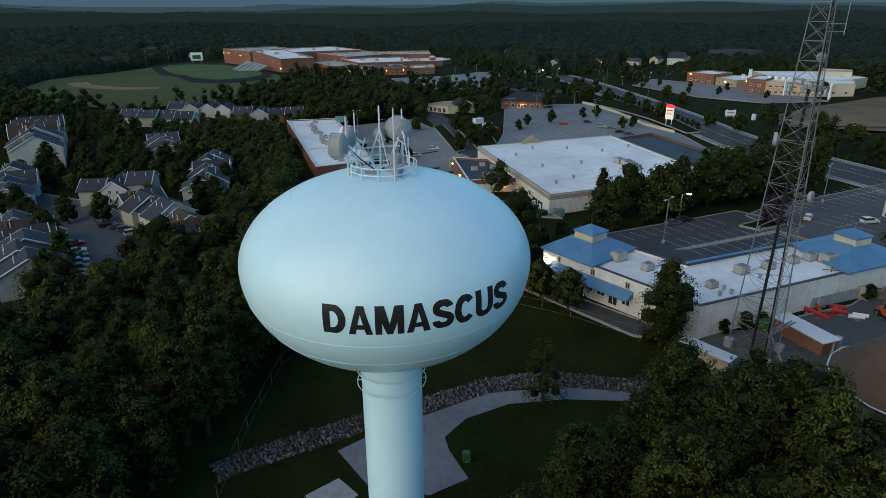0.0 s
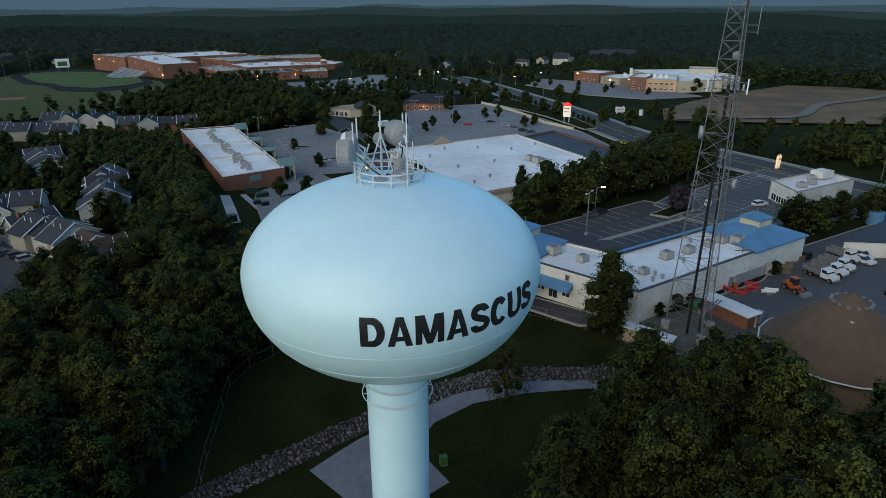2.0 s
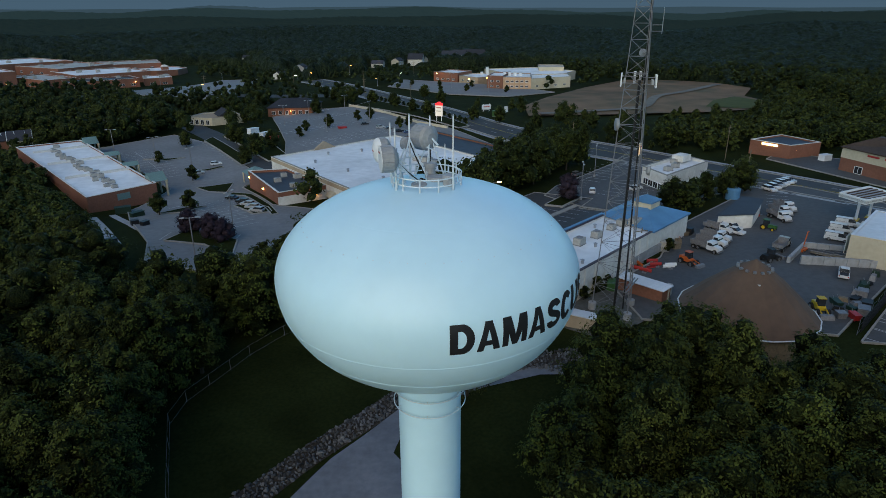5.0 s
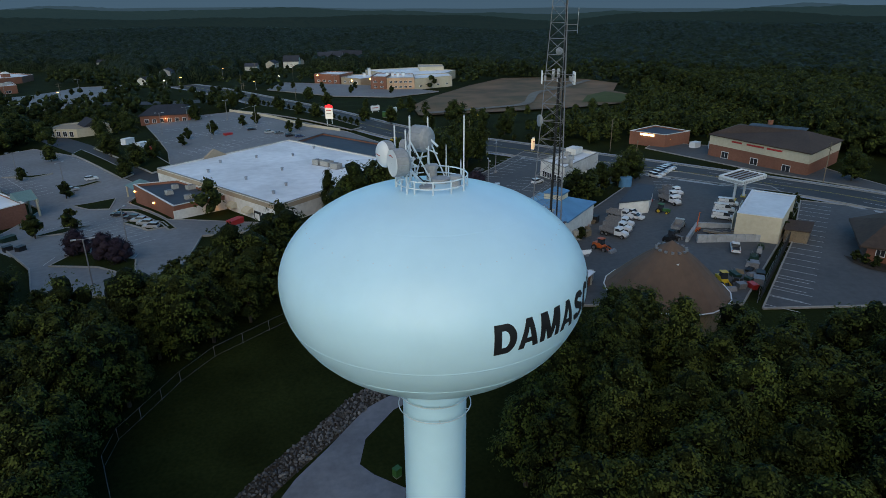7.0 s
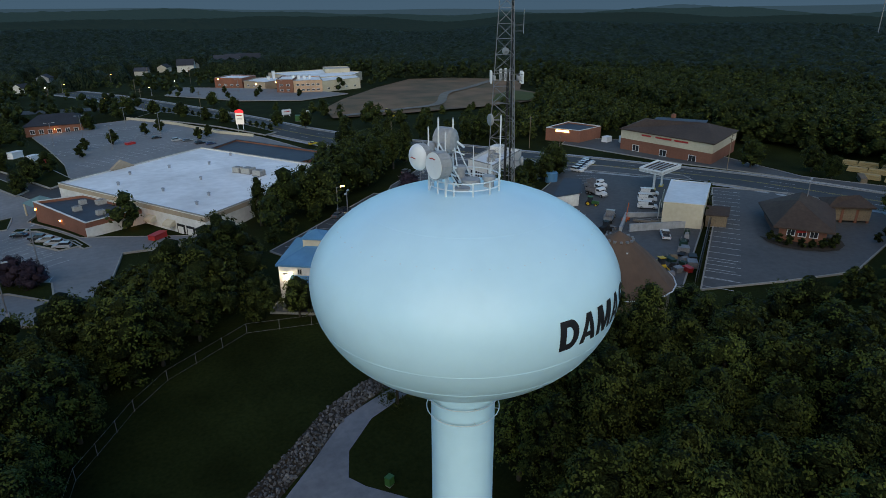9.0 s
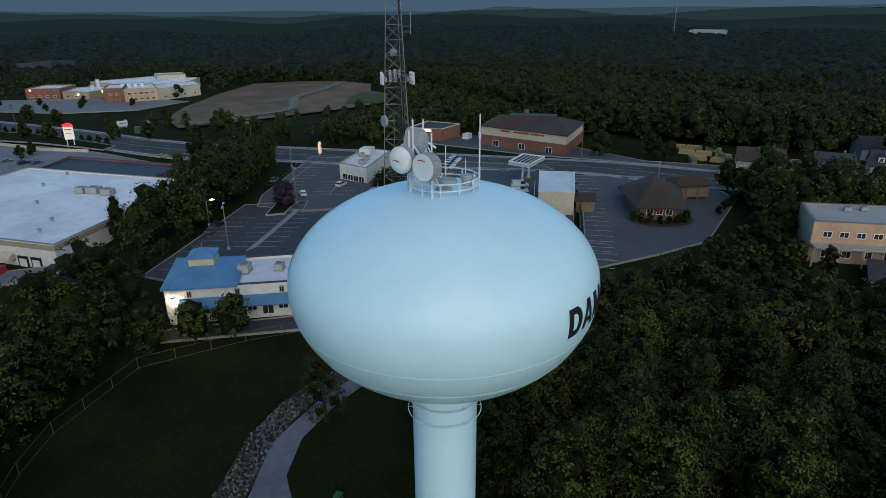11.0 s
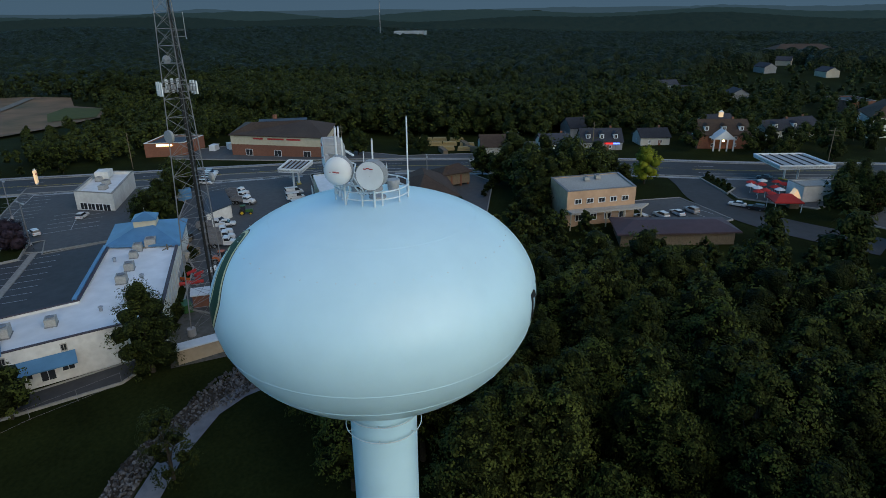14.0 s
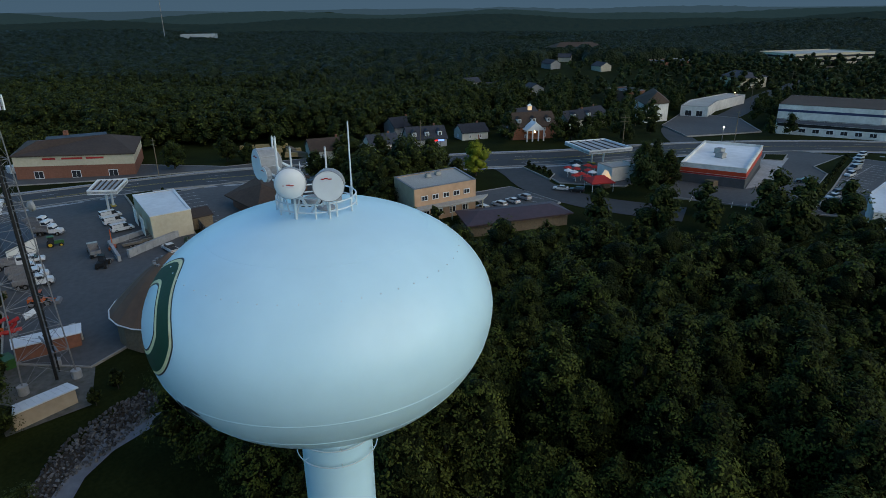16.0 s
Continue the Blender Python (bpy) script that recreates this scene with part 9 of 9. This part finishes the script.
def crown_sheet(name, r0, r1, rows, n_a, size, high, material, label, kind, smooth=True):
    """Crown beside crown over the far country: a rolling sheet of domed tops with dark gaps between them."""
    radii = r0 * (r1 / r0) ** (np.arange(rows) / (rows - 1))
    a = np.radians(np.linspace(-66, 146, n_a))
    R, A = np.meshgrid(radii, a, indexing="ij")
    R = R * (1 + .3 * (r1 / r0) ** (1 / rows) * .004 * rng.normal(0, 1, R.shape))
    X, Y = R * np.sin(A), R * np.cos(A)
    table = rng.random((128, 128, 4))
    gx, gy = np.floor(X / size).astype(int), np.floor(Y / size).astype(int)
    top = np.zeros(X.shape)
    for dx in (-1, 0, 1):
        for dy in (-1, 0, 1):
            t = table[(gx + dx) % 128, (gy + dy) % 128]
            cx, cy = (gx + dx + .1 + .8 * t[..., 0]) * size, (gy + dy + .1 + .8 * t[..., 1]) * size
            d = ((X - cx) ** 2 + (Y - cy) ** 2) / (size * (.55 + .35 * t[..., 2])) ** 2
            top = np.maximum(top, high * (.62 + .38 * t[..., 3]) * np.clip(1 - d, 0, 1) ** .5)
    P = np.stack([X.ravel(), Y.ravel()], -1)
    off = (within([TOWN], P) | within(CLEAR, P, 4)).reshape(X.shape)
    grow = np.where(off | (wave(X * 1.3 + 900, Y * 1.3) > .7), 0.0, 1.0) * np.clip((R - r0) / (.1 * r0), .0, 1)
    for k in range(5):
        grow = np.minimum(grow, (np.roll(grow, 1, 0) + np.roll(grow, -1, 0) + np.roll(grow, 1, 1) + np.roll(grow, -1, 1) + grow) / 5)
    Z = heights(X, Y) - np.where(grow > 0, 0, 3) + grow * (high * .25 + top)
    V = np.stack([X, Y, Z], -1).reshape(-1, 3)
    k, i = np.meshgrid(np.arange(rows - 1), np.arange(n_a - 1), indexing="ij")
    F = np.stack([k * n_a + i, k * n_a + i + 1, (k + 1) * n_a + i + 1, (k + 1) * n_a + i], -1).reshape(-1, 4)
    me = raw_mesh(name, V, F[:, ::-1], material)
    if smooth:
        me.polygons.foreach_set("use_smooth", [True] * len(me.polygons))
    return tagged(new(name, me), label, kind=kind)


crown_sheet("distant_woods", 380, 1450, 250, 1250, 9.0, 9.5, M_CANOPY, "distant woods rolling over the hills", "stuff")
# these hills glow with painted haze, bluer and brighter with each ring
crown_sheet("backdrop", 1440, 2300, 60, 900, 13, 10, M_HAZE0, "wooded hills in the distance with haze painted as a faint glow", "structure")
crown_sheet("backdrop", 2280, 2900, 24, 700, 22, 10, M_HAZE1, "wooded hills far off with blue haze painted as glow", "structure")
crown_sheet("backdrop", 2880, 3440, 14, 600, 30, 12, M_HAZE2, "hills on the horizon with pale blue haze painted as glow", "structure")


def rim(name, r, h0, dh, material, label):
    """A ring that closes the view: the last ridge, and the sky band added behind it."""
    n = 720
    a = np.linspace(0, 2 * np.pi, n, endpoint=False)
    top = h0 + dh * (np.sin(a * 5 + 1) * .5 + np.sin(a * 13) * .3 + np.sin(a * 31 + 2) * .12)
    V = np.concatenate([np.stack([r * np.sin(a), r * np.cos(a), np.full(n, -80.0)], -1), np.stack([r * np.sin(a), r * np.cos(a), top], -1)])
    i = np.arange(n)
    F = np.stack([i, n + i, n + (i + 1) % n, (i + 1) % n], -1)
    return tagged(new(name, raw_mesh(name, V, F, material)), label, kind="structure")


rim("backdrop", 3470, 54, 12, M_HAZE2, "last ridge closing the horizon, glowing with painted pale blue haze")
# emissive band added in front of the sky texture's yellow horizon
rim("backdrop", 3530, 150, 1, M_DUSK, "added glowing blue band standing for the low evening sky")

# ---- the plan brought to metres ----
for ob in scene.objects:
    if ob.parent is None and ob.type in ("MESH", "EMPTY"):
        ob.matrix_basis = Matrix.Scale(SCALE, 4) @ ob.matrix_basis
    elif ob.type == "LIGHT" and ob.data.type == "POINT":
        ob.location *= SCALE
